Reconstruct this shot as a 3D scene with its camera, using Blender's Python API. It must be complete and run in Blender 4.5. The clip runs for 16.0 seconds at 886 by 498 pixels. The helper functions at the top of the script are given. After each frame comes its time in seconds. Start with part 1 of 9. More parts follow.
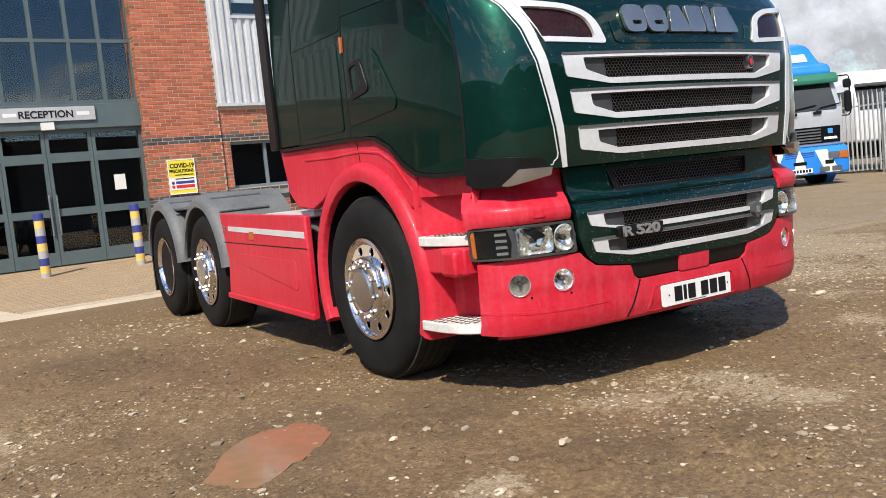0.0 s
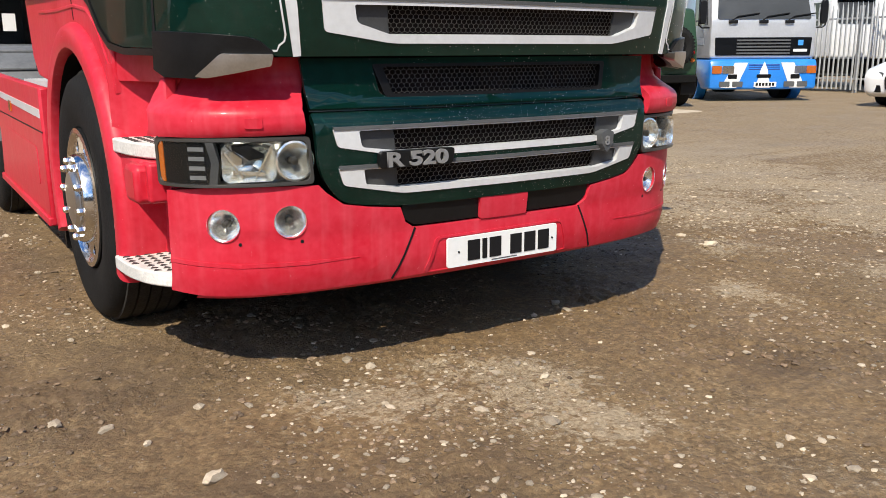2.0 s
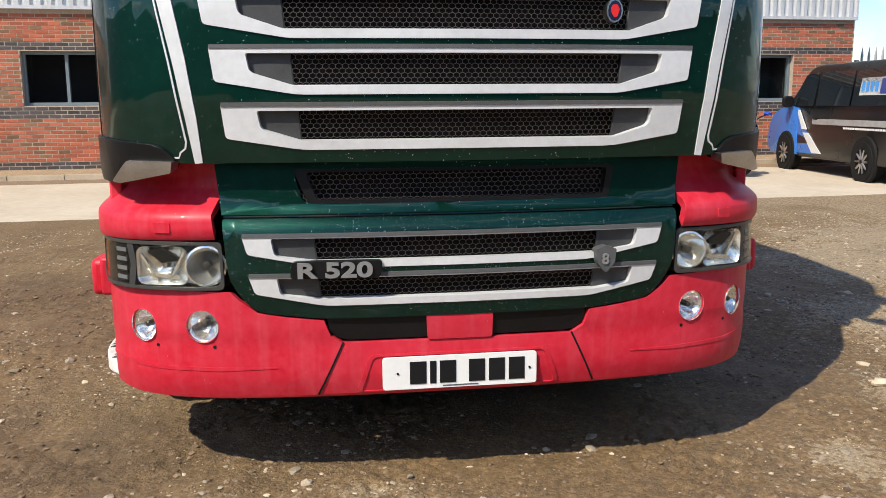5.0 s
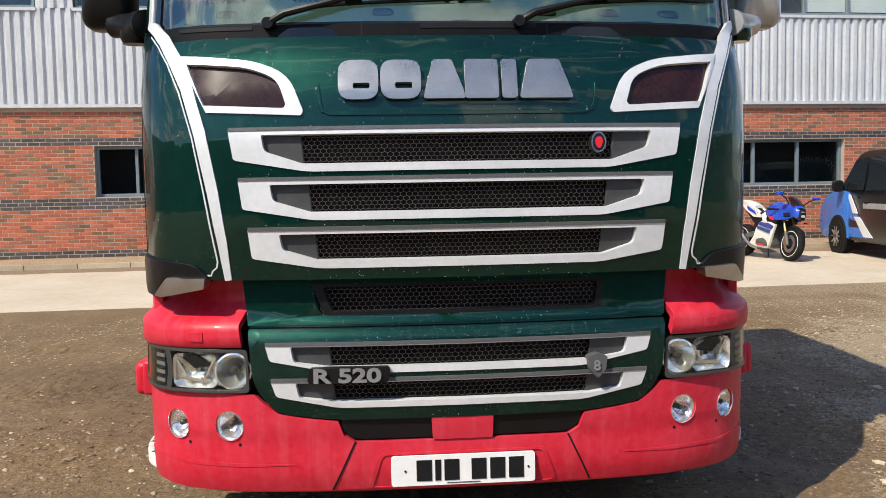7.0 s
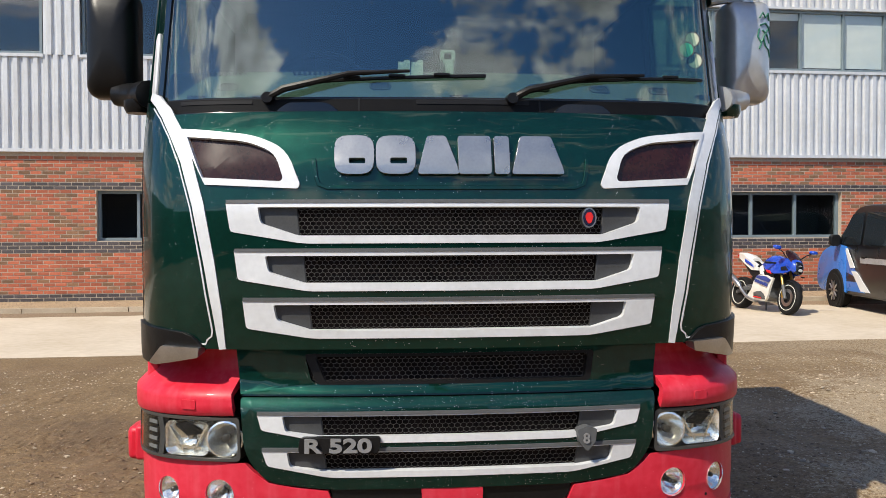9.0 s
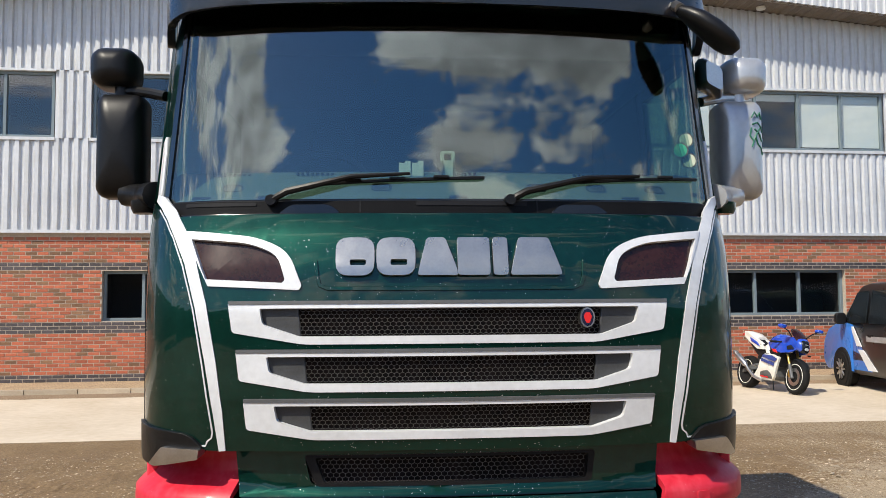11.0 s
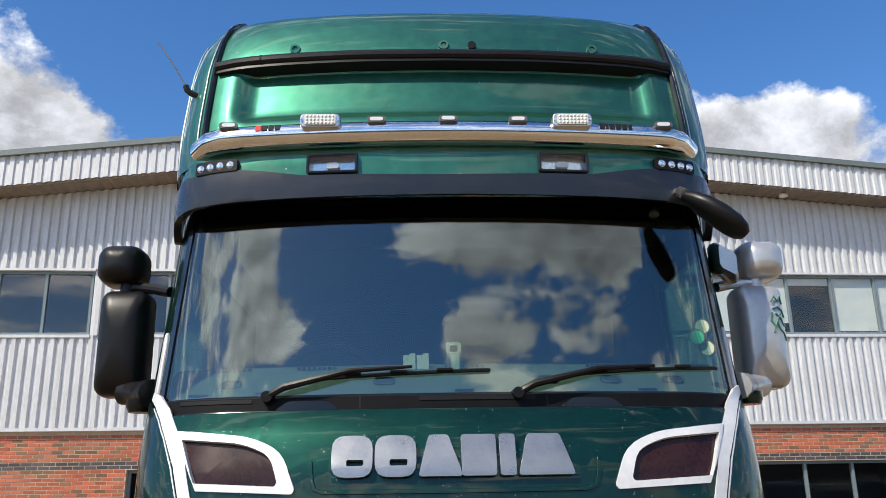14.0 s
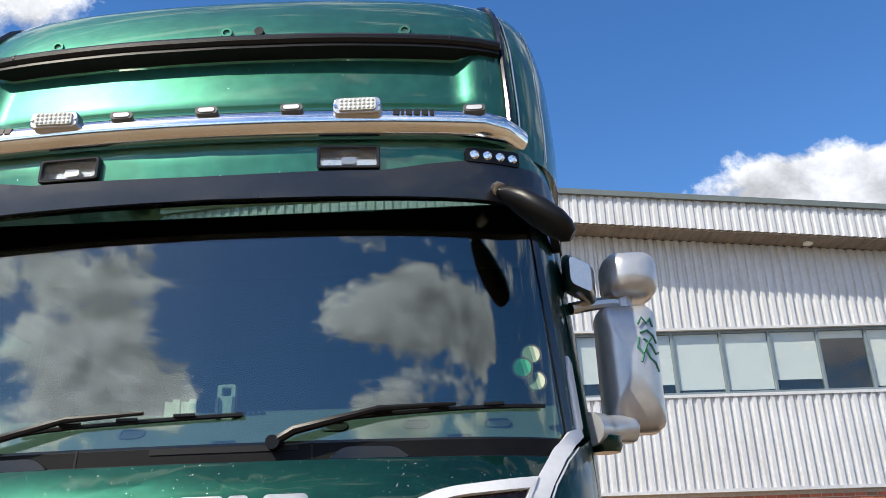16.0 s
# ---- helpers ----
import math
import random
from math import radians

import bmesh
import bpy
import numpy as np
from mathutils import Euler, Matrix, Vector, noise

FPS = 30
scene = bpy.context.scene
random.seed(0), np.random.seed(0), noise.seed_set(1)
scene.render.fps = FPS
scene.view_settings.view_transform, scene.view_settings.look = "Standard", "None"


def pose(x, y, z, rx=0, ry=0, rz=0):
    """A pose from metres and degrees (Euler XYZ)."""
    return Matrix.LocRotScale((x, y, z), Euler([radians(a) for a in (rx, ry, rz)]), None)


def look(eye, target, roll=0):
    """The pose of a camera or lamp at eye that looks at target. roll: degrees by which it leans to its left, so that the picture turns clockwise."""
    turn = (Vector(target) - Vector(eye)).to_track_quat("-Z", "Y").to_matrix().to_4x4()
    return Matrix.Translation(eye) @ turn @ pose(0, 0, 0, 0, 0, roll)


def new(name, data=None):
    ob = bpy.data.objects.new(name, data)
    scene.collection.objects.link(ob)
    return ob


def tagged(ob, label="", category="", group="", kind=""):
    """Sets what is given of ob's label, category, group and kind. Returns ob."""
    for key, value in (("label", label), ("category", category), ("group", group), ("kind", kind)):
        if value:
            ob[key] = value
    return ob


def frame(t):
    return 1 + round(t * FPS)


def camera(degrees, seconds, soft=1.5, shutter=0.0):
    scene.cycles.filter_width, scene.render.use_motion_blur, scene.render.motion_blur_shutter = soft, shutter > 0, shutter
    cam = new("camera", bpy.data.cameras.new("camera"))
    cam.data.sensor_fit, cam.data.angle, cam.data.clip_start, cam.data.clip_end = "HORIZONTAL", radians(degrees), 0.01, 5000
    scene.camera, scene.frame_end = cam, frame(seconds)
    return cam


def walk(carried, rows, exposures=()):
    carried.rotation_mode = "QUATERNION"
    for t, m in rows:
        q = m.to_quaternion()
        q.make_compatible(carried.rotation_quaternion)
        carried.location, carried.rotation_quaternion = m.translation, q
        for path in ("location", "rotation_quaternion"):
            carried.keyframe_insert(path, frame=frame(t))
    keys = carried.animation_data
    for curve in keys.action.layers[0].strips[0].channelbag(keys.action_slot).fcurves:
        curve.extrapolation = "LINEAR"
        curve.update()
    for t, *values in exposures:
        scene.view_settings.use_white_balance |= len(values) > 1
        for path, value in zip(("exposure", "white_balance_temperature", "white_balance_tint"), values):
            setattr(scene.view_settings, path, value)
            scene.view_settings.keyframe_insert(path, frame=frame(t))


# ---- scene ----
cam = camera(54.9, 16.0, soft=0.88)
PATH = [
    (0, (-3.429, -3.064, 1.121), (-2.376, -1.372, 0.955), -5.8),
    (0.5, (-3.056, -2.851, 1.106), (-2.006, -1.165, 0.875), -5.5),
    (1, (-2.711, -2.658, 1.098), (-1.631, -1.004, 0.785), -2.8),
    (1.5, (-2.334, -2.533, 1.1), (-1.203, -0.928, 0.717), -1.9),
    (2, (-1.936, -2.507, 1.121), (-0.858, -0.884, 0.673), -0.3),
    (2.5, (-1.602, -2.368, 1.122), (-0.61, -0.71, 0.605), 1.4),
    (3, (-1.282, -2.313, 1.14), (-0.488, -0.568, 0.57), 1.4),
    (3.5, (-0.954, -2.345, 1.166), (-0.4, -0.502, 0.62), 1.5),
    (4, (-0.795, -2.483, 1.22), (-0.312, -0.599, 0.753), 1.0),
    (4.5, (-0.61, -2.603, 1.251), (-0.226, -0.68, 0.857), 0.2),
    (7, (-0.3, -2.999, 1.424), (-0.141, -1.011, 1.279), -1.0),
    (7.5, (-0.299, -3.021, 1.448), (-0.147, -1.03, 1.333), -0.7),
    (8, (-0.294, -3.031, 1.474), (-0.133, -1.039, 1.381), -0.6),
    (8.5, (-0.284, -3.035, 1.501), (-0.119, -1.043, 1.431), -0.3),
    (11, (-0.26, -3.082, 1.619), (-0.11, -1.092, 1.75), -0.4),
    (11.5, (-0.256, -3.079, 1.632), (-0.108, -1.095, 1.833), -0.6),
    (12, (-0.252, -3.092, 1.641), (-0.112, -1.117, 1.926), -0.9),
    (12.5, (-0.242, -3.09, 1.649), (-0.115, -1.131, 2.03), -1.3),
    (13, (-0.218, -3.083, 1.654), (-0.106, -1.141, 2.122), -1.8),
    (13.5, (-0.172, -3.058, 1.653), (-0.076, -1.13, 2.176), -1.7),
    (14, (-0.135, -2.968, 1.643), (-0.066, -1.052, 2.212), -1.0),
    (14.5, (-0.057, -2.819, 1.638), (-0.012, -0.927, 2.287), -0.9),
    (15, (0.172, -2.677, 1.616), (0.216, -0.809, 2.33), -2.1),
    (15.5, (0.521, -2.535, 1.635), (0.534, -0.673, 2.366), -2.1),
    (16, (0.776, -2.318, 1.629), (0.737, -0.457, 2.36), -2.1),
]
walk(cam, [(t, look(eye, target, roll)) for t, eye, target, roll in PATH], ((0.0, 0.20), (4.0, 0.16), (8.0, 0.16), (13.0, 0.20), (14.5, 0.20), (16.0, 0.32)))

# ---------------------------------------------------------------- daylight
SUN_EL, SUN_AZ = radians(47.0), (0.722, 0.692)      # light travels towards +x, +y
world = bpy.data.worlds.new("sky")
scene.world = world
world.use_nodes = True
wn, wl = world.node_tree.nodes, world.node_tree.links
wn.clear()
w_out, w_bg = wn.new("ShaderNodeOutputWorld"), wn.new("ShaderNodeBackground")
sky = wn.new("ShaderNodeTexSky")
sky.sky_type, sky.sun_disc = "NISHITA", False
sky.sun_elevation, sky.sun_rotation = SUN_EL, math.atan2(-SUN_AZ[0], -SUN_AZ[1])
sky.air_density, sky.dust_density, sky.ozone_density = 1.0, 0.3, 2.0
w_co = wn.new("ShaderNodeTexCoord")
w_sep = wn.new("ShaderNodeSeparateXYZ")
w_dir = wn.new("ShaderNodeCombineXYZ")        # cloud decks lie flatter to the south than over the building
w_flat = wn.new("ShaderNodeMapRange")
w_flat.inputs["From Min"].default_value, w_flat.inputs["From Max"].default_value, w_flat.inputs["To Min"].default_value, w_flat.inputs["To Max"].default_value = -0.25, 0.25, 3.1, 1.25
w_tall = wn.new("ShaderNodeMath"); w_tall.operation = "MULTIPLY"
w_n1 = wn.new("ShaderNodeTexNoise")
w_n1.inputs["Scale"].default_value, w_n1.inputs["Detail"].default_value = 4.6, 12.0
w_n1.inputs["Roughness"].default_value, w_n1.inputs["Distortion"].default_value = 0.64, 0.12
w_rmp = wn.new("ShaderNodeValToRGB")
w_rmp.color_ramp.elements[0].position, w_rmp.color_ramp.elements[1].position = 0.58, 0.80
w_shade = wn.new("ShaderNodeValToRGB")
w_shade.color_ramp.elements[0].position, w_shade.color_ramp.elements[1].position = 0.78, 1.0
w_shade.color_ramp.elements[0].color, w_shade.color_ramp.elements[1].color = (8.2, 8.4, 8.8, 1), (6.2, 6.4, 6.9, 1)
w_mix = wn.new("ShaderNodeMix"); w_mix.data_type = "RGBA"
wl.new(w_co.outputs["Generated"], w_sep.inputs[0])
wl.new(w_sep.outputs["Y"], w_flat.inputs[0]); wl.new(w_flat.outputs[0], w_tall.inputs[0]); wl.new(w_sep.outputs["Z"], w_tall.inputs[1])
wl.new(w_sep.outputs["X"], w_dir.inputs["X"]); wl.new(w_sep.outputs["Y"], w_dir.inputs["Y"]); wl.new(w_tall.outputs[0], w_dir.inputs["Z"])
wl.new(w_dir.outputs[0], w_n1.inputs["Vector"])
w_con = wn.new("ShaderNodeMapRange"); w_con.clamp = False      # more contrast between cloud and clear sky
w_con.inputs["From Min"].default_value, w_con.inputs["From Max"].default_value, w_con.inputs["To Min"].default_value, w_con.inputs["To Max"].default_value = 0.0, 1.0, -0.65, 1.65
wl.new(w_n1.outputs["Fac"], w_con.inputs[0])
w_low = wn.new("ShaderNodeMapRange")        # more cloud towards the horizon
w_low.inputs["From Min"].default_value, w_low.inputs["From Max"].default_value = 0.0, 0.30
w_low.inputs["To Min"].default_value, w_low.inputs["To Max"].default_value = 0.14, 0.0
w_sum = wn.new("ShaderNodeMath"); w_sum.operation = "ADD"
wl.new(w_sep.outputs["Z"], w_low.inputs[0]); wl.new(w_con.outputs[0], w_sum.inputs[0]); wl.new(w_low.outputs[0], w_sum.inputs[1])
cover = w_sum.outputs[0]
# where the cumulus stands and where the sky is clear: direction, radius in degrees, amount
CUMULUS = (
    # over the yard, as the windscreen mirrors it
    ((-0.66, -0.59, 0.47), 9, 0.26), ((-0.80, -0.42, 0.42), 12, 0.26), ((-0.45, -0.76, 0.475), 7, 0.24), ((-0.50, -0.75, 0.43), 9, 0.26), ((-0.46, -0.80, 0.39), 9, 0.26),
    ((-0.33, -0.86, 0.39), 6, 0.22), ((-0.60, -0.72, 0.35), 12, 0.20), ((-0.25, -0.84, 0.475), 9, -0.32), ((-0.20, -0.88, 0.435), 9, -0.34), ((-0.10, -0.915, 0.39), 9, -0.32), ((-0.15, -0.92, 0.365), 8, -0.2),
    ((0.0, -0.875, 0.485), 8, 0.14), ((0.12, -0.87, 0.48), 9, 0.22), ((0.27, -0.83, 0.485), 10, 0.26), ((0.43, -0.77, 0.475), 10, 0.24), ((0.10, -0.89, 0.445), 7, 0.14), ((0.32, -0.84, 0.44), 10, 0.18),
    ((0.46, -0.77, 0.44), 8, 0.18), ((0.22, -0.88, 0.42), 6, -0.14), ((0.34, -0.85, 0.405), 6, -0.14), ((0.18, -0.905, 0.385), 8, 0.22), ((0.10, -0.925, 0.37), 8, 0.18), ((0.36, -0.85, 0.37), 9, 0.18),
    ((0.52, -0.76, 0.39), 7, -0.25), ((0.70, -0.62, 0.40), 10, -0.2),
    # over the building
    ((-0.37, 0.845, 0.365), 8, 0.34), ((-0.43, 0.83, 0.32), 8, 0.25), ((-0.28, 0.85, 0.45), 7, -0.30), ((-0.12, 0.85, 0.51), 14, -0.34), ((-0.425, 0.709, 0.563), 6, 0.16),
    ((0.35, 0.855, 0.38), 5, 0.36), ((0.41, 0.83, 0.38), 5, 0.36), ((0.49, 0.80, 0.345), 6, 0.26), ((0.18, 0.82, 0.54), 13, -0.36), ((0.42, 0.78, 0.465), 5, -0.36), ((0.52, 0.74, 0.43), 6, -0.30), ((0.22, 0.88, 0.42), 4, -0.14),
    ((0.837, 0.534, 0.118), 18, 0.22))
for way, radius, amount in CUMULUS:
    v_ = Vector(way).normalized()
    w_d = wn.new("ShaderNodeVectorMath"); w_d.operation = "DISTANCE"; w_d.inputs[1].default_value = (v_.x, v_.y, v_.z * (3.1 if v_.y < 0 else 1.25))
    w_r = wn.new("ShaderNodeMapRange"); w_r.interpolation_type = "SMOOTHSTEP"
    w_r.inputs["From Min"].default_value, w_r.inputs["From Max"].default_value = radians(radius) * 0.35, radians(radius) * 1.35
    w_r.inputs["To Min"].default_value, w_r.inputs["To Max"].default_value = amount, 0.0
    w_a = wn.new("ShaderNodeMath"); w_a.operation = "ADD"
    wl.new(w_dir.outputs[0], w_d.inputs[0]); wl.new(w_d.outputs["Value"], w_r.inputs[0])
    wl.new(w_r.outputs[0], w_a.inputs[0]); wl.new(cover, w_a.inputs[1])
    cover = w_a.outputs[0]
wl.new(cover, w_rmp.inputs[0]); wl.new(cover, w_shade.inputs[0])
w_hsv = wn.new("ShaderNodeHueSaturation")
w_hsv.inputs["Saturation"].default_value, w_hsv.inputs["Value"].default_value = 1.30, 2.05
w_hsv.inputs["Hue"].default_value = 0.507
wl.new(sky.outputs[0], w_hsv.inputs["Color"])
w_dot = wn.new("ShaderNodeVectorMath"); w_dot.operation = "DOT_PRODUCT"   # clouds on the sun's side shine more
w_dot.inputs[1].default_value = (-SUN_AZ[0], -SUN_AZ[1], 0.25)
w_glow = wn.new("ShaderNodeMapRange")
w_glow.inputs["From Min"].default_value, w_glow.inputs["From Max"].default_value = 0.35, 1.0
w_glow.inputs["To Min"].default_value, w_glow.inputs["To Max"].default_value = 1.4, 2.6
wl.new(w_co.outputs["Generated"], w_dot.inputs[0]); wl.new(w_dot.outputs["Value"], w_glow.inputs[0])
w_lit = wn.new("ShaderNodeVectorMath"); w_lit.operation = "SCALE"
# billows: the side of each head that is turned to the sun is lighter, the hollows behind it greyer
w_off = wn.new("ShaderNodeVectorMath"); w_off.operation = "ADD"; w_off.inputs[1].default_value = (-0.04, 0.0, 0.08)
w_bil = wn.new("ShaderNodeTexNoise")
w_bil.inputs["Scale"].default_value, w_bil.inputs["Detail"].default_value = 4.6, 8.0
w_bil.inputs["Roughness"].default_value, w_bil.inputs["Distortion"].default_value = 0.64, 0.12
w_dif = wn.new("ShaderNodeMath"); w_dif.operation = "SUBTRACT"
w_bmr = wn.new("ShaderNodeMapRange")
w_bmr.inputs["From Min"].default_value, w_bmr.inputs["From Max"].default_value, w_bmr.inputs["To Min"].default_value, w_bmr.inputs["To Max"].default_value = -0.10, 0.12, 0.58, 1.30
wl.new(w_dir.outputs[0], w_off.inputs[0]); wl.new(w_off.outputs[0], w_bil.inputs["Vector"])
wl.new(w_n1.outputs["Fac"], w_dif.inputs[0]); wl.new(w_bil.outputs["Fac"], w_dif.inputs[1]); wl.new(w_dif.outputs[0], w_bmr.inputs[0])
w_bmul = wn.new("ShaderNodeMath"); w_bmul.operation = "MULTIPLY"
wl.new(w_bmr.outputs[0], w_bmul.inputs[0]); wl.new(w_glow.outputs[0], w_bmul.inputs[1])
wl.new(w_shade.outputs[0], w_lit.inputs[0]); wl.new(w_bmul.outputs[0], w_lit.inputs["Scale"])
wl.new(w_rmp.outputs[0], w_mix.inputs["Factor"])
wl.new(w_hsv.outputs[0], w_mix.inputs["A"]); wl.new(w_lit.outputs[0], w_mix.inputs["B"])
wl.new(w_mix.outputs["Result"], w_bg.inputs[0]); wl.new(w_bg.outputs[0], w_out.inputs[0])
w_bg.inputs[1].default_value = 0.074
sun = new("sun", bpy.data.lights.new("sun", "SUN"))
sun.data.energy, sun.data.angle, sun.data.color = 5.0, radians(0.53), (1.0, 0.92, 0.77)
sun_from = Vector((-SUN_AZ[0] * math.cos(SUN_EL), -SUN_AZ[1] * math.cos(SUN_EL), math.sin(SUN_EL)))
sun.matrix_world = look(sun_from * 60, (0, 0, 0))


# ---------------------------------------------------------------- materials
def mat(name, col, rough=0.5, metal=0.0, vary=0.12, scale=6.0, bump=0.0, bscale=80.0, coat=0.0, col2=None,
        specks=0.0, speck_col=(0.75, 0.76, 0.75), island=0.0, obj_rand=0.0, rvar=0.1, spec=0.5, speck_scale=70.0, coat_rough=0.08):
    """A painted, plastic or mineral surface: colour that varies at two scales, fine relief, uneven gloss, optional specks of dirt."""
    m = bpy.data.materials.new(name)
    m.use_nodes = True
    n, l = m.node_tree.nodes, m.node_tree.links
    b = n["Principled BSDF"]
    co = n.new("ShaderNodeTexCoord")
    n1, n2 = n.new("ShaderNodeTexNoise"), n.new("ShaderNodeTexNoise")
    for q, sc, de in ((n1, scale, 4.0), (n2, scale * 9.0, 6.0)):
        q.inputs["Scale"].default_value, q.inputs["Detail"].default_value = sc, de
        l.new(co.outputs["Object"], q.inputs["Vector"])
    av = n.new("ShaderNodeMath"); av.operation = "MULTIPLY_ADD"; av.inputs[1].default_value = 0.55
    half = n.new("ShaderNodeMath"); half.operation = "MULTIPLY"; half.inputs[1].default_value = 0.45
    l.new(n2.outputs["Fac"], half.inputs[0]); l.new(n1.outputs["Fac"], av.inputs[0]); l.new(half.outputs[0], av.inputs[2])
    mix = n.new("ShaderNodeMix"); mix.data_type = "RGBA"
    c2 = col2 or tuple(min(1.0, c * (1 + vary)) for c in col)
    c1 = col if col2 else tuple(c * (1 - vary) for c in col)
    mix.inputs["A"].default_value, mix.inputs["B"].default_value = (*c1, 1), (*c2, 1)
    rm = n.new("ShaderNodeMapRange")
    rm.inputs["From Min"].default_value, rm.inputs["From Max"].default_value = 0.35, 0.65
    l.new(av.outputs[0], rm.inputs[0]); l.new(rm.outputs[0], mix.inputs["Factor"])
    out = mix.outputs["Result"]
    if island or obj_rand:
        hsv = n.new("ShaderNodeHueSaturation")
        geo = n.new("ShaderNodeNewGeometry" if island else "ShaderNodeObjectInfo")
        mr = n.new("ShaderNodeMapRange"); k = island or obj_rand
        mr.inputs["To Min"].default_value, mr.inputs["To Max"].default_value = 1 - k, 1 + k
        l.new(geo.outputs["Random Per Island" if island else "Random"], mr.inputs[0])
        l.new(mr.outputs[0], hsv.inputs["Value"]); l.new(out, hsv.inputs["Color"])
        out = hsv.outputs[0]
    if specks:
        vo = n.new("ShaderNodeTexVoronoi"); vo.inputs["Scale"].default_value = speck_scale
        l.new(co.outputs["Object"], vo.inputs["Vector"])
        size = n.new("ShaderNodeTexNoise"); size.inputs["Scale"].default_value = speck_scale * 0.9; size.inputs["Detail"].default_value = 1.0
        l.new(co.outputs["Object"], size.inputs["Vector"])
        big = n.new("ShaderNodeMapRange")
        big.inputs["From Min"].default_value, big.inputs["From Max"].default_value = 0.5, 0.8
        big.inputs["To Min"].default_value, big.inputs["To Max"].default_value = 0.0, 0.22 * specks
        l.new(size.outputs["Fac"], big.inputs[0])
        lt = n.new("ShaderNodeMath"); lt.operation = "LESS_THAN"
        l.new(vo.outputs["Distance"], lt.inputs[0]); l.new(big.outputs[0], lt.inputs[1])
        ms = n.new("ShaderNodeMix"); ms.data_type = "RGBA"; ms.inputs["B"].default_value = (*speck_col, 1)
        l.new(lt.outputs[0], ms.inputs["Factor"]); l.new(out, ms.inputs["A"])
        out = ms.outputs["Result"]
    l.new(out, b.inputs["Base Color"])
    rr = n.new("ShaderNodeMapRange")
    rr.inputs["To Min"].default_value, rr.inputs["To Max"].default_value = max(0.02, rough - rvar), min(1.0, rough + rvar)
    l.new(n1.outputs["Fac"], rr.inputs[0]); l.new(rr.outputs[0], b.inputs["Roughness"])
    b.inputs["Metallic"].default_value, b.inputs["Coat Weight"].default_value = metal, coat
    b.inputs["Coat Roughness"].default_value, b.inputs["Specular IOR Level"].default_value = coat_rough, spec
    if bump:
        nb, bp = n.new("ShaderNodeTexNoise"), n.new("ShaderNodeBump")
        nb.inputs["Scale"].default_value, nb.inputs["Detail"].default_value = bscale, 5.0
        bp.inputs["Strength"].default_value, bp.inputs["Distance"].default_value = min(1.0, bump), 0.01
        l.new(co.outputs["Object"], nb.inputs["Vector"]); l.new(nb.outputs["Fac"], bp.inputs["Height"])
        l.new(bp.outputs[0], b.inputs["Normal"])
    return m


def glass(name, tint=(0.75, 0.85, 0.82), ior=1.5, rough=0.0, dull=0.0):
    """Clear or tinted sheet glass: what lies behind shows through, and it mirrors by its Fresnel gloss."""
    m = bpy.data.materials.new(name)
    m.use_nodes = True
    n, l = m.node_tree.nodes, m.node_tree.links
    n.remove(n["Principled BSDF"])
    tr, gl, fr, mx = n.new("ShaderNodeBsdfTransparent"), n.new("ShaderNodeBsdfGlossy"), n.new("ShaderNodeLayerWeight"), n.new("ShaderNodeMixShader")
    tr.inputs[0].default_value = (*tint, 1)
    gl.inputs["Roughness"].default_value = rough
    f0 = ((ior - 1) / (ior + 1)) ** 2
    pw, ma = n.new("ShaderNodeMath"), n.new("ShaderNodeMath")
    pw.operation, ma.operation = "POWER", "MULTIPLY_ADD"
    pw.inputs[1].default_value, ma.inputs[1].default_value, ma.inputs[2].default_value = 5.0, 1 - f0, f0
    fr.inputs["Blend"].default_value = 0.5
    l.new(fr.outputs["Facing"], pw.inputs[0]); l.new(pw.outputs[0], ma.inputs[0])
    l.new(ma.outputs[0], mx.inputs[0]); l.new(tr.outputs[0], mx.inputs[1]); l.new(gl.outputs[0], mx.inputs[2])
    l.new(mx.outputs[0], n["Material Output"].inputs[0])
    return m


GREEN = mat("green metallic paint", (0.0024, 0.032, 0.0215), 0.42, 0.75, 0.2, 3.0, coat=0.75, specks=1.3, speck_scale=125.0, rvar=0.05, spec=0.12, coat_rough=0.025)
GREEN_SIDE = mat("green metallic side paint", (0.0024, 0.032, 0.0215), 0.42, 0.75, 0.2, 3.0, coat=0.36, specks=0.3, speck_scale=90.0, rvar=0.05, spec=0.12, coat_rough=0.02)
GREEN_DIRTY = mat("fly-specked green paint", (0.0032, 0.032, 0.023), 0.48, 0.8, 0.25, 3.0, coat=0.6, specks=1.9, speck_scale=230.0, rvar=0.08, spec=0.15, coat_rough=0.05)
# dusty cab green; its base is also lightened for the sky glow on top
GREEN_ROOF = mat("dusty sky-lit green roof paint", (0.028, 0.135, 0.088), 0.40, 0.75, 0.22, 2.0, coat=0.9, spec=0.15, coat_rough=0.04, specks=0.5, speck_scale=60.0, rvar=0.06)
RED = mat("faded red plastic paint", (0.52, 0.013, 0.030), 0.42, 0.0, 0.16, 4.0, 0.02, 200.0, col2=(0.60, 0.036, 0.062), coat=0.06, spec=0.22, specks=0.5, speck_col=(0.7, 0.45, 0.42), speck_scale=90.0)
LAMP = mat("lamp reflector", (0.92, 0.92, 0.89), 0.17, 0.85, 0.08, 30.0, rvar=0.05)
BEZEL = mat("pale grey lamp plastic", (0.040, 0.038, 0.034), 0.4, 0.0, 0.1, 10.0, coat=0.3)
SILVER = mat("pale silver paint", (0.66, 0.67, 0.68), 0.42, 0.15, 0.08, 5.0, coat=0.3, specks=0.25, speck_col=(0.2, 0.2, 0.18))
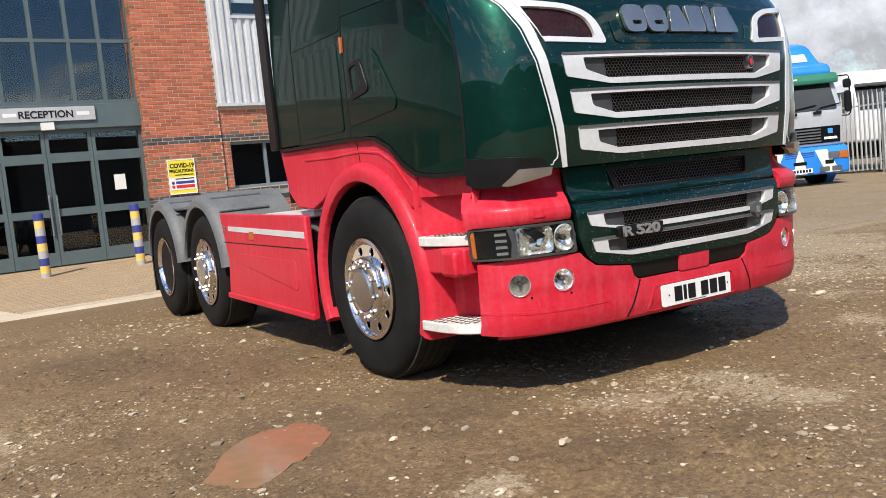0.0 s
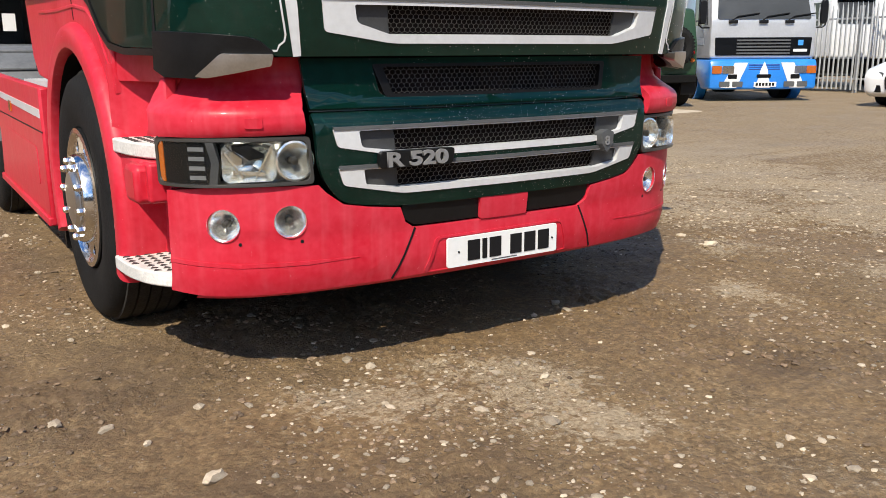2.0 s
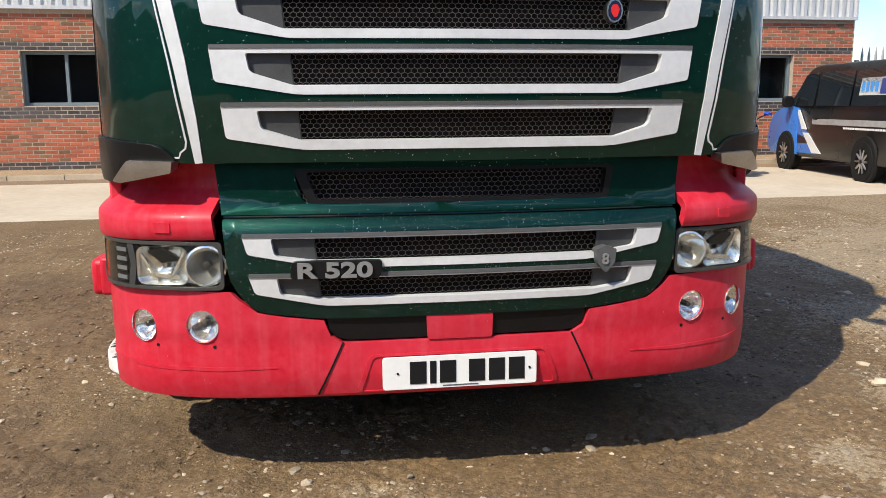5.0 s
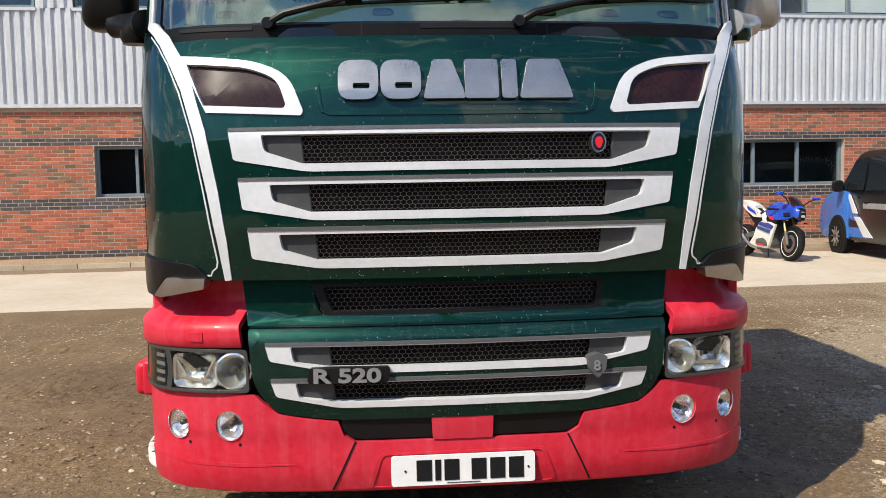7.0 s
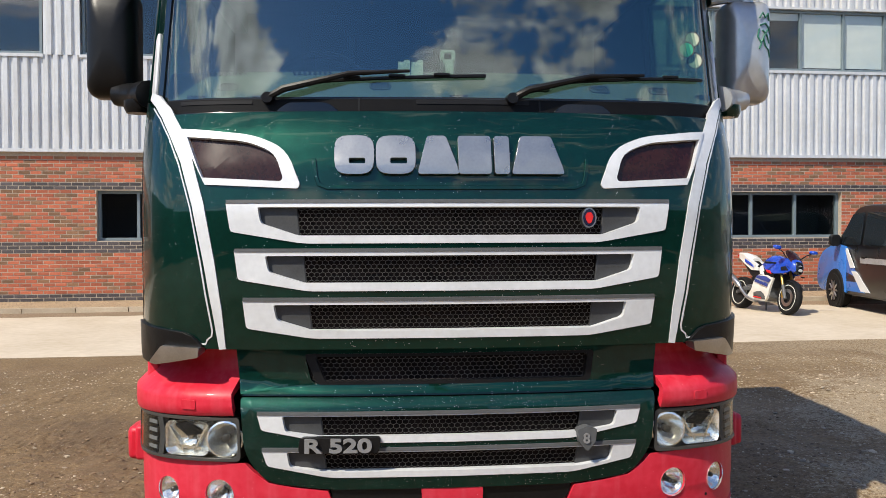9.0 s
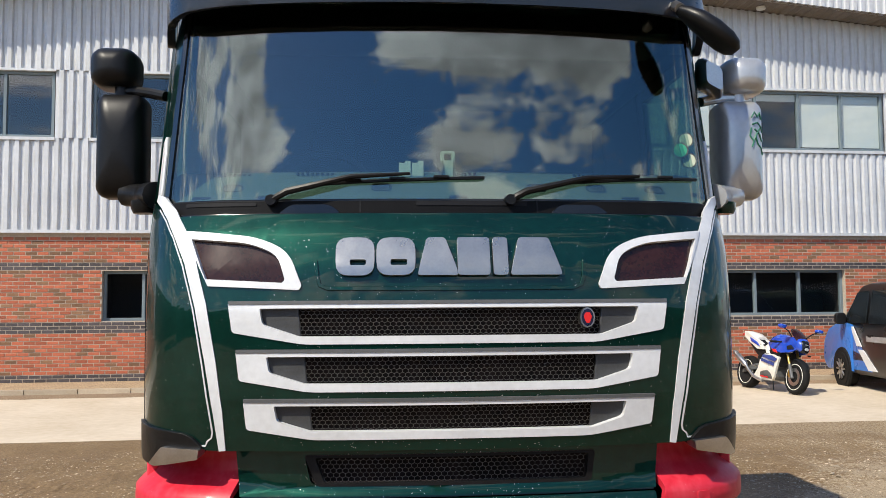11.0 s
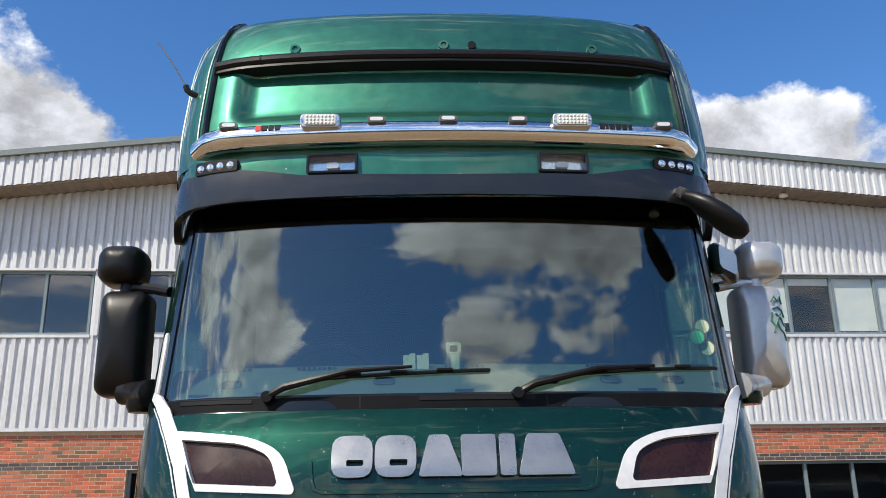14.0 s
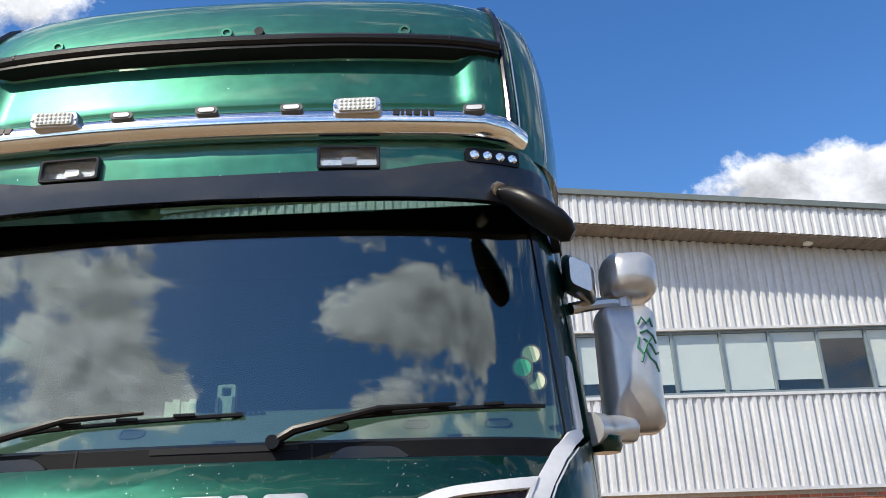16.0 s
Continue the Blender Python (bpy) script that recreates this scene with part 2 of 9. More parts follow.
WHITE = mat("white paint", (0.74, 0.74, 0.73), 0.45, 0.0, 0.06, 5.0, coat=0.3)
CHROME = mat("polished metal", (0.80, 0.79, 0.77), 0.14, 1.0, 0.06, 9.0, rvar=0.05)
BRUSHED = mat("brushed metal", (0.55, 0.54, 0.53), 0.32, 1.0, 0.1, 14.0)
BLACK = mat("black plastic", (0.0075, 0.0075, 0.008), 0.36, 0.0, 0.25, 8.0, 0.06, 260.0, spec=0.24)
GREY = mat("grey plastic", (0.085, 0.088, 0.09), 0.55, 0.0, 0.15, 8.0, 0.08, 220.0)
MUDGUARD = mat("weathered grey plastic", (0.13, 0.135, 0.14), 0.6, 0.0, 0.2, 4.0, 0.1, 120.0)
GLOSS_BLACK = mat("gloss black", (0.006, 0.007, 0.009), 0.16, 0.0, 0.2, 6.0, coat=0.25, spec=0.35)
VISOR = mat("dusty dark visor plastic", (0.008, 0.009, 0.014), 0.30, 0.0, 0.3, 6.0, coat=0.3, specks=0.2)
RUBBER = mat("tyre rubber", (0.012, 0.012, 0.012), 0.75, 0.0, 0.35, 7.0, 0.25, 90.0, spec=0.15)
TREAD = mat("dusty tyre tread", (0.028, 0.026, 0.023), 0.85, 0.0, 0.4, 12.0, 0.4, 60.0, spec=0.2)
DARK = mat("dark underside", (0.008, 0.008, 0.008), 0.8, 0.0, 0.4, 5.0, spec=0.1)
RADIATOR = mat("radiator core", (0.010, 0.0065, 0.006), 0.7, 0.0, 0.8, 9.0, spec=0.1)
LENS = glass("clear lens", (0.95, 0.95, 0.93), 1.3)
SCREEN = glass("windscreen glass", (0.52, 0.66, 0.60), 2.15)
WIRE = mat("brown dusty wire", (0.105, 0.096, 0.088), 0.42, 0.4, 0.3, 40.0)
REDLENS = mat("smoked red lens", (0.022, 0.006, 0.005), 0.22, 0.0, 0.5, 8.0, coat=0.0, spec=0.35)
AMBER = mat("amber lens", (0.46, 0.115, 0.015), 0.2, 0.0, 0.15, 30.0, coat=0.6)
PLATE = mat("number plate white", (0.78, 0.78, 0.76), 0.4, 0.0, 0.04, 6.0)
YPLATE = mat("number plate yellow", (0.72, 0.50, 0.03), 0.4, 0.0, 0.06, 6.0)
INK = mat("black ink", (0.010, 0.010, 0.011), 0.5, spec=0.2)
DASH = mat("grey green dashboard", (0.10, 0.125, 0.115), 0.7, 0.0, 0.12, 6.0, 0.1, 150.0)
SEAT = mat("dark seat cloth", (0.010, 0.010, 0.012), 0.9, 0.0, 0.3, 30.0, spec=0.1)
STEPW = mat("worn white step", (0.66, 0.64, 0.60), 0.6, 0.0, 0.2, 14.0, 0.2, 60.0)
MIRROR = mat("mirror glass", (0.85, 0.86, 0.87), 0.02, 1.0, 0.02)
DISC_G = mat("green disc", (0.05, 0.36, 0.22), 0.5)
DISC_W = mat("cream disc", (0.55, 0.60, 0.45), 0.5)
REDPAINT = mat("bright red paint", (0.65, 0.02, 0.02), 0.4)
BRICK = mat("red brick", (0.335, 0.084, 0.041), 0.85, 0.0, 0.2, 12.0, 0.3, 90.0, col2=(0.43, 0.127, 0.064), island=0.24)
BRICK_ONE = mat("red facing brick", (0.335, 0.084, 0.041), 0.85, 0.0, 0.2, 12.0, 0.3, 90.0, col2=(0.43, 0.127, 0.064), obj_rand=0.24)
BRICK_DARK = mat("blue engineering brick", (0.060, 0.050, 0.052), 0.7, 0.0, 0.2, 12.0, 0.3, 90.0, island=0.4)
BRICK_BROWN = mat("brown brick", (0.20, 0.105, 0.055), 0.85, 0.0, 0.2, 12.0, 0.3, 90.0, island=0.3)
MORTAR = mat("mortar", (0.41, 0.345, 0.275), 0.95, 0.0, 0.2, 20.0, 0.3, 120.0)
CLAD = mat("silver cladding", (0.545, 0.555, 0.575), 0.46, 0.15, 0.08, 1.2, rvar=0.05)
FASCIA = mat("grey flashing", (0.125, 0.150, 0.150), 0.5, 0.1, 0.1, 2.0)
# brownish sheet, with the shade below the eave put into its colour
SOFFIT = mat("shade-darkened soffit sheet", (0.20, 0.17, 0.14), 0.7, 0.0, 0.2, 3.0)
FRAMEG = mat("grey green frame paint", (0.085, 0.115, 0.12), 0.45, 0.0, 0.1, 4.0)
WINFRAME = mat("window frame grey", (0.15, 0.19, 0.21), 0.45, 0.0, 0.1, 4.0)
PANE = mat("dark window glass", (0.012, 0.015, 0.018), 0.03, 0.0, 0.1, 2.0, rvar=0.01, spec=0.9)
BLIND = mat("white roller blind", (0.70, 0.70, 0.66), 0.8, 0.0, 0.04)
# near-black walls: the dimness of the rooms is put into their colour
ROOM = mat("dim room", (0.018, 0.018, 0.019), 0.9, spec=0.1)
CONCRETE = mat("concrete", (0.47, 0.385, 0.28), 0.9, 0.0, 0.15, 0.9, 0.3, 60.0, col2=(0.58, 0.495, 0.385))
SKY_BLUE = mat("bright blue paint", (0.02, 0.22, 0.72), 0.35, 0.0, 0.08, 3.0, coat=0.5)
VAN_BLUE = mat("van blue wrap", (0.03, 0.17, 0.55), 0.3, 0.0, 0.1, 3.0, coat=0.6)
VAN_BLACK = mat("van black paint", (0.008, 0.008, 0.009), 0.30, 0.0, 0.3, 3.0, coat=0.15)
CAR_WHITE = mat("car white paint", (0.78, 0.78, 0.78), 0.25, 0.0, 0.03, 3.0, coat=0.8)
LR_GREEN = mat("dark green flat paint", (0.02, 0.055, 0.025), 0.45, 0.0, 0.15, 3.0)
TAIL = mat("red tail lens", (0.45, 0.01, 0.015), 0.15, 0.0, 0.2, 20.0, coat=0.6)
GALV = mat("galvanised steel", (0.48, 0.49, 0.49), 0.5, 0.5, 0.15, 6.0)
BOL_B = mat("bollard blue", (0.03, 0.045, 0.22), 0.5)
BOL_Y = mat("bollard yellow", (0.70, 0.48, 0.12), 0.5)
BOL_G = mat("bollard grey", (0.38, 0.38, 0.37), 0.5)
SIGN_Y = mat("sign yellow", (0.75, 0.62, 0.04), 0.5, 0.0, 0.05)
NAVY = mat("navy print", (0.03, 0.05, 0.22), 0.5)
LOGO_B = mat("logo blue", (0.05, 0.28, 0.70), 0.5)
STONE = mat("pale stones", (0.34, 0.27, 0.19), 0.9, 0.0, 0.2, 40.0, 0.3, 200.0, col2=(0.50, 0.42, 0.31), island=0.45)
INSERT = mat("dark grey insert plastic", (0.040, 0.041, 0.042), 0.5, 0.0, 0.2, 20.0, 0.08, 220.0)
GUNMETAL = mat("gunmetal paint", (0.26, 0.26, 0.26), 0.38, 0.3, 0.1, 30.0)
SCUTTLE = mat("black scuttle plastic", (0.0055, 0.0055, 0.006), 0.5, 0.0, 0.2, 12.0, 0.05, 200.0, spec=0.12)
EMBLEM = mat("deep navy enamel", (0.008, 0.012, 0.040), 0.3, 0.0, 0.1, 20.0, coat=0.4)
CLOD = mat("crumbs of soil", (0.13, 0.085, 0.05), 0.95, 0.0, 0.25, 60.0, 0.4, 200.0, col2=(0.27, 0.19, 0.12), island=0.4)
KERBC = mat("dirty concrete kerb", (0.36, 0.29, 0.205), 0.95, 0.0, 0.2, 3.0, 0.3, 60.0, col2=(0.46, 0.38, 0.28), obj_rand=0.12)
DGREEN = mat("deep green print", (0.02, 0.16, 0.10), 0.5)


# ---------------------------------------------------------------- modelling helpers
def mesh_of(name, bm, material, sharp=35.0):
    bmesh.ops.recalc_face_normals(bm, faces=bm.faces)
    lim = radians(sharp)
    for f in bm.faces:
        f.smooth = True
    for e in bm.edges:
        e.smooth = len(e.link_faces) == 2 and e.calc_face_angle(0) < lim
    me = bpy.data.meshes.new(name)
    bm.to_mesh(me)
    bm.free()
    me.materials.append(material)
    return me


def part(name, bm, material, parent, label="", bevel=0.0):
    ob = new(name, mesh_of(name, bm, material))
    ob.parent = parent
    if label:
        ob["label"] = label
    if bevel:
        bv = ob.modifiers.new("soft edges", "BEVEL")
        bv.width, bv.segments, bv.limit_method, bv.angle_limit = bevel, 2, "ANGLE", radians(40)
    return ob


def thing(name, label, category, at=None, group="", kind=""):
    ob = new(name)
    if at is not None:
        ob.matrix_world = at
    return tagged(ob, label, category, group, kind)


def solid(name, bm, material, label, category, group="", kind="", bevel=0.0, at=None):
    ob = new(name, mesh_of(name, bm, material))
    if at is not None:
        ob.matrix_world = at
    if bevel:
        bv = ob.modifiers.new("soft edges", "BEVEL")
        bv.width, bv.segments, bv.limit_method, bv.angle_limit = bevel, 2, "ANGLE", radians(40)
    return tagged(ob, label, category, group, kind)


def box(lo, hi, bm=None):
    bm = bm or bmesh.new()
    (x0, y0, z0), (x1, y1, z1) = lo, hi
    v = [bm.verts.new(c) for c in ((x0, y0, z0), (x1, y0, z0), (x1, y1, z0), (x0, y1, z0), (x0, y0, z1), (x1, y0, z1), (x1, y1, z1), (x0, y1, z1))]
    for q in ((0, 3, 2, 1), (4, 5, 6, 7), (0, 1, 5, 4), (1, 2, 6, 5), (2, 3, 7, 6), (3, 0, 4, 7)):
        bm.faces.new([v[i] for i in q])
    return bm


def spline(pts, n=8):
    """Catmull-Rom through the points."""
    p = [np.array(q, float) for q in pts]
    p = [2 * p[0] - p[1]] + p + [2 * p[-1] - p[-2]]
    res = []
    for i in range(1, len(p) - 2):
        for k in range(n):
            t = k / n
            a, b, c, d = p[i - 1:i + 3]
            res.append(0.5 * (2 * b + (c - a) * t + (2 * a - 5 * b + 4 * c - d) * t * t + (3 * b - a - 3 * c + d) * t ** 3))
    res.append(p[-2])
    return res


def tube(pts, r, n=10, bm=None, cap=True):
    bm = bm or bmesh.new()
    pts = [Vector(p) for p in pts]
    rings, prev = [], None
    for i, p in enumerate(pts):
        d = (pts[min(i + 1, len(pts) - 1)] - pts[max(i - 1, 0)]).normalized()
        a = prev if prev is not None else (Vector((0, 0, 1)) if abs(d.z) < 0.9 else Vector((1, 0, 0)))
        a = (a - d * a.dot(d)).normalized()
        prev = a
        b = d.cross(a)
        rr = r[i] if isinstance(r, (list, tuple)) else r
        rings.append([bm.verts.new(p + (a * math.cos(6.28318 * k / n) + b * math.sin(6.28318 * k / n)) * rr) for k in range(n)])
    for q, w in zip(rings, rings[1:]):
        for k in range(n):
            bm.faces.new((q[k], q[(k + 1) % n], w[(k + 1) % n], w[k]))
    if cap:
        bm.faces.new(rings[0][::-1]); bm.faces.new(rings[-1])
    return bm


def loft(loops, bm=None, cap=True):
    """A skin over closed loops of equally many points."""
    bm = bm or bmesh.new()
    rings = [[bm.verts.new(p) for p in lp] for lp in loops]
    n = len(rings[0])
    for q, w in zip(rings, rings[1:]):
        for k in range(n):
            bm.faces.new((q[k], q[(k + 1) % n], w[(k + 1) % n], w[k]))
    if cap:
        bm.faces.new(rings[0][::-1]); bm.faces.new(rings[-1])
    return bm


def rrect(w, h, r, n=5):
    """A rounded rectangle about the origin, as a closed loop."""
    res = []
    for cx, cy, a0 in ((w / 2 - r, h / 2 - r, 0), (-w / 2 + r, h / 2 - r, 90), (-w / 2 + r, -h / 2 + r, 180), (w / 2 - r, -h / 2 + r, 270)):
        for k in range(n + 1):
            a = radians(a0 + 90 * k / n)
            res.append((cx + r * math.cos(a), cy + r * math.sin(a)))
    return res


def lathe(profile, n=32, bm=None, axis="x", at=(0, 0, 0), ends=(True, True)):
    """Turns (radius, along) about an axis through at."""
    bm = bm or bmesh.new()
    rings = []
    for r, s in profile:
        ring = []
        for k in range(n):
            a = 2 * math.pi * k / n
            c, d = r * math.cos(a), r * math.sin(a)
            p = {"x": (s, c, d), "y": (c, s, d), "z": (c, d, s)}[axis]
            ring.append(bm.verts.new((p[0] + at[0], p[1] + at[1], p[2] + at[2])))
        rings.append(ring)
    for q, w in zip(rings, rings[1:]):
        for k in range(n):
            bm.faces.new((q[k], q[(k + 1) % n], w[(k + 1) % n], w[k]))
    for ring, shut in zip((rings[0], rings[-1]), ends):
        if shut:
            bm.faces.new(ring)
    return bm


def round_poly(pts, r, n=4):
    """Rounds the corners of a polygon by r (a number, or one for each corner)."""
    res, m = [], len(pts)
    for i in range(m):
        p, a, b = np.array(pts[i], float), np.array(pts[i - 1], float), np.array(pts[(i + 1) % m], float)
        rr = r[i] if isinstance(r, (list, tuple)) else r
        if rr <= 0:
            res.append(tuple(p)); continue
        da, db = a - p, b - p
        la, lb = np.linalg.norm(da), np.linalg.norm(db)
        s = min(rr, la * 0.45, lb * 0.45)
        q0, q1 = p + da / la * s, p + db / lb * s
        for k in range(n + 1):
            t = k / n
            res.append(tuple((1 - t) ** 2 * q0 + 2 * t * (1 - t) * p + t * t * q1))
    return res


class Skin:
    """A body surface: u runs round the plan section from the middle of the front, z up."""

    def __init__(self, section, yz, kz=((0, 1), (9, 1)), fade=(1.0, 1.7)):
        d = np.array(spline(section, 10))
        self.s = np.concatenate(([0], np.cumsum(np.linalg.norm(np.diff(d, axis=0), axis=1))))
        self.d, self.yz, self.kz, self.fade = d, np.array(yz), np.array(kz), fade

    def at(self, u, z):
        a = abs(u)
        x, y = np.interp(a, self.s, self.d[:, 0]), np.interp(a, self.s, self.d[:, 1])
        if a > self.s[-1]:
            y += a - self.s[-1]
        t = min(1, max(0, (a - self.fade[0]) / (self.fade[1] - self.fade[0])))
        w = 1 - t * t * (3 - 2 * t)
        return Vector((math.copysign(x, u) * np.interp(z, self.kz[:, 0], self.kz[:, 1]), y + w * np.interp(z, self.yz[:, 0], self.yz[:, 1]), z))

    def normal(self, u, z):
        e = 0.004
        return (self.at(u + e, z) - self.at(u - e, z)).cross(self.at(u, z + e) - self.at(u, z - e)).normalized()

    def u(self, x=None, y=None):
        return float(np.interp(x, self.d[:, 0], self.s) if y is None else np.interp(y, self.d[:, 1], self.s))


class Flat(Skin):
    """A plane, for panels that are not curved: u along a, v up b from the origin o."""

    def __init__(self, o, a, b=(0, 0, 1)):
        self.o, self.a, self.b = Vector(o), Vector(a), Vector(b)

    def at(self, u, z):
        return self.o + self.a * u + self.b * z

    def normal(self, u, z):
        return self.a.cross(self.b).normalized()


def plate(loop, skin, off=0.0, thick=0.02, step=0.08, zstep=0.08, holes=(), bm=None):
    """A panel cut to an outline in (u, z), with holes, that follows a skin at a distance off and has a thickness."""
    own = bmesh.new()
    edges = []
    for lp in (loop, *holes):
        vs = [own.verts.new((p[0], 0, p[1])) for p in lp]
        edges += [own.edges.new((vs[i - 1], vs[i])) for i in range(len(vs))]
    bmesh.ops.triangle_fill(own, use_beauty=True, use_dissolve=False, edges=edges, normal=(0, -1, 0))
    us, zs = [p[0] for p in loop], [p[1] for p in loop]
    for lo, hi, st, no in ((min(us), max(us), step, (1, 0, 0)), (min(zs), max(zs), zstep, (0, 0, 1))):
        if st:
            k = math.ceil((lo + 1e-4) / st)
            while k * st < hi - 1e-4:
                bmesh.ops.bisect_plane(own, geom=own.verts[:] + own.edges[:] + own.faces[:], dist=1e-5, plane_co=[c * k * st for c in no], plane_no=no)
                k += 1
    got = bmesh.ops.extrude_face_region(own, geom=own.faces[:], use_keep_orig=True)
    for v in got["geom"]:
        if isinstance(v, bmesh.types.BMVert):
            v.co.y = 1.0
    for v in own.verts:
        u, f, z = v.co
        v.co = skin.at(u, z) + skin.normal(u, z) * (off - thick * f)
    if bm is None:
        return own
    me = bpy.data.meshes.new("tmp")
    own.to_mesh(me); own.free()
    bm.from_mesh(me)
    bpy.data.meshes.remove(me)
    return bm


def band(line, width):
    """The outline of a strip of some width along a line in (u, z)."""
    p = [np.array(q, float) for q in line]
    lft, rgt = [], []
    for i, q in enumerate(p):
        d = p[min(i + 1, len(p) - 1)] - p[max(i - 1, 0)]
        d /= np.linalg.norm(d)
        w = (width[i] if isinstance(width, (list, tuple)) else width) / 2
        nrm = np.array((-d[1], d[0])) * w
        lft.append(tuple(q + nrm)); rgt.append(tuple(q - nrm))
    return lft + rgt[::-1]


def mirrored(pts):
    return [(-u, z) for u, z in pts][::-1]


def words(text, size, m, depth, material, name, parent, label="", squeeze=1.0, bold=0.0):
    """Raised lettering in the built-in font, from its lower left corner, at the pose m."""
    cu = bpy.data.curves.new("tmp", "FONT")
    cu.body, cu.size, cu.extrude, cu.offset = text, size, depth, bold
    tmp = new("tmp", cu)
    me = bpy.data.meshes.new_from_object(tmp)
    bpy.data.objects.remove(tmp); bpy.data.curves.remove(cu)
    me.transform(m @ Matrix.Diagonal((squeeze, 1, 1, 1)))
    me.materials.clear(); me.materials.append(material)
    ob = new(name, me)
    ob.parent = parent
    if label:
        ob["label"] = label
    return ob


def streaked(m, col, amount, across=26.0):
    """Adds faint vertical run marks and a chalky bloom to a paint."""
    n, l = m.node_tree.nodes, m.node_tree.links
    b = n["Principled BSDF"]
    src = b.inputs["Base Color"].links[0].from_socket
    co, mp, no = n.new("ShaderNodeTexCoord"), n.new("ShaderNodeMapping"), n.new("ShaderNodeTexNoise")
    mp.inputs["Scale"].default_value = (across, across, 1.6)
    no.inputs["Scale"].default_value, no.inputs["Detail"].default_value = 1.0, 6.0
    ra, mx = n.new("ShaderNodeMapRange"), n.new("ShaderNodeMix")
    mx.data_type = "RGBA"
    ra.inputs["From Min"].default_value, ra.inputs["From Max"].default_value, ra.inputs["To Max"].default_value = 0.50, 0.78, amount
    l.new(co.outputs["Object"], mp.inputs[0]); l.new(mp.outputs[0], no.inputs["Vector"]); l.new(no.outputs["Fac"], ra.inputs[0])
    l.new(ra.outputs[0], mx.inputs["Factor"]); l.new(src, mx.inputs["A"]); mx.inputs["B"].default_value = (*col, 1)
    l.new(mx.outputs["Result"], b.inputs["Base Color"])


streaked(RED, (0.62, 0.20, 0.23), 0.17, 22.0)
streaked(CLAD, (0.40, 0.38, 0.33), 0.5, 14.0)
FACE = pose(0, 0, 0, 90)          # lettering that faces -y


# ---------------------------------------------------------------- ground
def ground_material():
    m = bpy.data.materials.new("stony mud")
    m.use_nodes = True
    n, l = m.node_tree.nodes, m.node_tree.links
    b = n["Principled BSDF"]
    co = n.new("ShaderNodeTexCoord")

    def noise_at(scale, detail, rough=0.55):
        q = n.new("ShaderNodeTexNoise")
        q.inputs["Scale"].default_value, q.inputs["Detail"].default_value, q.inputs["Roughness"].default_value = scale, detail, rough
        l.new(co.outputs["Object"], q.inputs["Vector"])
        return q.outputs["Fac"]

    def ramp(fac, stops):
        r = n.new("ShaderNodeValToRGB")
        while len(r.color_ramp.elements) < len(stops):
            r.color_ramp.elements.new(0.5)
        for e, (p, c) in zip(r.color_ramp.elements, stops):
            e.position, e.color = p, (*c, 1)
        l.new(fac, r.inputs[0])
        return r.outputs[0]

    def blend(fac, a, c):
        q = n.new("ShaderNodeMix"); q.data_type = "RGBA"
        l.new(fac, q.inputs["Factor"]); l.new(a, q.inputs["A"]); l.new(c, q.inputs["B"])
        return q.outputs["Result"]

    base = ramp(noise_at(0.7, 6.0, 0.6), [(0.30, (0.180, 0.114, 0.058)), (0.50, (0.225, 0.150, 0.082)), (0.68, (0.270, 0.190, 0.108))])
    fine = ramp(noise_at(34.0, 9.0, 0.75), [(0.37, (0.075, 0.047, 0.025)), (0.52, (0.230, 0.158, 0.088)), (0.67, (0.395, 0.305, 0.190))])
    half = n.new("ShaderNodeValue"); half.outputs[0].default_value = 0.5
    c = blend(half.outputs[0], base, fine)
    cells = n.new("ShaderNodeTexVoronoi"); cells.inputs["Scale"].default_value = 75.0
    l.new(co.outputs["Object"], cells.inputs["Vector"])
    csep = n.new("ShaderNodeSeparateColor"); l.new(cells.outputs["Color"], csep.inputs[0])
    tone = n.new("ShaderNodeMapRange"); tone.inputs["To Min"].default_value, tone.inputs["To Max"].default_value = 0.74, 1.24
    l.new(csep.outputs[2], tone.inputs[0])
    shift = n.new("ShaderNodeHueSaturation"); l.new(tone.outputs[0], shift.inputs["Value"]); l.new(c, shift.inputs["Color"])
    c = shift.outputs[0]
    at = n.new("ShaderNodeAttribute"); at.attribute_name = "dust"
    def lift(k, scale):
        q = n.new("ShaderNodeMath"); q.operation = "MULTIPLY_ADD"; q.inputs[1].default_value = k
        l.new(at.outputs["Fac"], q.inputs[0]); l.new(noise_at(scale, 9.0, 0.72), q.inputs[2])
        return q.outputs[0]
    pale = ramp(lift(0.20, 24.0), [(0.60, (0, 0, 0)), (0.66, (0.92, 0.92, 0.92))])
    pale_col = ramp(noise_at(70.0, 5.0, 0.7), [(0.35, (0.235, 0.170, 0.105)), (0.62, (0.500, 0.410, 0.285))])
    c = blend(pale, c, pale_col)
    soil_mask = ramp(lift(-0.30, 5.0), [(0.56, (0, 0, 0)), (0.76, (0.7, 0.7, 0.7))])
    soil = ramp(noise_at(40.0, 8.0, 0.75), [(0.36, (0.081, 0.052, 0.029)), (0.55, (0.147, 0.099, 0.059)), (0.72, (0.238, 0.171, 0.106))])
    c = blend(soil_mask, c, soil)
    vo = n.new("ShaderNodeTexVoronoi"); vo.inputs["Scale"].default_value = 46.0
    l.new(co.outputs["Object"], vo.inputs["Vector"])
    grit = ramp(vo.outputs["Distance"], [(0.10, (1, 1, 1)), (0.20, (0, 0, 0))])
    sep = n.new("ShaderNodeSeparateColor"); l.new(vo.outputs["Color"], sep.inputs[0])
    few = n.new("ShaderNodeMath"); few.operation = "GREATER_THAN"; few.inputs[1].default_value = 0.72
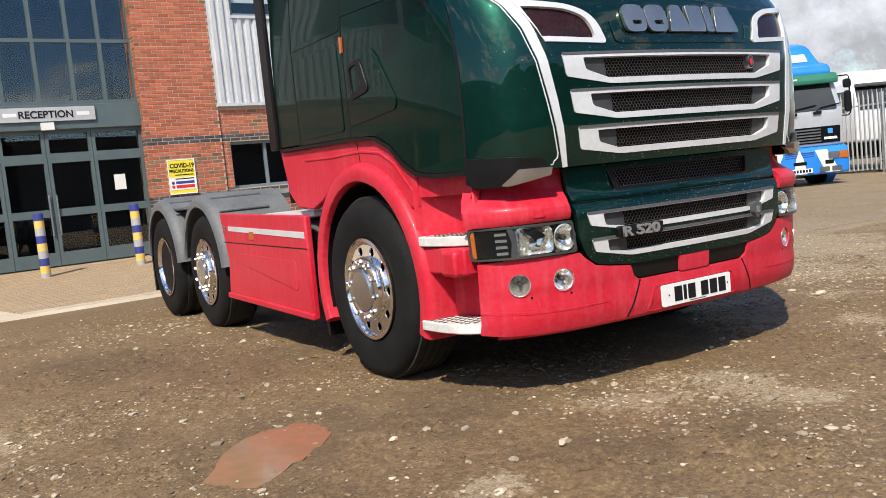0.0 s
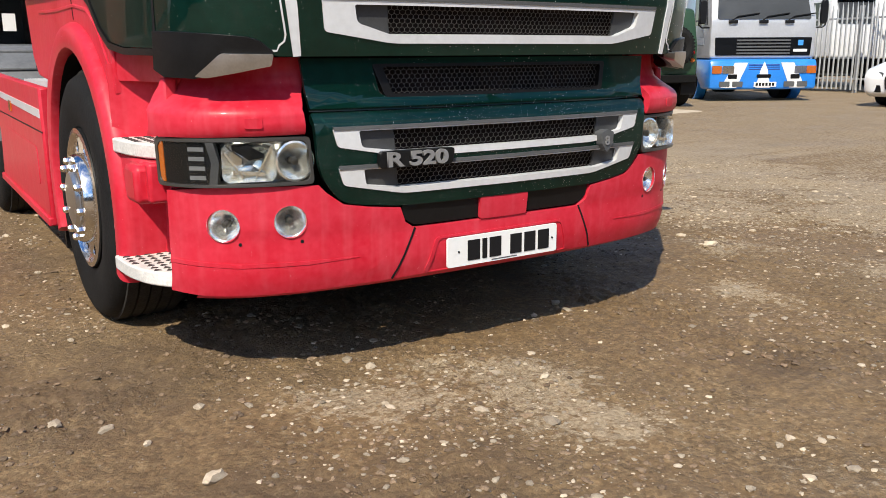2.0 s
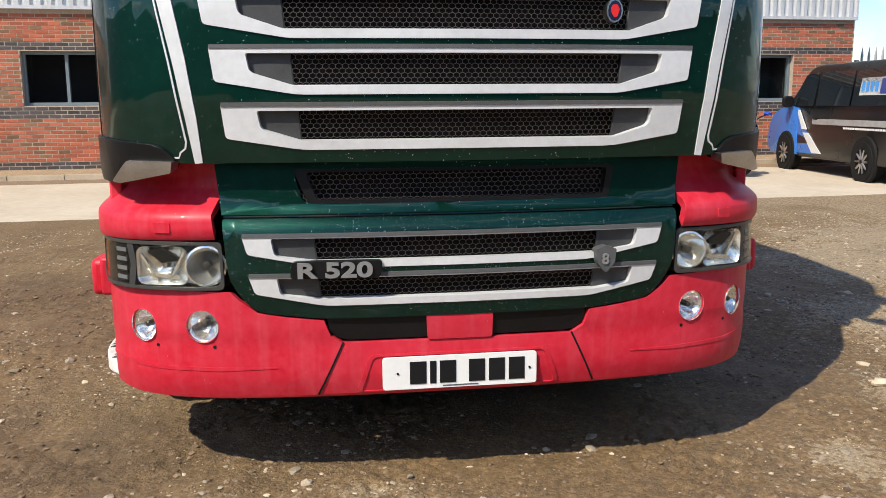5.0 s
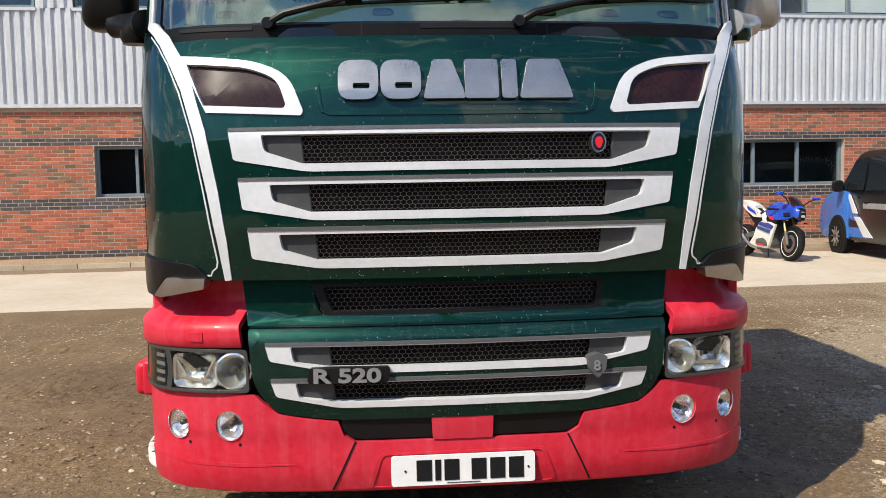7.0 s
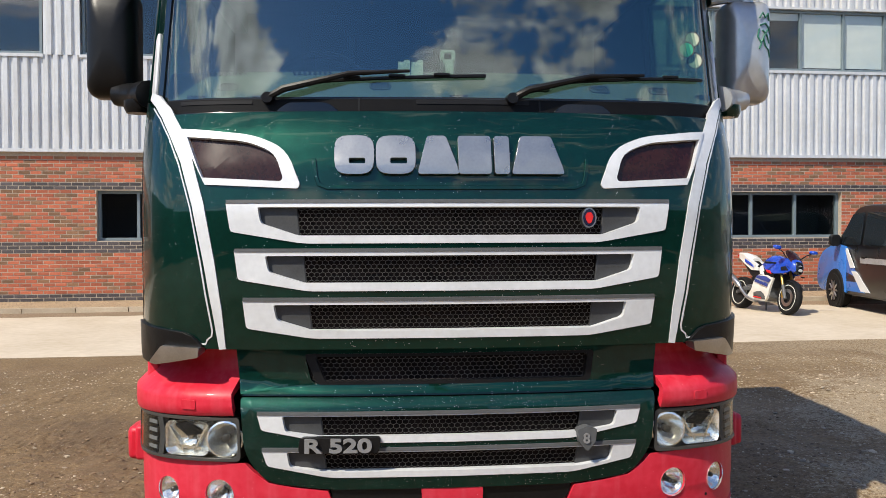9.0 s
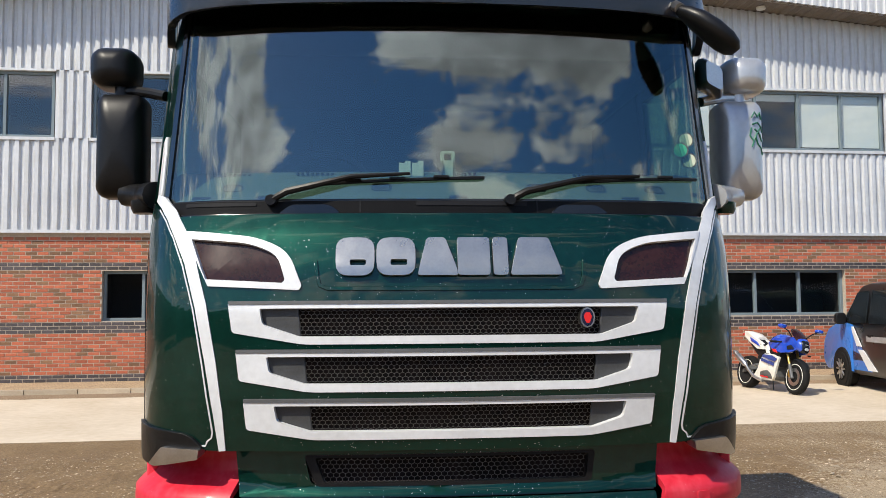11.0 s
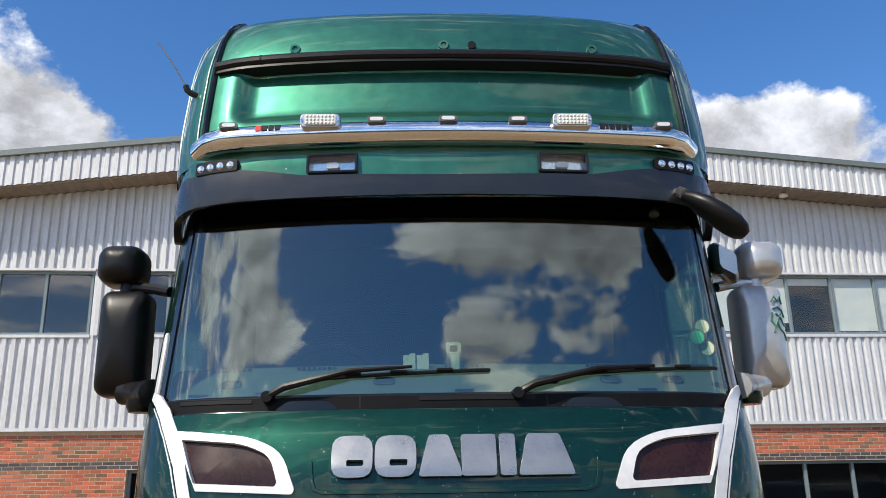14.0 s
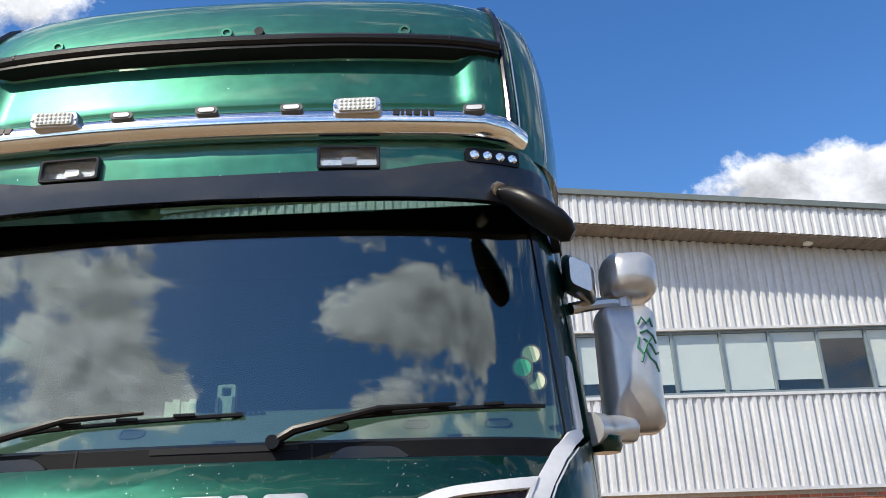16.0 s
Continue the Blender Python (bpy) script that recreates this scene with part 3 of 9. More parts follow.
    l.new(sep.outputs[0], few.inputs[0])
    both = n.new("ShaderNodeMath"); both.operation = "MULTIPLY"
    l.new(grit, both.inputs[0]); l.new(few.outputs[0], both.inputs[1])
    gc = ramp(sep.outputs[1], [(0.0, (0.18, 0.15, 0.12)), (1.0, (0.50, 0.45, 0.38))])
    c = blend(both.outputs[0], c, gc)
    rich = n.new("ShaderNodeHueSaturation"); rich.inputs["Saturation"].default_value, rich.inputs["Value"].default_value = 1.12, 0.85
    l.new(c, rich.inputs["Color"])
    l.new(rich.outputs[0], b.inputs["Base Color"])
    l.new(ramp(noise_at(0.9, 5.0), [(0.35, (0.62, 0.62, 0.62)), (0.6, (0.95, 0.95, 0.95))]), b.inputs["Roughness"])
    add = n.new("ShaderNodeMath"); add.operation = "MULTIPLY_ADD"; add.inputs[1].default_value = 0.5
    l.new(both.outputs[0], add.inputs[0]); 
    lump = n.new("ShaderNodeMath"); lump.operation = "MULTIPLY_ADD"; lump.inputs[1].default_value = -0.28
    l.new(cells.outputs["Distance"], lump.inputs[0]); l.new(noise_at(48.0, 7.0, 0.7), lump.inputs[2])
    l.new(lump.outputs[0], add.inputs[2])
    worn = n.new("ShaderNodeMapRange")
    worn.inputs["From Min"].default_value, worn.inputs["From Max"].default_value, worn.inputs["To Min"].default_value, worn.inputs["To Max"].default_value = 0.40, 0.62, 0.38, 1.15
    l.new(noise_at(1.6, 5.0, 0.6), worn.inputs[0])
    rel = n.new("ShaderNodeMath"); rel.operation = "MULTIPLY"
    l.new(add.outputs[0], rel.inputs[0]); l.new(worn.outputs[0], rel.inputs[1])
    bp = n.new("ShaderNodeBump"); bp.inputs["Strength"].default_value, bp.inputs["Distance"].default_value = 0.95, 0.013
    l.new(rel.outputs[0], bp.inputs["Height"]); l.new(bp.outputs[0], b.inputs["Normal"])
    return m


PUDDLES = ((-2.20, 0.52, 0.44, 0.21, 0.86),)


PALE = ((-0.62, -0.18, 0.22), (-0.22, -0.45, 0.28), (-0.28, -0.03, 0.2), (-0.05, -0.28, 0.18), (-0.84, -0.06, 0.14), (1.42, -0.05, 0.25), (2.09, 0.71, 0.3),
        (3.0, 1.43, 0.6), (2.9, 2.0, 0.4), (-0.16, -0.73, 0.2), (-1.8, -0.6, 0.2), (3.6, 0.6, 0.5), (2.4, -0.3, 0.3), (-3.4, 1.9, 0.5), (-2.9, -0.2, 0.3), (4.3, 2.6, 0.9), (5.2, 4.2, 1.2), (3.9, 3.6, 0.7), (4.6, 1.2, 0.6))
# damp churned spots, and a broad darker patch under the cab at (0.0, 0.9)
DARK_SOIL = ((-1.4, 0.42, 0.35), (-1.05, 0.68, 0.25), (-1.5, 2.5, 0.5), (0.77, -0.72, 0.3), (-2.1, 3.2, 0.6), (-1.2, -0.68, 0.3), (-0.67, -0.8, 0.2), (-2.3, 3.8, 0.5), (-2.1, 0.7, 0.5), (0.0, 0.9, 0.9), (1.6, 0.9, 0.4))


def dust(x, y):
    """How much pale crushed stone (above zero) or dark soil, damp in places (below zero), lies at a place."""
    w = 0.14 * noise.noise((x * 4.5, y * 4.5, 6.0))
    e = sum(math.exp(-1.1 * ((x - a) ** 2 + (y - b) ** 2) / (r * r)) for a, b, r in PALE) - 0.8 * sum(math.exp(-0.9 * ((x - a) ** 2 + (y - b) ** 2) / (r * r)) for a, b, r in DARK_SOIL)
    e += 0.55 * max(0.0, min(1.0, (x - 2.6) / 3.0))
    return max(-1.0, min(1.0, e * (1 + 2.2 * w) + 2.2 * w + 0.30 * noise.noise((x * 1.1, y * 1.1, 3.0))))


def clods(x, y):
    """Sharp little lumps, thicker where the soil is damp and churned."""
    q = max(0.0, noise.noise((x * 1.7, y * 1.7, 9.0)) + 0.3 * max(0.0, -dust(x, y)))
    a = abs(noise.noise((x * 15, y * 15, 2.0))) + 0.65 * abs(noise.noise((x * 33, y * 33, 5.0)))
    return (0.003 + 0.045 * q) * (0.5 - a) + (0.0015 + 0.012 * q) * noise.noise((x * 41, y * 41, 1.0))


def ground_z(x, y):
    """Ruts and lumps of the yard near the lorry; level farther off."""
    k = max(0.0, min(1.0, (7.2 - y) / 1.0)) * max(0.0, min(1.0, (8.0 - abs(x)) / 2.0)) * max(0.0, min(1.0, (y + 7) / 2.0))
    if k == 0:
        return 0.0
    h = 0.016 * noise.noise((x * 1.3, y * 1.3, 0.3)) + 0.011 * noise.noise((x * 5.1, y * 5.1, 1.7)) + 0.008 * noise.noise((x * 14, y * 14, 4.0)) 
    rough = clods(x, y)
    for px, py, rx, ry, a in PUDDLES:
        dx, dy = x - px, y - py
        u, v = dx * math.cos(a) + dy * math.sin(a), dy * math.cos(a) - dx * math.sin(a)
        d = (u / rx) ** 2 + (v / ry) ** 2
        h = h * (1 - 0.8 * math.exp(-d * 0.5)) - 0.016 * math.exp(-d * 0.8)
        rough *= 1 - 0.97 * math.exp(-d * 0.45)
    return k * (h + rough - 0.002)


def make_ground():
    far = [12, 16, 22, 30, 45, 80, 160, 400, 900, 2500]
    xs = [-v for v in far[::-1]] + [-10, -8] + list(np.arange(-6, -3.5, 0.06)) + list(np.arange(-3.5, 3.5, 0.016)) + list(np.arange(3.5, 6.01, 0.06)) + [8, 10] + far
    ys = [-v for v in far[::-1]] + [-8, -6] + list(np.arange(-4.4, -1.6, 0.06)) + list(np.arange(-1.6, 3.2, 0.016)) + list(np.arange(3.2, 6.01, 0.06)) + [6.5, 7, 7.5, 8, 10] + far
    vs = [(x, y, ground_z(x, y)) for y in ys for x in xs]
    w = len(xs)
    fs = [(j * w + i, j * w + i + 1, (j + 1) * w + i + 1, (j + 1) * w + i) for j in range(len(ys) - 1) for i in range(w - 1)]
    me = bpy.data.meshes.new("ground")
    me.from_pydata(vs, [], fs)
    me.polygons.foreach_set("use_smooth", [True] * len(fs))
    at = me.attributes.new("dust", "FLOAT", "POINT")
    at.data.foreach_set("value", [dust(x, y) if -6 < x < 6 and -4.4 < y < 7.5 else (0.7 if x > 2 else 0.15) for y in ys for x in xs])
    me.materials.append(ground_material())
    tagged(new("ground", me), "brown stony mud yard with ruts and pale dust", "ground", kind="structure")


make_ground()


def stones(name, count, lo, hi, area, seed, label, material=STONE, lean=0.9):
    """Loose stones and chippings lying in the mud, as one mesh."""
    rng = random.Random(seed)
    ico = bmesh.new()
    bmesh.ops.create_icosphere(ico, subdivisions=1, radius=1.0)
    tv = np.array([v.co[:] for v in ico.verts]); tf = np.array([[v.index for v in f.verts] for f in ico.faces])
    ico.free()
    V, F = [], []
    x0, x1, y0, y1 = area
    made = 0
    while made < count:
        x, y = rng.uniform(x0, x1), rng.uniform(y0, y1)
        clump = 1.2 * noise.noise((x * 0.9, y * 0.9, 8.0)) + 1.0 * noise.noise((x * 2.7, y * 2.7, 2.0)) + 0.5 * noise.noise((x * 7.0, y * 7.0, 4.0)) - 0.12
        if clump + lean * dust(x, y) < rng.uniform(-0.75, 0.85):
            continue
        s = lo + (hi - lo) * rng.random() ** 3.2
        jit = 1 + 0.30 * np.array([rng.uniform(-1, 1) for _ in range(len(tv))])[:, None]
        p = tv * jit * np.array([s * rng.uniform(0.8, 1.6), s, s * rng.uniform(0.35, 0.6)])
        a = rng.uniform(0, 6.283)
        c, d = math.cos(a), math.sin(a)
        p = np.stack([p[:, 0] * c - p[:, 1] * d + x, p[:, 0] * d + p[:, 1] * c + y, p[:, 2] + ground_z(x, y) + s * 0.12], 1)
        F.append(tf + len(V) * len(tv)); V.append(p)
        made += 1
    me = bpy.data.meshes.new(name)
    me.from_pydata(np.concatenate(V).tolist(), [], np.concatenate(F).tolist())
    me.materials.append(material)
    tagged(new(name, me), label, "stones", kind="stuff")


stones("gravel", 26000, 0.0025, 0.011, (-5.2, 5.5, -2.0, 6.8), 3, "small pale chippings scattered over the mud")
stones("loose_stones", 1500, 0.006, 0.026, (-4.2, 4.6, -1.8, 5.5), 5, "larger pale limestone pieces lying on the mud", lean=0.5)
stones("soil_crumbs", 16000, 0.003, 0.014, (-3.8, 4.0, -1.6, 4.0), 8, "dark crumbs of churned soil", CLOD, -0.6)

def big_stone(x, y, size, turn, seed):
    rng = random.Random(seed)
    bm = bmesh.new()
    bmesh.ops.create_icosphere(bm, subdivisions=2, radius=1.0)
    for v in bm.verts:
        d = 1 + 0.5 * noise.noise(v.co * 1.4 + Vector((seed, 0, 0)))
        x_, y_ = v.co.x * d * size * 0.75, v.co.y * d * size * 0.42
        v.co = (x + x_ * math.cos(turn) - y_ * math.sin(turn), y + x_ * math.sin(turn) + y_ * math.cos(turn), ground_z(x, y) + size * 0.10 + v.co.z * d * size * 0.28)
    solid("stone", bm, STONE, "pale angular limestone lump half sunk in the mud", "stone", "stones in the yard")


for k, (x, y, s, a) in enumerate(((-1.28, -0.40, 0.055, 0.5), (-1.78, -0.63, 0.04, 0.2), (2.08, 0.70, 0.07, 0.1), (-1.68, -0.28, 0.03, 1.2), (-0.06, -0.33, 0.03, 0.3), (-1.46, 0.07, 0.036, 0.4),
                                  (-1.38, -0.09, 0.025, 0.9), (0.73, -0.58, 0.022, 2.0), (-2.37, 2.91, 0.03, 0.1), (-0.67, -0.85, 0.022, 0.4), (0.06, 0.15, 0.016, 0.0))):
    big_stone(x, y, s, a, k)

PUDDLE_WATER = mat("orange muddy water", (0.21, 0.150, 0.080), 0.10, 0.0, 0.15, 1.4, col2=(0.34, 0.175, 0.098), rvar=0.04)
for px, py, rx, ry, a in PUDDLES:
    bm = bmesh.new()
    ring = []
    for k in range(40):
        t = 2 * math.pi * k / 40
        q = 1 + 0.28 * noise.noise((math.cos(t) * 1.6 + px, math.sin(t) * 1.6, 3.0)) + 0.1 * noise.noise((math.cos(t) * 5, math.sin(t) * 5, px))
        u, v = rx * q * math.cos(t), ry * q * math.sin(t)
        ring.append((px + u * math.cos(a) - v * math.sin(a), py + u * math.sin(a) + v * math.cos(a)))
    top = [bm.verts.new((x, y, -0.0045)) for x, y in ring]
    low = [bm.verts.new((x, y, -0.03)) for x, y in ring]
    bm.faces.new(top); bm.faces.new(low[::-1])
    for k in range(40):
        bm.faces.new((top[k - 1], low[k - 1], low[k], top[k]))
    solid("puddle", bm, PUDDLE_WATER, "shallow puddle of muddy water in the yard", "puddle", kind="stuff")

# concrete road in front of the building, paving and kerb
FAC = Matrix.Translation((0, 15, 0)) @ pose(0, 0, 0, 0, 0, 3.0)


bm = bmesh.new()
nx = 41
edge = [(-30 + k * 1.0, -7.0 + 0.05 * noise.noise((k * 0.7, 0, 0))) for k in range(nx + 1)]
top, low = [], []
for x, y in edge:
    top.append((bm.verts.new((x, y, 0.014)), bm.verts.new((x, 0.0, 0.014))))
    low.append(bm.verts.new((x, y - 0.25, -0.02)))
for k in range(nx):
    bm.faces.new((top[k][0], top[k + 1][0], top[k + 1][1], top[k][1]))
    bm.faces.new((low[k], low[k + 1], top[k + 1][0], top[k][0]))
solid("road", bm, CONCRETE, "pale dusty concrete strip before the building", "road", kind="structure", at=FAC)


def paving_material():
    m = mat("block paving", (0.40, 0.29, 0.17), 0.9, 0.0, 0.12, 1.0, 0.0)
    n, l = m.node_tree.nodes, m.node_tree.links
    b = n["Principled BSDF"]
    co, br, bp = n.new("ShaderNodeTexCoord"), n.new("ShaderNodeTexBrick"), n.new("ShaderNodeBump")
    br.inputs["Scale"].default_value, br.inputs["Mortar Size"].default_value = 1.0, 0.008
    br.inputs["Brick Width"].default_value, br.inputs["Row Height"].default_value = 0.2, 0.1
    br.inputs["Color1"].default_value, br.inputs["Color2"].default_value, br.inputs["Mortar"].default_value = (0.44, 0.32, 0.19, 1), (0.35, 0.25, 0.15, 1), (0.20, 0.14, 0.09, 1)
    l.new(co.outputs["Object"], br.inputs["Vector"]); l.new(br.outputs["Color"], b.inputs["Base Color"])
    l.new(br.outputs["Fac"], bp.inputs["Height"]); bp.invert = True
    bp.inputs["Strength"].default_value, bp.inputs["Distance"].default_value = 0.6, 0.01
    l.new(bp.outputs[0], b.inputs["Normal"])
    return m


PAVING = paving_material()
bm = box((-26, -1.75, 0.0), (-3.45, 0.3, 0.13))
box((1.9, -1.75, 0.0), (12.4, 0.3, 0.13), bm)
solid("pavement", bm, PAVING, "buff block paving along the brick wall", "pavement", kind="structure", bevel=0.01, at=FAC)
bm = bmesh.new()
apron = [(-3.45, -1.95, 0.02), (-2.75, -6.75, 0.02), (1.6, -6.75, 0.02), (1.9, -1.95, 0.02), (1.9, 0.4, 0.13), (-3.45, 0.4, 0.13)]
for z in (0.0, -0.05):
    lp = [bm.verts.new((x, y, h + z + (0.012 if z == 0 else 0))) for x, y, h in apron]
    if z == 0:
        first = lp
    bm.faces.new([lp[0], lp[1], lp[2], lp[3]]); bm.faces.new([lp[0], lp[3], lp[4], lp[5]])
for i in range(6):
    bm.faces.new((first[i], first[i - 1], lp[i - 1], lp[i]))
solid("pavement", bm, PAVING, "block paved ramp up to the reception doors", "pavement", kind="structure", at=FAC)
kerb = thing("kerb", "grey concrete kerb stones with weeds at the foot", "kerb", FAC, kind="structure")
kb = bmesh.new(); box((0, -0.065, 0), (0.905, 0.065, 0.15), kb)
kme = mesh_of("kerb_stone", kb, KERBC)
for k in range(40):
    x = -26 + k * 0.92
    if -3.6 < x < 1.9 or x > 11.5:
        continue
    o = new("kerb_stone", kme); o.parent = kerb; o.location = (x, -1.82, 0)
bm = bmesh.new()
prev = None
for k in range(190):
    x = -26 + k * 0.2
    if -3.6 < x < 1.9 or x > 11.7:
        prev = None
        continue
    a, b = 0.16 + 0.14 * noise.noise((x * 1.9, 0, 3)), 0.01 + 0.01 * noise.noise((x * 3.1, 4, 3))
    cur = [bm.verts.new(c) for c in ((x, -1.88, 0.055 + b), (x, -1.93 - a * 0.4, 0.035 + b), (x, -1.95 - a, 0.010))]
    if prev:
        bm.faces.new((prev[0], prev[1], cur[1], cur[0])); bm.faces.new((prev[1], prev[2], cur[2], cur[1]))
    prev = cur
solid("dirt", bm, CLOD, "line of dark dirt and dead weeds along the kerb", "dirt", kind="stuff", at=FAC)
ap = bmesh.new()
for k in range(11):
    box((-2.75 + k * 0.4, -6.85, 0.0), (-2.75 + k * 0.4 + 0.39, -6.75, 0.036), ap)
part("edging", ap, CONCRETE, kerb)

# ---------------------------------------------------------------- building
X0, X1 = -24.0, 11.8
RX0, RX1 = -2.85, 0.95          # reception glazing
LOW_WINS = ((-16.0, -12.0, 3), (-11.4, -8.4, 2), (-5.87, -4.29, 2), (2.75, 4.45, 2), (6.1, 10.31, 4))
UP_WINS = ((-16.0, -12.0, 4), (-10.7, -6.85, 4), (-6.1, -4.5, 2), (3.08, 11.36, 8))


def eave(x):
    return 8.66 - (0.112 if x < -0.5 else 0.08) * abs(x + 0.5) + 0.28


def pierced(x0, x1, wins, bm):
    """Wall blocks below, above and between the window openings."""
    box((x0, 0.0, 0.0), (x1, 0.28, 1.34), bm); box((x0, 0.0, 2.36), (x1, 0.28, 3.3), bm)
    x = x0
    for a, b, _ in wins:
        box((x, 0.0, 1.34), (a, 0.28, 2.36), bm)
        x = b
    box((x, 0.0, 1.34), (x1, 0.28, 2.36), bm)
    return bm


bm = pierced(X0, -4.2, LOW_WINS[:3], bmesh.new())
pierced(2.55, X1, LOW_WINS[3:], bm)
wall_front = solid("wall_front", bm, MORTAR, "red brick lower wall with dark brick bands", "wall", kind="structure", at=FAC)
bm = box((-4.2, -0.05, 0.0), (RX0, 0.6, 9.1)); box((RX1, -0.05, 0.0), (2.55, 0.6, 9.1), bm)
wall_piers = solid("wall_piers", bm, MORTAR, "tall red brick piers beside the reception", "wall", kind="structure", at=FAC)


def corrugated(x0, x1, zlo, zhi, pitch=0.19, depth=0.048, y=-0.06):
    """Trapezoidal sheet between two x, from zlo to a height that is a number or a function of x."""
    bm = bmesh.new()
    cols, x, k = [], x0, 0
    while x < x1 - 1e-6:
        for f, d in ((0.0, 0), (0.30, 0), (0.42, 1), (0.86, 1)):
            xx = min(x1, x + f * pitch)
            cols.append((xx, y - depth * d))
        x += pitch
    cols.append((x1, y))
    top = zhi if callable(zhi) else (lambda q: zhi)
    fr = [(bm.verts.new((a, b, zlo)), bm.verts.new((a, b, top(a)))) for a, b in cols]
    for p, q in zip(fr, fr[1:]):
        if (p[0].co - q[0].co).length > 1e-5:
            bm.faces.new((p[0], q[0], q[1], p[1]))
    bk = [bm.verts.new(c) for c in ((x0, y + 0.1, zlo), (x1, y + 0.1, zlo), (x1, y + 0.1, top(x1)), (x0, y + 0.1, top(x0)))]
    bm.faces.new(bk[::-1])
    return bm


clad = thing("wall_cladding", "silver corrugated metal cladding above the brickwork", "wall", FAC, kind="structure")
for a, b, wins in ((X0, -4.2, UP_WINS[:3]), (2.55, X1, UP_WINS[3:])):
    part("sheet", corrugated(a, b, 3.18, 5.05), CLAD, clad)
    part("sheet", corrugated(a, b, 6.45, eave), CLAD, clad)
    x = a
    for p, q, _ in wins:
        if p - x > 0.05:
            part("sheet", corrugated(x, p - 0.02, 5.05, 6.45), CLAD, clad)
        x = q + 0.02
    if b - x > 0.05:
        part("sheet", corrugated(x, b, 5.05, 6.45), CLAD, clad)
    bm = box((a, -0.115, 3.12), (b, 0.05, 3.185))
    part("drip_flashing", bm, CLAD, clad, "pale sill flashing at the foot of the cladding")
    for p, q, _ in wins:
        part("sill_flashing", box((p - 0.04, -0.13, 5.0), (q + 0.04, 0.1, 5.06)), CLAD, clad)
        part("head_flashing", box((p - 0.04, -0.12, 6.42), (q + 0.04, 0.1, 6.47)), CLAD, clad)
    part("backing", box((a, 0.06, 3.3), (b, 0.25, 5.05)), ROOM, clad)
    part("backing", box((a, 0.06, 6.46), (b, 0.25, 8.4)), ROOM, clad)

# overhanging verge with ribbed fascia, soffit and capping
verge = thing("roof", "low pitched metal roof with ribbed fascia and grey capping", "roof", FAC, kind="structure")
for a, b in ((X0, -0.5), (-0.5, X1 + 0.5)):
    bm = corrugated(a, b, 0.0, 0.66, 0.19, 0.03, -0.80)
    for v in bm.verts:
        v.co.z += eave(v.co.x)
    part("fascia", bm, CLAD, verge, "ribbed silver fascia sheet")
    bm = bmesh.new()
    for dz, t in ((0.64, 0.12),):
        lp = [[(x, y, eave(x) + dz + z) for y, z in ((-0.90, 0), (-0.90, t), (-0.60, t + 0.05), (-0.60, 0))] for x in (a, b)]
        loft(lp, bm)
    part("capping", bm, FASCIA, verge)
    bm = bmesh.new()
    k = int((b - a) / 0.19)
    prev = None
    for i in range(k * 2 + 1):
        x = a + (b - a) * i / (k * 2)
        z = eave(x) + (0.0 if i % 2 else 0.035)
        cur = (bm.verts.new((x, -0.80, z)), bm.verts.new((x, 0.12, z)))
        if prev:
            bm.faces.new((prev[0], cur[0], cur[1], prev[1]))
        prev = cur
    part("soffit", bm, SOFFIT, verge, "brown ribbed soffit, darkened for shade")
    bm = loft([[(x, -0.7, eave(x) + 0.68), (x, 24, eave(x) + 0.68), (x, 24, eave(x) + 0.5), (x, -0.7, eave(x) + 0.5)] for x in (a, b)])
    part("roof_sheet", bm, FASCIA, verge)
part("soffit_lamp", lathe([(0.10, 0.0), (0.10, -0.05), (0.05, -0.07)], 16, axis="z", at=(8.3, -0.35, eave(8.3) + 0.01)), BLIND, verge, "small round lamp under the soffit")
solid("wall_right", box((X1 - 0.3, 0.3, 0.0), (X1, 24, 8.0)), MORTAR, "brick end wall of the building", "wall", kind="structure", at=FAC)
solid("wall_rear", box((X0, 23.7, 0.0), (X1, 24, 8.0)), MORTAR, "plain rear wall of the building", "wall", kind="structure", at=FAC)
solid("wall_left", box((X0, 0.3, 0.0), (X0 + 0.3, 24, 8.0)), MORTAR, "plain end wall of the building", "wall", kind="structure", at=FAC)

# added unseen walls behind and beside the camera, dark to dim paint reflections
BACKDROP = mat("dark reflection backdrop", (0.10, 0.085, 0.07), 0.9, 0.0, 0.3, 0.4, 0.3, 20.0)
solid("backdrop_south", box((-42, -31.0, -0.05), (44, -30.6, 6.5)), BACKDROP, "added unseen dark wall that dims reflections", "wall", kind="structure")
solid("backdrop_west", box((-42.4, -31.0, -0.05), (-42.0, 22, 6.5)), BACKDROP, "added unseen dark wall that dims reflections", "wall", kind="structure")
solid("backdrop_east", box((44.0, -31.0, -0.05), (44.4, 0.0, 6.5)), BACKDROP, "added unseen dark wall that dims reflections", "wall", kind="structure")

wcount = 0


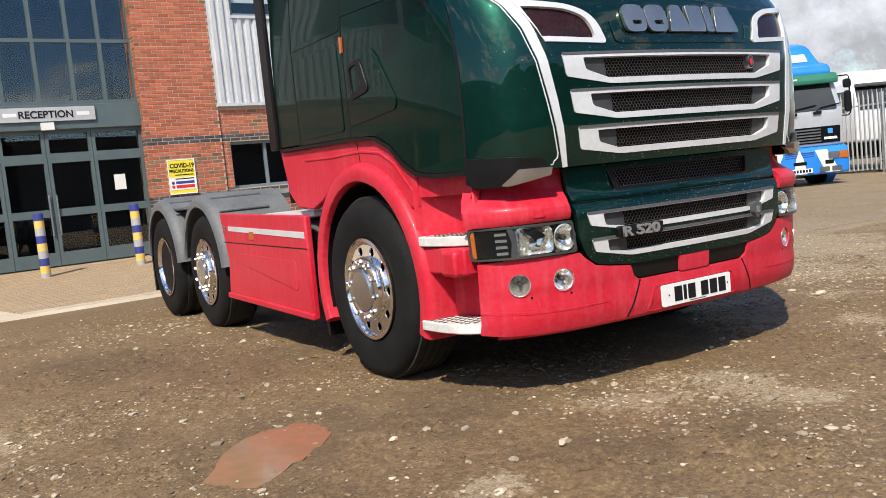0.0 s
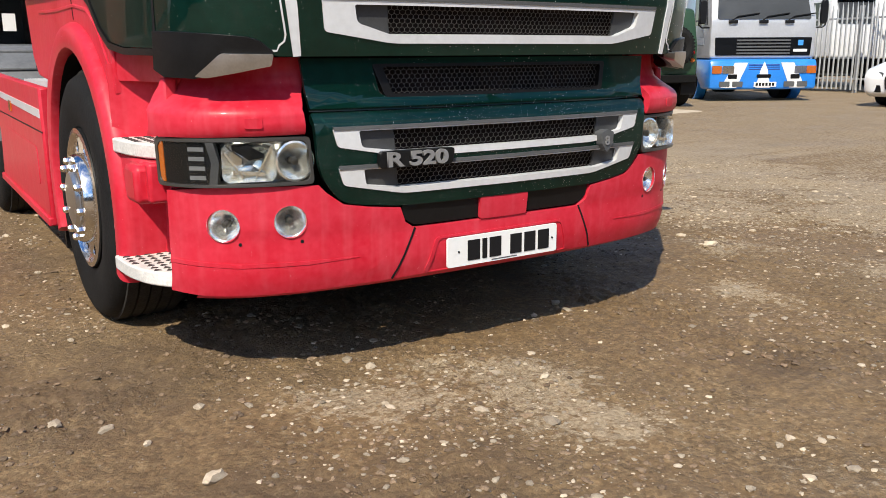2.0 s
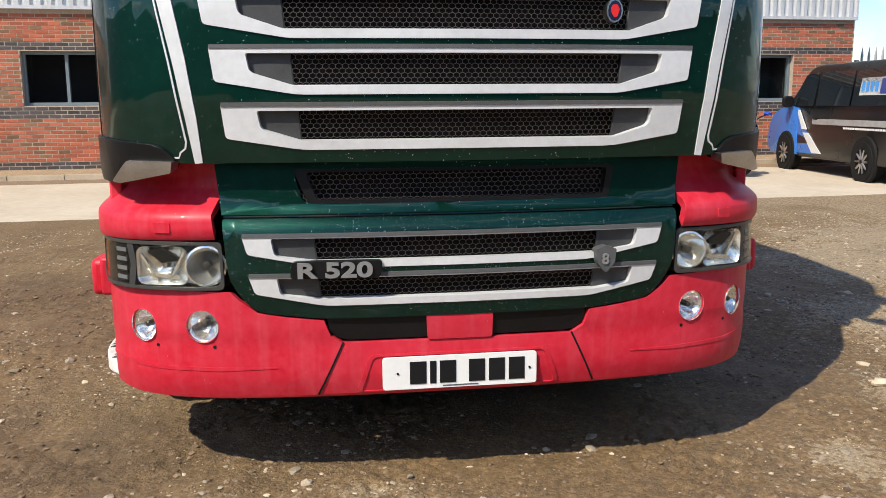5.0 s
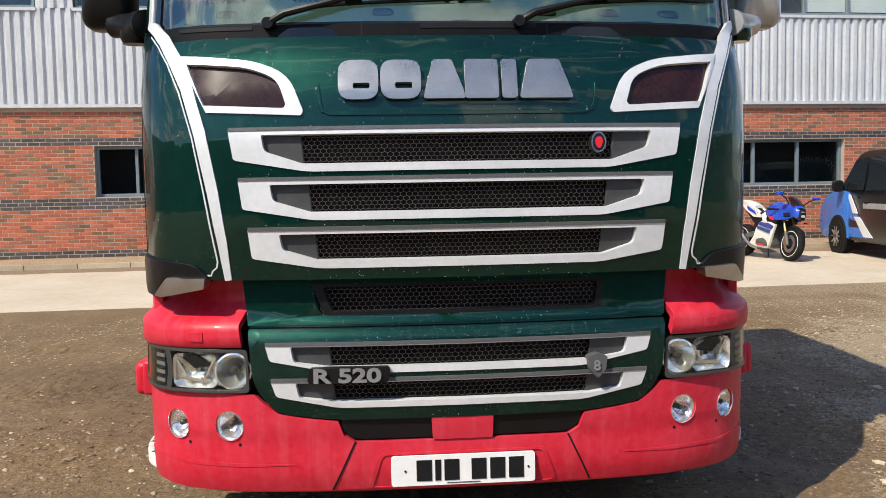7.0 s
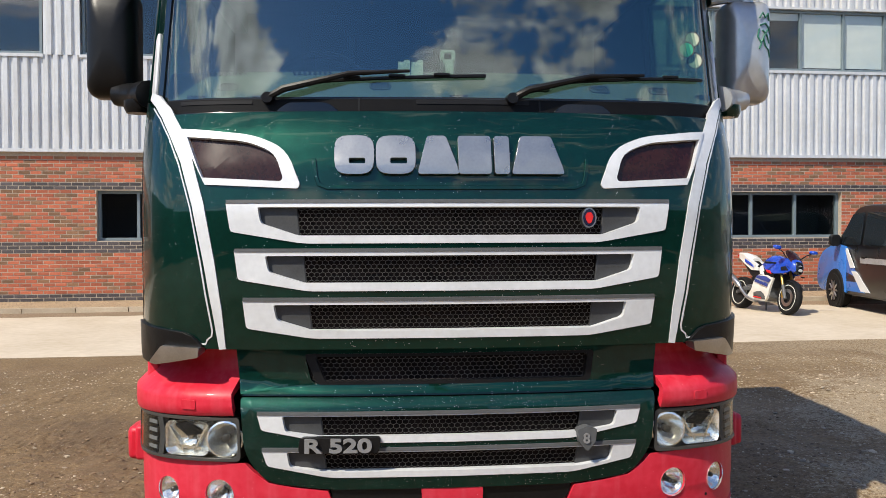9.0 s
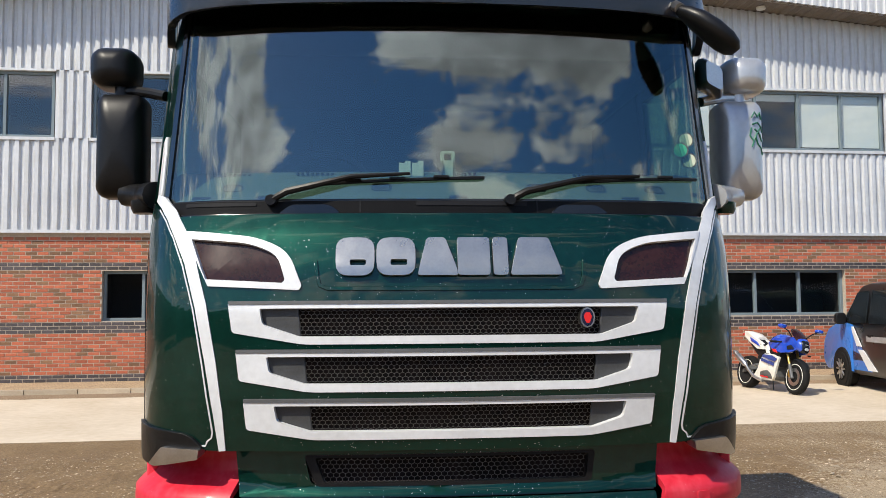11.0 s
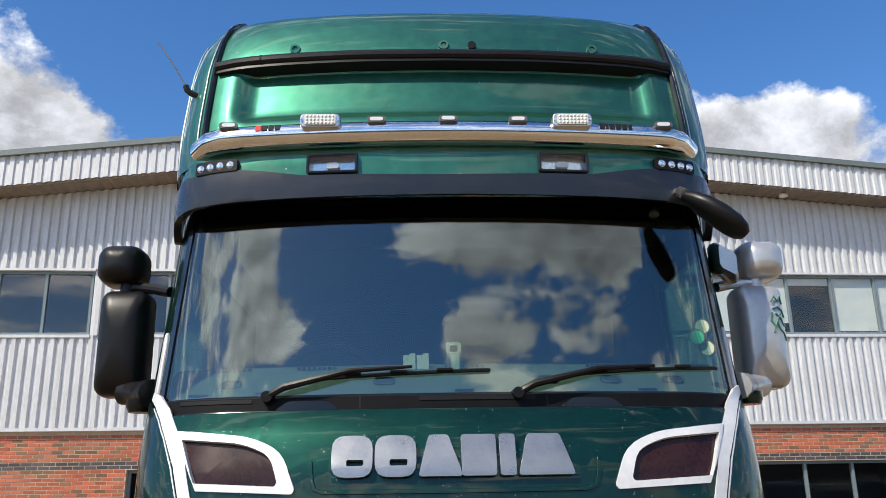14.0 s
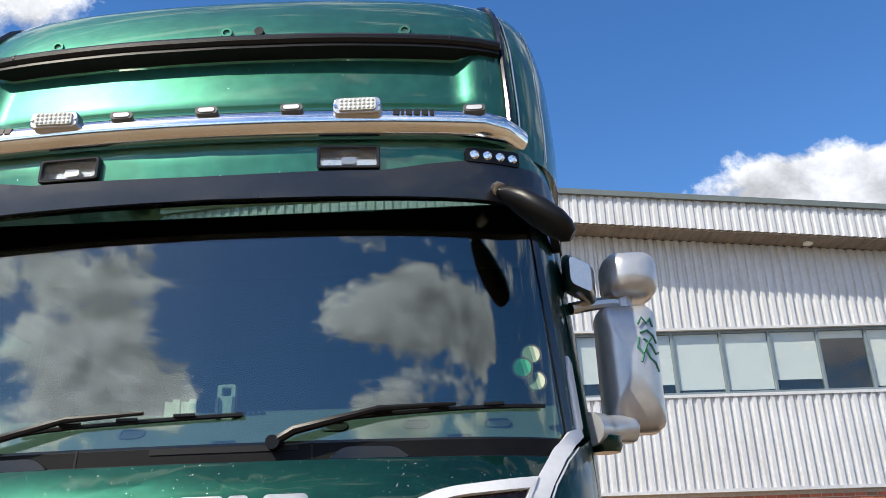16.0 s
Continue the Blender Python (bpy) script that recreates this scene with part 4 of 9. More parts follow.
def window(x0, x1, z0, z1, panes, y, blinds=(), depth=0.09, fw=0.06, pane=None):
    global wcount
    wcount += 1
    w = thing("window_%d" % wcount, "grey framed window with dark reflecting panes" + (" and white blinds" if blinds else ""), "window", FAC, kind="structure")
    step = (x1 - x0) / panes
    holes = [[(x0 + i * step + fw / 2 + (fw / 2 if i == 0 else 0), z0 + fw), (x0 + (i + 1) * step - fw / 2 - (fw / 2 if i == panes - 1 else 0), z0 + fw),
              (x0 + (i + 1) * step - fw / 2 - (fw / 2 if i == panes - 1 else 0), z1 - fw), (x0 + i * step + fw / 2 + (fw / 2 if i == 0 else 0), z1 - fw)] for i in range(panes)]
    fl = Flat((0, y, 0), (1, 0, 0))
    fo = part("window_frame", plate([(x0, z0), (x1, z0), (x1, z1), (x0, z1)], fl, 0.0, depth, 0, 0, holes), WINFRAME, w, bevel=0.006)
    for i, h in enumerate(holes):
        (a, zz0), (b, _), (_, zz1), _ = h
        tilt = 0.004 * math.sin(i * 2.3 + x0)
        bm = bmesh.new()
        vs = [bm.verts.new(c) for c in ((a - 0.01, y + 0.05, zz0 - 0.01), (b + 0.01, y + 0.05 + tilt, zz0 - 0.01), (b + 0.01, y + 0.05 + tilt * 0.5, zz1 + 0.01), (a - 0.01, y + 0.05 - tilt, zz1 + 0.01))]
        bm.faces.new(vs)
        part("pane", bm, pane or GLAZE, w)
        if i < len(blinds) and blinds[i]:
            part("blind", box((a - 0.01, y + 0.075, zz1 - blinds[i] * (zz1 - zz0)), (b + 0.01, y + 0.085, zz1 + 0.01)), BLIND, w, "white roller blind partly drawn")
    part("window_sill", box((x0 - 0.03, y - 0.05, z0 - 0.035), (x1 + 0.03, y + depth, z0 - 0.001)), WINFRAME, w)
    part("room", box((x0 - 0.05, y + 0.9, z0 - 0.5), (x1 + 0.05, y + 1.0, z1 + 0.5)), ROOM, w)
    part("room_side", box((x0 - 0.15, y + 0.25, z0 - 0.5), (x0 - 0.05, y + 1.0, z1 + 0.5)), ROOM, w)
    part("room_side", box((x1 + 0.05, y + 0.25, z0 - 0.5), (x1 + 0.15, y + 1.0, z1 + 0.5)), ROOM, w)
    return w


GLAZE = glass("window glass", (0.88, 0.92, 0.92), 1.68)
GLAZE_UP = glass("coated window glass", (0.80, 0.85, 0.86), 2.0)
for a, b, k in LOW_WINS:
    window(a, b, 1.34, 2.36, k, 0.12)
for a, b, k in UP_WINS[:3]:
    window(a, b, 5.06, 6.42, k, -0.03, pane=GLAZE_UP)
a, b, k = UP_WINS[3]
window(a, b, 5.06, 6.42, k, -0.03, (0.8, 0.85, 0.95, 0.97, 0.82, 0.13, 0.97, 0.97), pane=GLAZE_UP)

# reception: glazed screen over two storeys, lintel, doors
RY = 0.22
recep = thing("window_20", "two storey glazed reception screen in grey green frames", "window", FAC, kind="structure")
fl = Flat((0, RY, 0), (1, 0, 0))
cols = [RX0, -2.2, -1.56, -0.91, -0.25, 0.34, RX1]
zrow = [3.34, 4.55, 5.75, 6.95, 8.15, 9.0]
holes = [[(p + 0.035, a + 0.035), (q - 0.035, a + 0.035), (q - 0.035, b - 0.035), (p + 0.035, b - 0.035)] for p, q in zip(cols, cols[1:]) for a, b in zip(zrow, zrow[1:])]
part("frame", plate([(RX0, 3.29), (RX1, 3.29), (RX1, 9.05), (RX0, 9.05)], fl, 0, 0.10, 0, 0, holes), FRAMEG, recep)
for k, h in enumerate(holes):
    part("pane", box((h[0][0] - 0.01, RY + 0.045, h[0][1] - 0.01), (h[2][0] + 0.01, RY + 0.052, h[2][1] + 0.01)), GLAZE, recep)
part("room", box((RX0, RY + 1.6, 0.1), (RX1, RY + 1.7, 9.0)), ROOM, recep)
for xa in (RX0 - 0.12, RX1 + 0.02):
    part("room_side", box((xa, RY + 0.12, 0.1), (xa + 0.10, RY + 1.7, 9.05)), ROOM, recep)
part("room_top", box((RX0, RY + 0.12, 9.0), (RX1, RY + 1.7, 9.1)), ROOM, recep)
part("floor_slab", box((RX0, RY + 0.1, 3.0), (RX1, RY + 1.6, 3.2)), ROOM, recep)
part("lintel", box((RX0 - 0.02, RY - 0.12, 2.81), (RX1 + 0.04, RY + 0.2, 3.29)), FRAMEG, recep, "deep grey green lintel panel", bevel=0.01)
door = thing("door_1", "grey green glazed double doors under the reception sign", "door", FAC, kind="structure")
xs_ = [RX0, -1.75, -0.92, -0.05, RX1]
for i, (p, q) in enumerate(zip(xs_, xs_[1:])):
    hl = [[(p + 0.07, 0.42), (q - 0.07, 0.42), (q - 0.07, 1.12), (p + 0.07, 1.12)], [(p + 0.07, 1.27), (q - 0.07, 1.27), (q - 0.07, 2.17), (p + 0.07, 2.17)], [(p + 0.07, 2.36), (q - 0.07, 2.36), (q - 0.07, 2.74), (p + 0.07, 2.74)]]
    dl = part("leaf" if i in (1, 2) else "side_screen", plate([(p + 0.004, 0.16), (q - 0.004, 0.16), (q - 0.004, 2.81), (p + 0.004, 2.81)], fl, 0.01, 0.09, 0, 0, hl), FRAMEG, door)
    for h in hl:
        part("pane", box((h[0][0] - 0.01, RY + 0.045, h[0][1] - 0.01), (h[2][0] + 0.01, RY + 0.052, h[2][1] + 0.01)), GLAZE, dl)
for x in (-0.99, -0.85):
    part("door_handle", tube([(x, RY - 0.05, 0.75), (x, RY - 0.05, 1.55)], 0.016), BRUSHED, door, "long steel pull handle")
part("notice", box((0.30, RY + 0.03, 1.55), (0.52, RY + 0.04, 1.86)), BLIND, door, "small paper notice on the glass")
sign = thing("sign", "long grey reception sign with dark capitals on the lintel", "sign", FAC)
part("panel", box((-1.70, RY - 0.165, 2.97), (0.05, RY - 0.124, 3.24)), mat("sign grey", (0.42, 0.43, 0.44), 0.5), sign, bevel=0.004)
words("RECEPTION", 0.19, Matrix.Translation((-1.36, RY - 0.170, 3.04)) @ FACE, 0.003, INK, "lettering", sign, "dark spaced capitals", 1.0, 0.004)
for x in (-1.62, -0.30):
    part("arrow", box((x, RY - 0.17, 3.07), (x + 0.24, RY - 0.166, 3.14)), WHITE, sign)
part("lamp_box", box((-0.98, RY - 0.23, 2.80), (-0.75, RY - 0.125, 2.94)), BLIND, sign, "small cream box below the sign")


def covid(x):
    s = thing("notice_board", "yellow and white precautions notice fixed to the brick pier", "sign", FAC)
    part("board", box((x, -0.085, 1.33), (x + 0.58, -0.065, 2.06)), SIGN_Y, s)
    part("border", plate([(x, 1.33), (x + 0.58, 1.33), (x + 0.58, 2.06), (x, 2.06)], Flat((0, -0.085, 0), (1, 0, 0)), 0.004, 0.003, 0, 0, [[(x + 0.02, 1.35), (x + 0.56, 1.35), (x + 0.56, 2.04), (x + 0.02, 2.04)]]), WHITE, s)
    part("white_panel", box((x + 0.02, -0.089, 1.42), (x + 0.56, -0.0855, 1.68)), WHITE, s)
    words("COVID-19", 0.125, Matrix.Translation((x + 0.045, -0.090, 1.885)) @ FACE, 0.002, INK, "lettering", s, "black capitals", 0.93, 0.003)
    words("PRECAUTIONS", 0.090, Matrix.Translation((x + 0.025, -0.090, 1.785)) @ FACE, 0.002, INK, "lettering", s, "black capitals", 0.86, 0.002)
    for k, (a, b, m_) in enumerate(((1.66, 1.64, INK), (1.60, 1.545, NAVY), (1.52, 1.455, REDPAINT), (1.74, 1.725, INK))):
        part("text_bar", box((x + 0.14, -0.092, b), (x + 0.53, -0.0895, a)), m_, s)
    for z, m_ in ((1.57, NAVY), (1.49, REDPAINT)):
        part("pictogram", lathe([(0.034, -0.0), (0.034, -0.003)], 16, axis="y", at=(x + 0.08, -0.0895, z)), m_, s)


covid(1.30)
covid(-3.46)


def bollard(x, y):
    b = thing("bollard", "round bollard banded in blue, yellow and grey", "bollard", FAC @ Matrix.Translation((x, y, 0.0)), "bollards before the reception")
    z, k = 0.0, 0
    bands = [BOL_G, BOL_Y, BOL_B] * 3
    for m_ in bands:
        h = 0.135
        pr = [(0.085, z), (0.085, z + h)] if z < 1.05 else [(0.085, z), (0.085, z + h - 0.012), (0.075, z + h)]
        part("band", lathe(pr, 24, axis="z"), m_, b)
        z += h


for x in (-1.48, 0.20, -3.05):
    bollard(x, -1.25 if x > -3 else -0.55)


# ---------------------------------------------------------------- the green and red tractor unit
lorry = thing("tractor_unit", "dark green and red tractor unit with fly-specked front, parked on mud", "lorry")
CABSEC = [(0, 0), (0.4, 0.014), (0.8, 0.058), (0.95, 0.105), (1.06, 0.17), (1.13, 0.27), (1.172, 0.40), (1.198, 0.58), (1.21, 0.8), (1.21, 1.6), (1.21, 2.45)]
HOOD = Skin(CABSEC, [(1.0, -0.03), (1.10, -0.055), (1.3, -0.078), (1.6, -0.078), (1.75, -0.06), (1.88, -0.02), (1.95, 0.03), (2.0, 0.07), (2.3, 0.15), (2.8, 0.26)], [(0, 1), (2.0, 1), (2.8, 0.95), (3, 0.94)])
LOWS = Skin(CABSEC, [(0.5, -0.01), (0.62, -0.02), (0.75, -0.034), (0.893, -0.034), (0.913, -0.028), (0.934, -0.006), (0.946, -0.014), (0.968, 0.006), (1.12, 0.014)])
BUMP = Skin([(0, 0), (0.4, 0.008), (0.7, 0.035), (0.85, 0.065), (1.0, 0.125), (1.11, 0.22), (1.175, 0.33), (1.215, 0.47), (1.235, 0.65), (1.24, 0.9), (1.24, 2.0)],
            [(0.28, 0.10), (0.30, 0.06), (0.34, 0.02), (0.40, 0.0), (0.47, -0.003), (0.52, 0.0), (0.56, -0.008), (0.7, -0.012), (0.73, 0.0), (0.9, 0.0), (0.94, 0.012), (1.0, 0.05), (1.12, 0.09)], fade=(1.3, 2.2))
SCRN = Skin([(0, 0), (0.4, 0.012), (0.8, 0.055), (1.0, 0.12), (1.09, 0.19), (1.145, 0.29), (1.175, 0.42), (1.195, 0.6), (1.2, 0.8), (1.2, 2.5)], [(1.94, 0.093), (2.0, 0.10), (2.85, 0.182)], [(1.9, 1), (2.85, 0.948), (3, 0.94)], (1.2, 1.8))
ROOF = Skin([(0, 0), (0.4, 0.012), (0.8, 0.058), (1.0, 0.125), (1.10, 0.21), (1.15, 0.33), (1.18, 0.5), (1.192, 0.75), (1.195, 1.0), (1.195, 2.4)],
            [(2.70, 0.13), (2.95, 0.06), (3.0, 0.062), (3.1, 0.08), (3.2, 0.10), (3.35, 0.137), (3.45, 0.166), (3.55, 0.208), (3.62, 0.245), (3.67, 0.282), (3.71, 0.335), (3.735, 0.42), (3.75, 0.55)],
            [(2.7, 0.968), (3.1, 0.975), (3.4, 0.966), (3.55, 0.950), (3.64, 0.93), (3.70, 0.90), (3.75, 0.84)], (1.1, 2.0))
VIS = Skin([(0, 0), (0.4, 0.012), (0.8, 0.055), (1.0, 0.12), (1.09, 0.20), (1.14, 0.31), (1.165, 0.45), (1.175, 0.6), (1.18, 1.2)], [(2.70, 0.063), (2.76, 0.050), (2.83, 0.046), (2.93, 0.048), (2.97, 0.065), (3.0, 0.12)], [(2.6, 0.965), (3.1, 0.955)], (1.3, 2.2))


def side_u(y, skin=HOOD):
    return skin.u(y=y)


def grille_band(tl, bl, kink, xi, zi, mesh_x, zm, right_dz=0.0):
    """Outer outline, inner opening and corner insert of one silver grille trim, half given, mirrored."""
    (x1, z1), (x2, z2), (x3, z3) = tl, bl, kink
    half = [(-x1, z1), (-x2, z2), (-x3, z3)]
    outer = round_poly(half + [(x3, z3), (x2, z2), (x1, z1)], [0.004, 0.012, 0.03, 0.03, 0.012, 0.004])
    inner = round_poly([(-xi, zi), (-xi + 0.01, zi - 0.055), (-mesh_x, zm), (mesh_x, zm), (xi - 0.01, zi - 0.055), (xi, zi)], [0.008, 0.015, 0.01, 0.01, 0.015, 0.008])
    return outer, inner


def honeycomb(x0, x1, zlo, zhi, cell, skin, off, inside, bar=0.0009):
    """A hexagonal wire mesh on a skin, within a test on (x, z)."""
    bm = bmesh.new()
    r = cell / math.sqrt(3)
    dx, dz = cell, 1.5 * r
    seen = set()
    row, z = 0, zlo
    while z < zhi + dz:
        x = x0 + (cell / 2 if row % 2 else 0)
        while x < x1 + dx:
            pts = [(x + r * math.cos(radians(90 + 60 * k)), z + 0.8 * r * math.sin(radians(90 + 60 * k))) for k in range(6)]
            for k in range(6):
                a, b = pts[k - 1], pts[k]
                key = tuple(sorted(((round(a[0] * 1e3), round(a[1] * 1e3)), (round(b[0] * 1e3), round(b[1] * 1e3)))))
                if key in seen or not (inside(*a) and inside(*b)):
                    continue
                seen.add(key)
                d = Vector((b[0] - a[0], b[1] - a[1])).normalized()
                nx_, nz_ = -d.y * bar, d.x * bar
                q = [skin.at(px, pz) + skin.normal(px, pz) * o for px, pz, o in
                     ((a[0] + nx_, a[1] + nz_, off), (b[0] + nx_, b[1] + nz_, off), (b[0] - nx_, b[1] - nz_, off), (a[0] - nx_, a[1] - nz_, off),
                      (a[0], a[1], off - 0.003), (b[0], b[1], off - 0.003))]
                v = [bm.verts.new(p) for p in q]
                bm.faces.new(v[:4]); bm.faces.new((v[0], v[4], v[5], v[1])); bm.faces.new((v[3], v[2], v[5], v[4]))
            x += dx
        z += dz * 0.8
        row += 1
    return bm


BANDS = [  # tl, bl, kink, xi, zi, mesh half width, lower edge of the mesh, skin
    ((0.793, 1.628), (0.777, 1.526), (0.524, 1.484), 0.680, 1.610, 0.540, 1.512, HOOD),
    ((0.764, 1.459), (0.751, 1.358), (0.505, 1.318), 0.655, 1.441, 0.518, 1.347, HOOD),
    ((0.736, 1.288), (0.725, 1.188), (0.492, 1.152), 0.628, 1.271, 0.500, 1.180, HOOD),
    ((0.695, 0.880), (0.680, 0.822), (0.433, 0.777), 0.605, 0.872, 0.465, 0.800, LOWS),
    ((0.679, 0.752), (0.660, 0.694), (0.440, 0.652), 0.590, 0.744, 0.455, 0.674, LOWS),
]
bands = [(*grille_band(*b[:7]), b) for b in BANDS]
lens_l = round_poly([(-0.945, 1.862), (-0.72, 1.842), (-0.62, 1.800), (-0.592, 1.712), (-0.60, 1.700), (-0.878, 1.715)], [0.0, 0.08, 0.08, 0.01, 0.01, 0.0])
frame_l = round_poly([(-0.975, 1.892), (-0.70, 1.866), (-0.582, 1.815), (-0.532, 1.690), (-0.54, 1.674), (-0.868, 1.690)], [0.0, 0.10, 0.10, 0.015, 0.015, 0.0])

hood_side = spline([(0.800, 1.112), (0.826, 1.30), (0.862, 1.52), (0.910, 1.73), (0.985, 1.90), (1.03, 1.955)], 5)
hood_side = [tuple(p) for p in hood_side]
hood_loop = [(u, z) for u, z in hood_side] + [(0.6, 1.957), (0.0, 1.958), (-0.6, 1.957)] + [(-u, z) for u, z in hood_side[::-1]]
hood = part("front_panel", plate(hood_loop, HOOD, 0.0, 0.022, 0.06, 0.05, [b[0] for b in bands[:3]] + [frame_l, mirrored(frame_l)]), GREEN, lorry, "dark green metallic front panel", bevel=0.004)
# raised ridge under the brand badge
bm = plate(band([(-0.485, 1.78), (-0.478, 1.72), (-0.468, 1.690), (-0.44, 1.679), (0, 1.677), (0.44, 1.679), (0.468, 1.690), (0.478, 1.72), (0.485, 1.78)], 0.014), HOOD, 0.006, 0.008, 0.05, 0.05)
part("ridge", bm, GREEN, hood, bevel=0.004)
for i, (outer, inner, b) in enumerate(bands):
    sk = b[7]
    host = hood if i < 3 else None
    t_ = part("grille_trim", plate(outer, sk, 0.006, 0.03, 0.06, 0.05, [inner]), SILVER, lorry, "pale silver grille trim", bevel=0.009)
    part("top_lip", plate(band([(-b[0][0] + 0.002, b[0][1] + 0.002), (b[0][0] - 0.002, b[0][1] + 0.002)], 0.012), sk, 0.009, 0.02, 0.06, 0), GREY, t_)
    xm, zt, zb = b[5], b[4], b[6]
    xi = b[3]
    for sgn in (-1, 1):
        ins = [(sgn * (xi + 0.004), zt + 0.004), (sgn * (xi - 0.006), zt - 0.06), (sgn * (xm - 0.004), zb - 0.004), (sgn * (xm + 0.006), zt + 0.004)]
        part("corner_insert", plate(ins, sk, -0.016, 0.012, 0.06, 0), INSERT, t_, "dark grey corner insert", bevel=0.003)
    part("mesh", honeycomb(-xm, xm, zb, zt, 0.020 if i < 3 else 0.022, sk, -0.018, lambda x, z, a=xm, lo=zb, hi=zt: abs(x) < a + 0.004 and lo - 0.004 < z < hi + 0.006), WIRE, t_, "hexagonal wire mesh")
    part("radiator", plate([(-xi, zb - 0.03), (xi, zb - 0.03), (xi, zt + 0.02), (-xi, zt + 0.02)], sk, -0.07, 0.02, 0.2, 0), RADIATOR, t_)
for s_ in (1, -1):
    fr_, le_ = (frame_l, lens_l) if s_ < 0 else (mirrored(frame_l), mirrored(lens_l))
    t_ = part("lamp_surround", plate(fr_, HOOD, 0.008, 0.035, 0.06, 0.05, [le_]), SILVER, lorry, "pale silver surround", bevel=0.006)
    part("lens", plate(le_, HOOD, -0.010, 0.012, 0.06, 0.05), REDLENS, t_, "smoked dark red lens")
    # silver strip that runs down the edge of the front panel, and the pin stripe beside it
    strip = [(s_ * u, z) for u, z in [(1.20, 2.045), (1.13, 2.02), (1.06, 1.965), (1.0, 1.885), (0.945, 1.78), (0.895, 1.62), (0.855, 1.42), (0.828, 1.25), (0.812, 1.113)]]
    wd = [0.03, 0.046, 0.052, 0.052, 0.049, 0.045, 0.040, 0.034, 0.024]
    part("edge_strip", plate(band(strip, wd), HOOD, 0.005, 0.012, 0.05, 0.05), SILVER, lorry, "pale silver edge strip", bevel=0.003)
    pin = [(s_ * u, z) for u, z in [(1.16, 1.995), (1.092, 1.945), (1.032, 1.872), (0.977, 1.762), (0.926, 1.605), (0.888, 1.415), (0.860, 1.25), (0.848, 1.178), (0.852, 1.158), (0.868, 1.146), (0.874, 1.130), (0.962, 1.130)]]
    part("pin_stripe", plate(band(pin, 0.0055), HOOD, 0.0025, 0.003, 0.05, 0.05), SILVER, lorry)
    # corner deflector between the front panel and the door
    ud = side_u(0.34)
    hx = lambda x: HOOD.u(x=x)
    corner = [(s_ * u, z) for u, z in hood_side] + [(s_ * ud, 2.03), (s_ * ud, 1.185), (s_ * hx(1.10), 1.180), (s_ * hx(0.95), 1.165), (s_ * 0.90, 1.122), (s_ * 0.87, 1.113)]
    part("corner_panel", plate(corner, HOOD, -0.001, 0.02, 0.05, 0.08), GREEN, lorry, "green wrap-round corner panel", bevel=0.004)
    low = [(s_ * u, z) for u, z in [(0.885, 1.128), (0.925, 1.160), (0.96, 1.172), (hx(1.03), 1.180), (hx(1.11), 1.188), (ud, 1.193), (ud, 1.075), (hx(1.14), 1.052), (hx(1.08), 1.048), (hx(1.02), 1.062), (0.90, 1.092)]]
    k_ = part("corner_foot", plate(low, HOOD, 0.012, 0.06, 0.04, 0.04), BLACK, lorry, "black corner foot", bevel=0.006)
    ind = round_poly([(s_ * u, z) for u, z in [(0.886, 1.122), (hx(1.02), 1.124), (hx(1.075), 1.058), (hx(1.05), 1.054), (0.893, 1.090)]], 0.006)
    part("side_lamp", plate(ind, HOOD, 0.028, 0.05, 0.05, 0.05), BRUSHED, k_, "frosted silver corner lamp", bevel=0.006)

# brand badge: six plain silver blocks
BADGE = mat("satin silver badge", (0.38, 0.375, 0.36), 0.30, 0.9, 0.08, 12.0)
bx = [(-0.411, -0.275), (-0.268, -0.130), (-0.124, 0.012), (0.018, 0.135), (0.146, 0.200), (0.206, 0.386)]
for i, (a, c) in enumerate(bx):
    sl = 0.035 if i in (2, 5) else 0.0
    blk = round_poly([(a, 1.722), (c + sl * 0.3, 1.722), (c - sl, 1.855), (a + sl, 1.855)], 0.012 if i > 1 else 0.045)
    hole = [round_poly([(a + 0.05, 1.755), (c - 0.03, 1.755), (c - 0.03, 1.775), (a + 0.05, 1.775)], 0.006)] if i < 2 else []
    part("badge_block", plate(blk, HOOD, 0.022, 0.018, 0.05, 0.05, hole), BADGE, hood, "polished silver badge block", bevel=0.004)
# round emblem on the top grille
em = [(0.485 + 0.028 * math.cos(radians(a)) * 1.0, 1.571 + 0.036 * math.sin(radians(a))) for a in range(0, 360, 30)]
e_ = part("emblem", plate(em, HOOD, 0.008, 0.03, 0, 0), BRUSHED, lorry, "round silver emblem with navy field and red mark")
part("field", plate([(0.485 + (u - 0.485) * 0.8, 1.571 + (z - 1.571) * 0.86) for u, z in em], HOOD, 0.010, 0.006, 0, 0), EMBLEM, e_)
part("mark", plate(round_poly([(0.470, 1.578), (0.478, 1.590), (0.492, 1.590), (0.500, 1.575), (0.492, 1.553), (0.482, 1.550), (0.474, 1.562)], 0.004), HOOD, 0.012, 0.004, 0, 0), REDPAINT, e_)

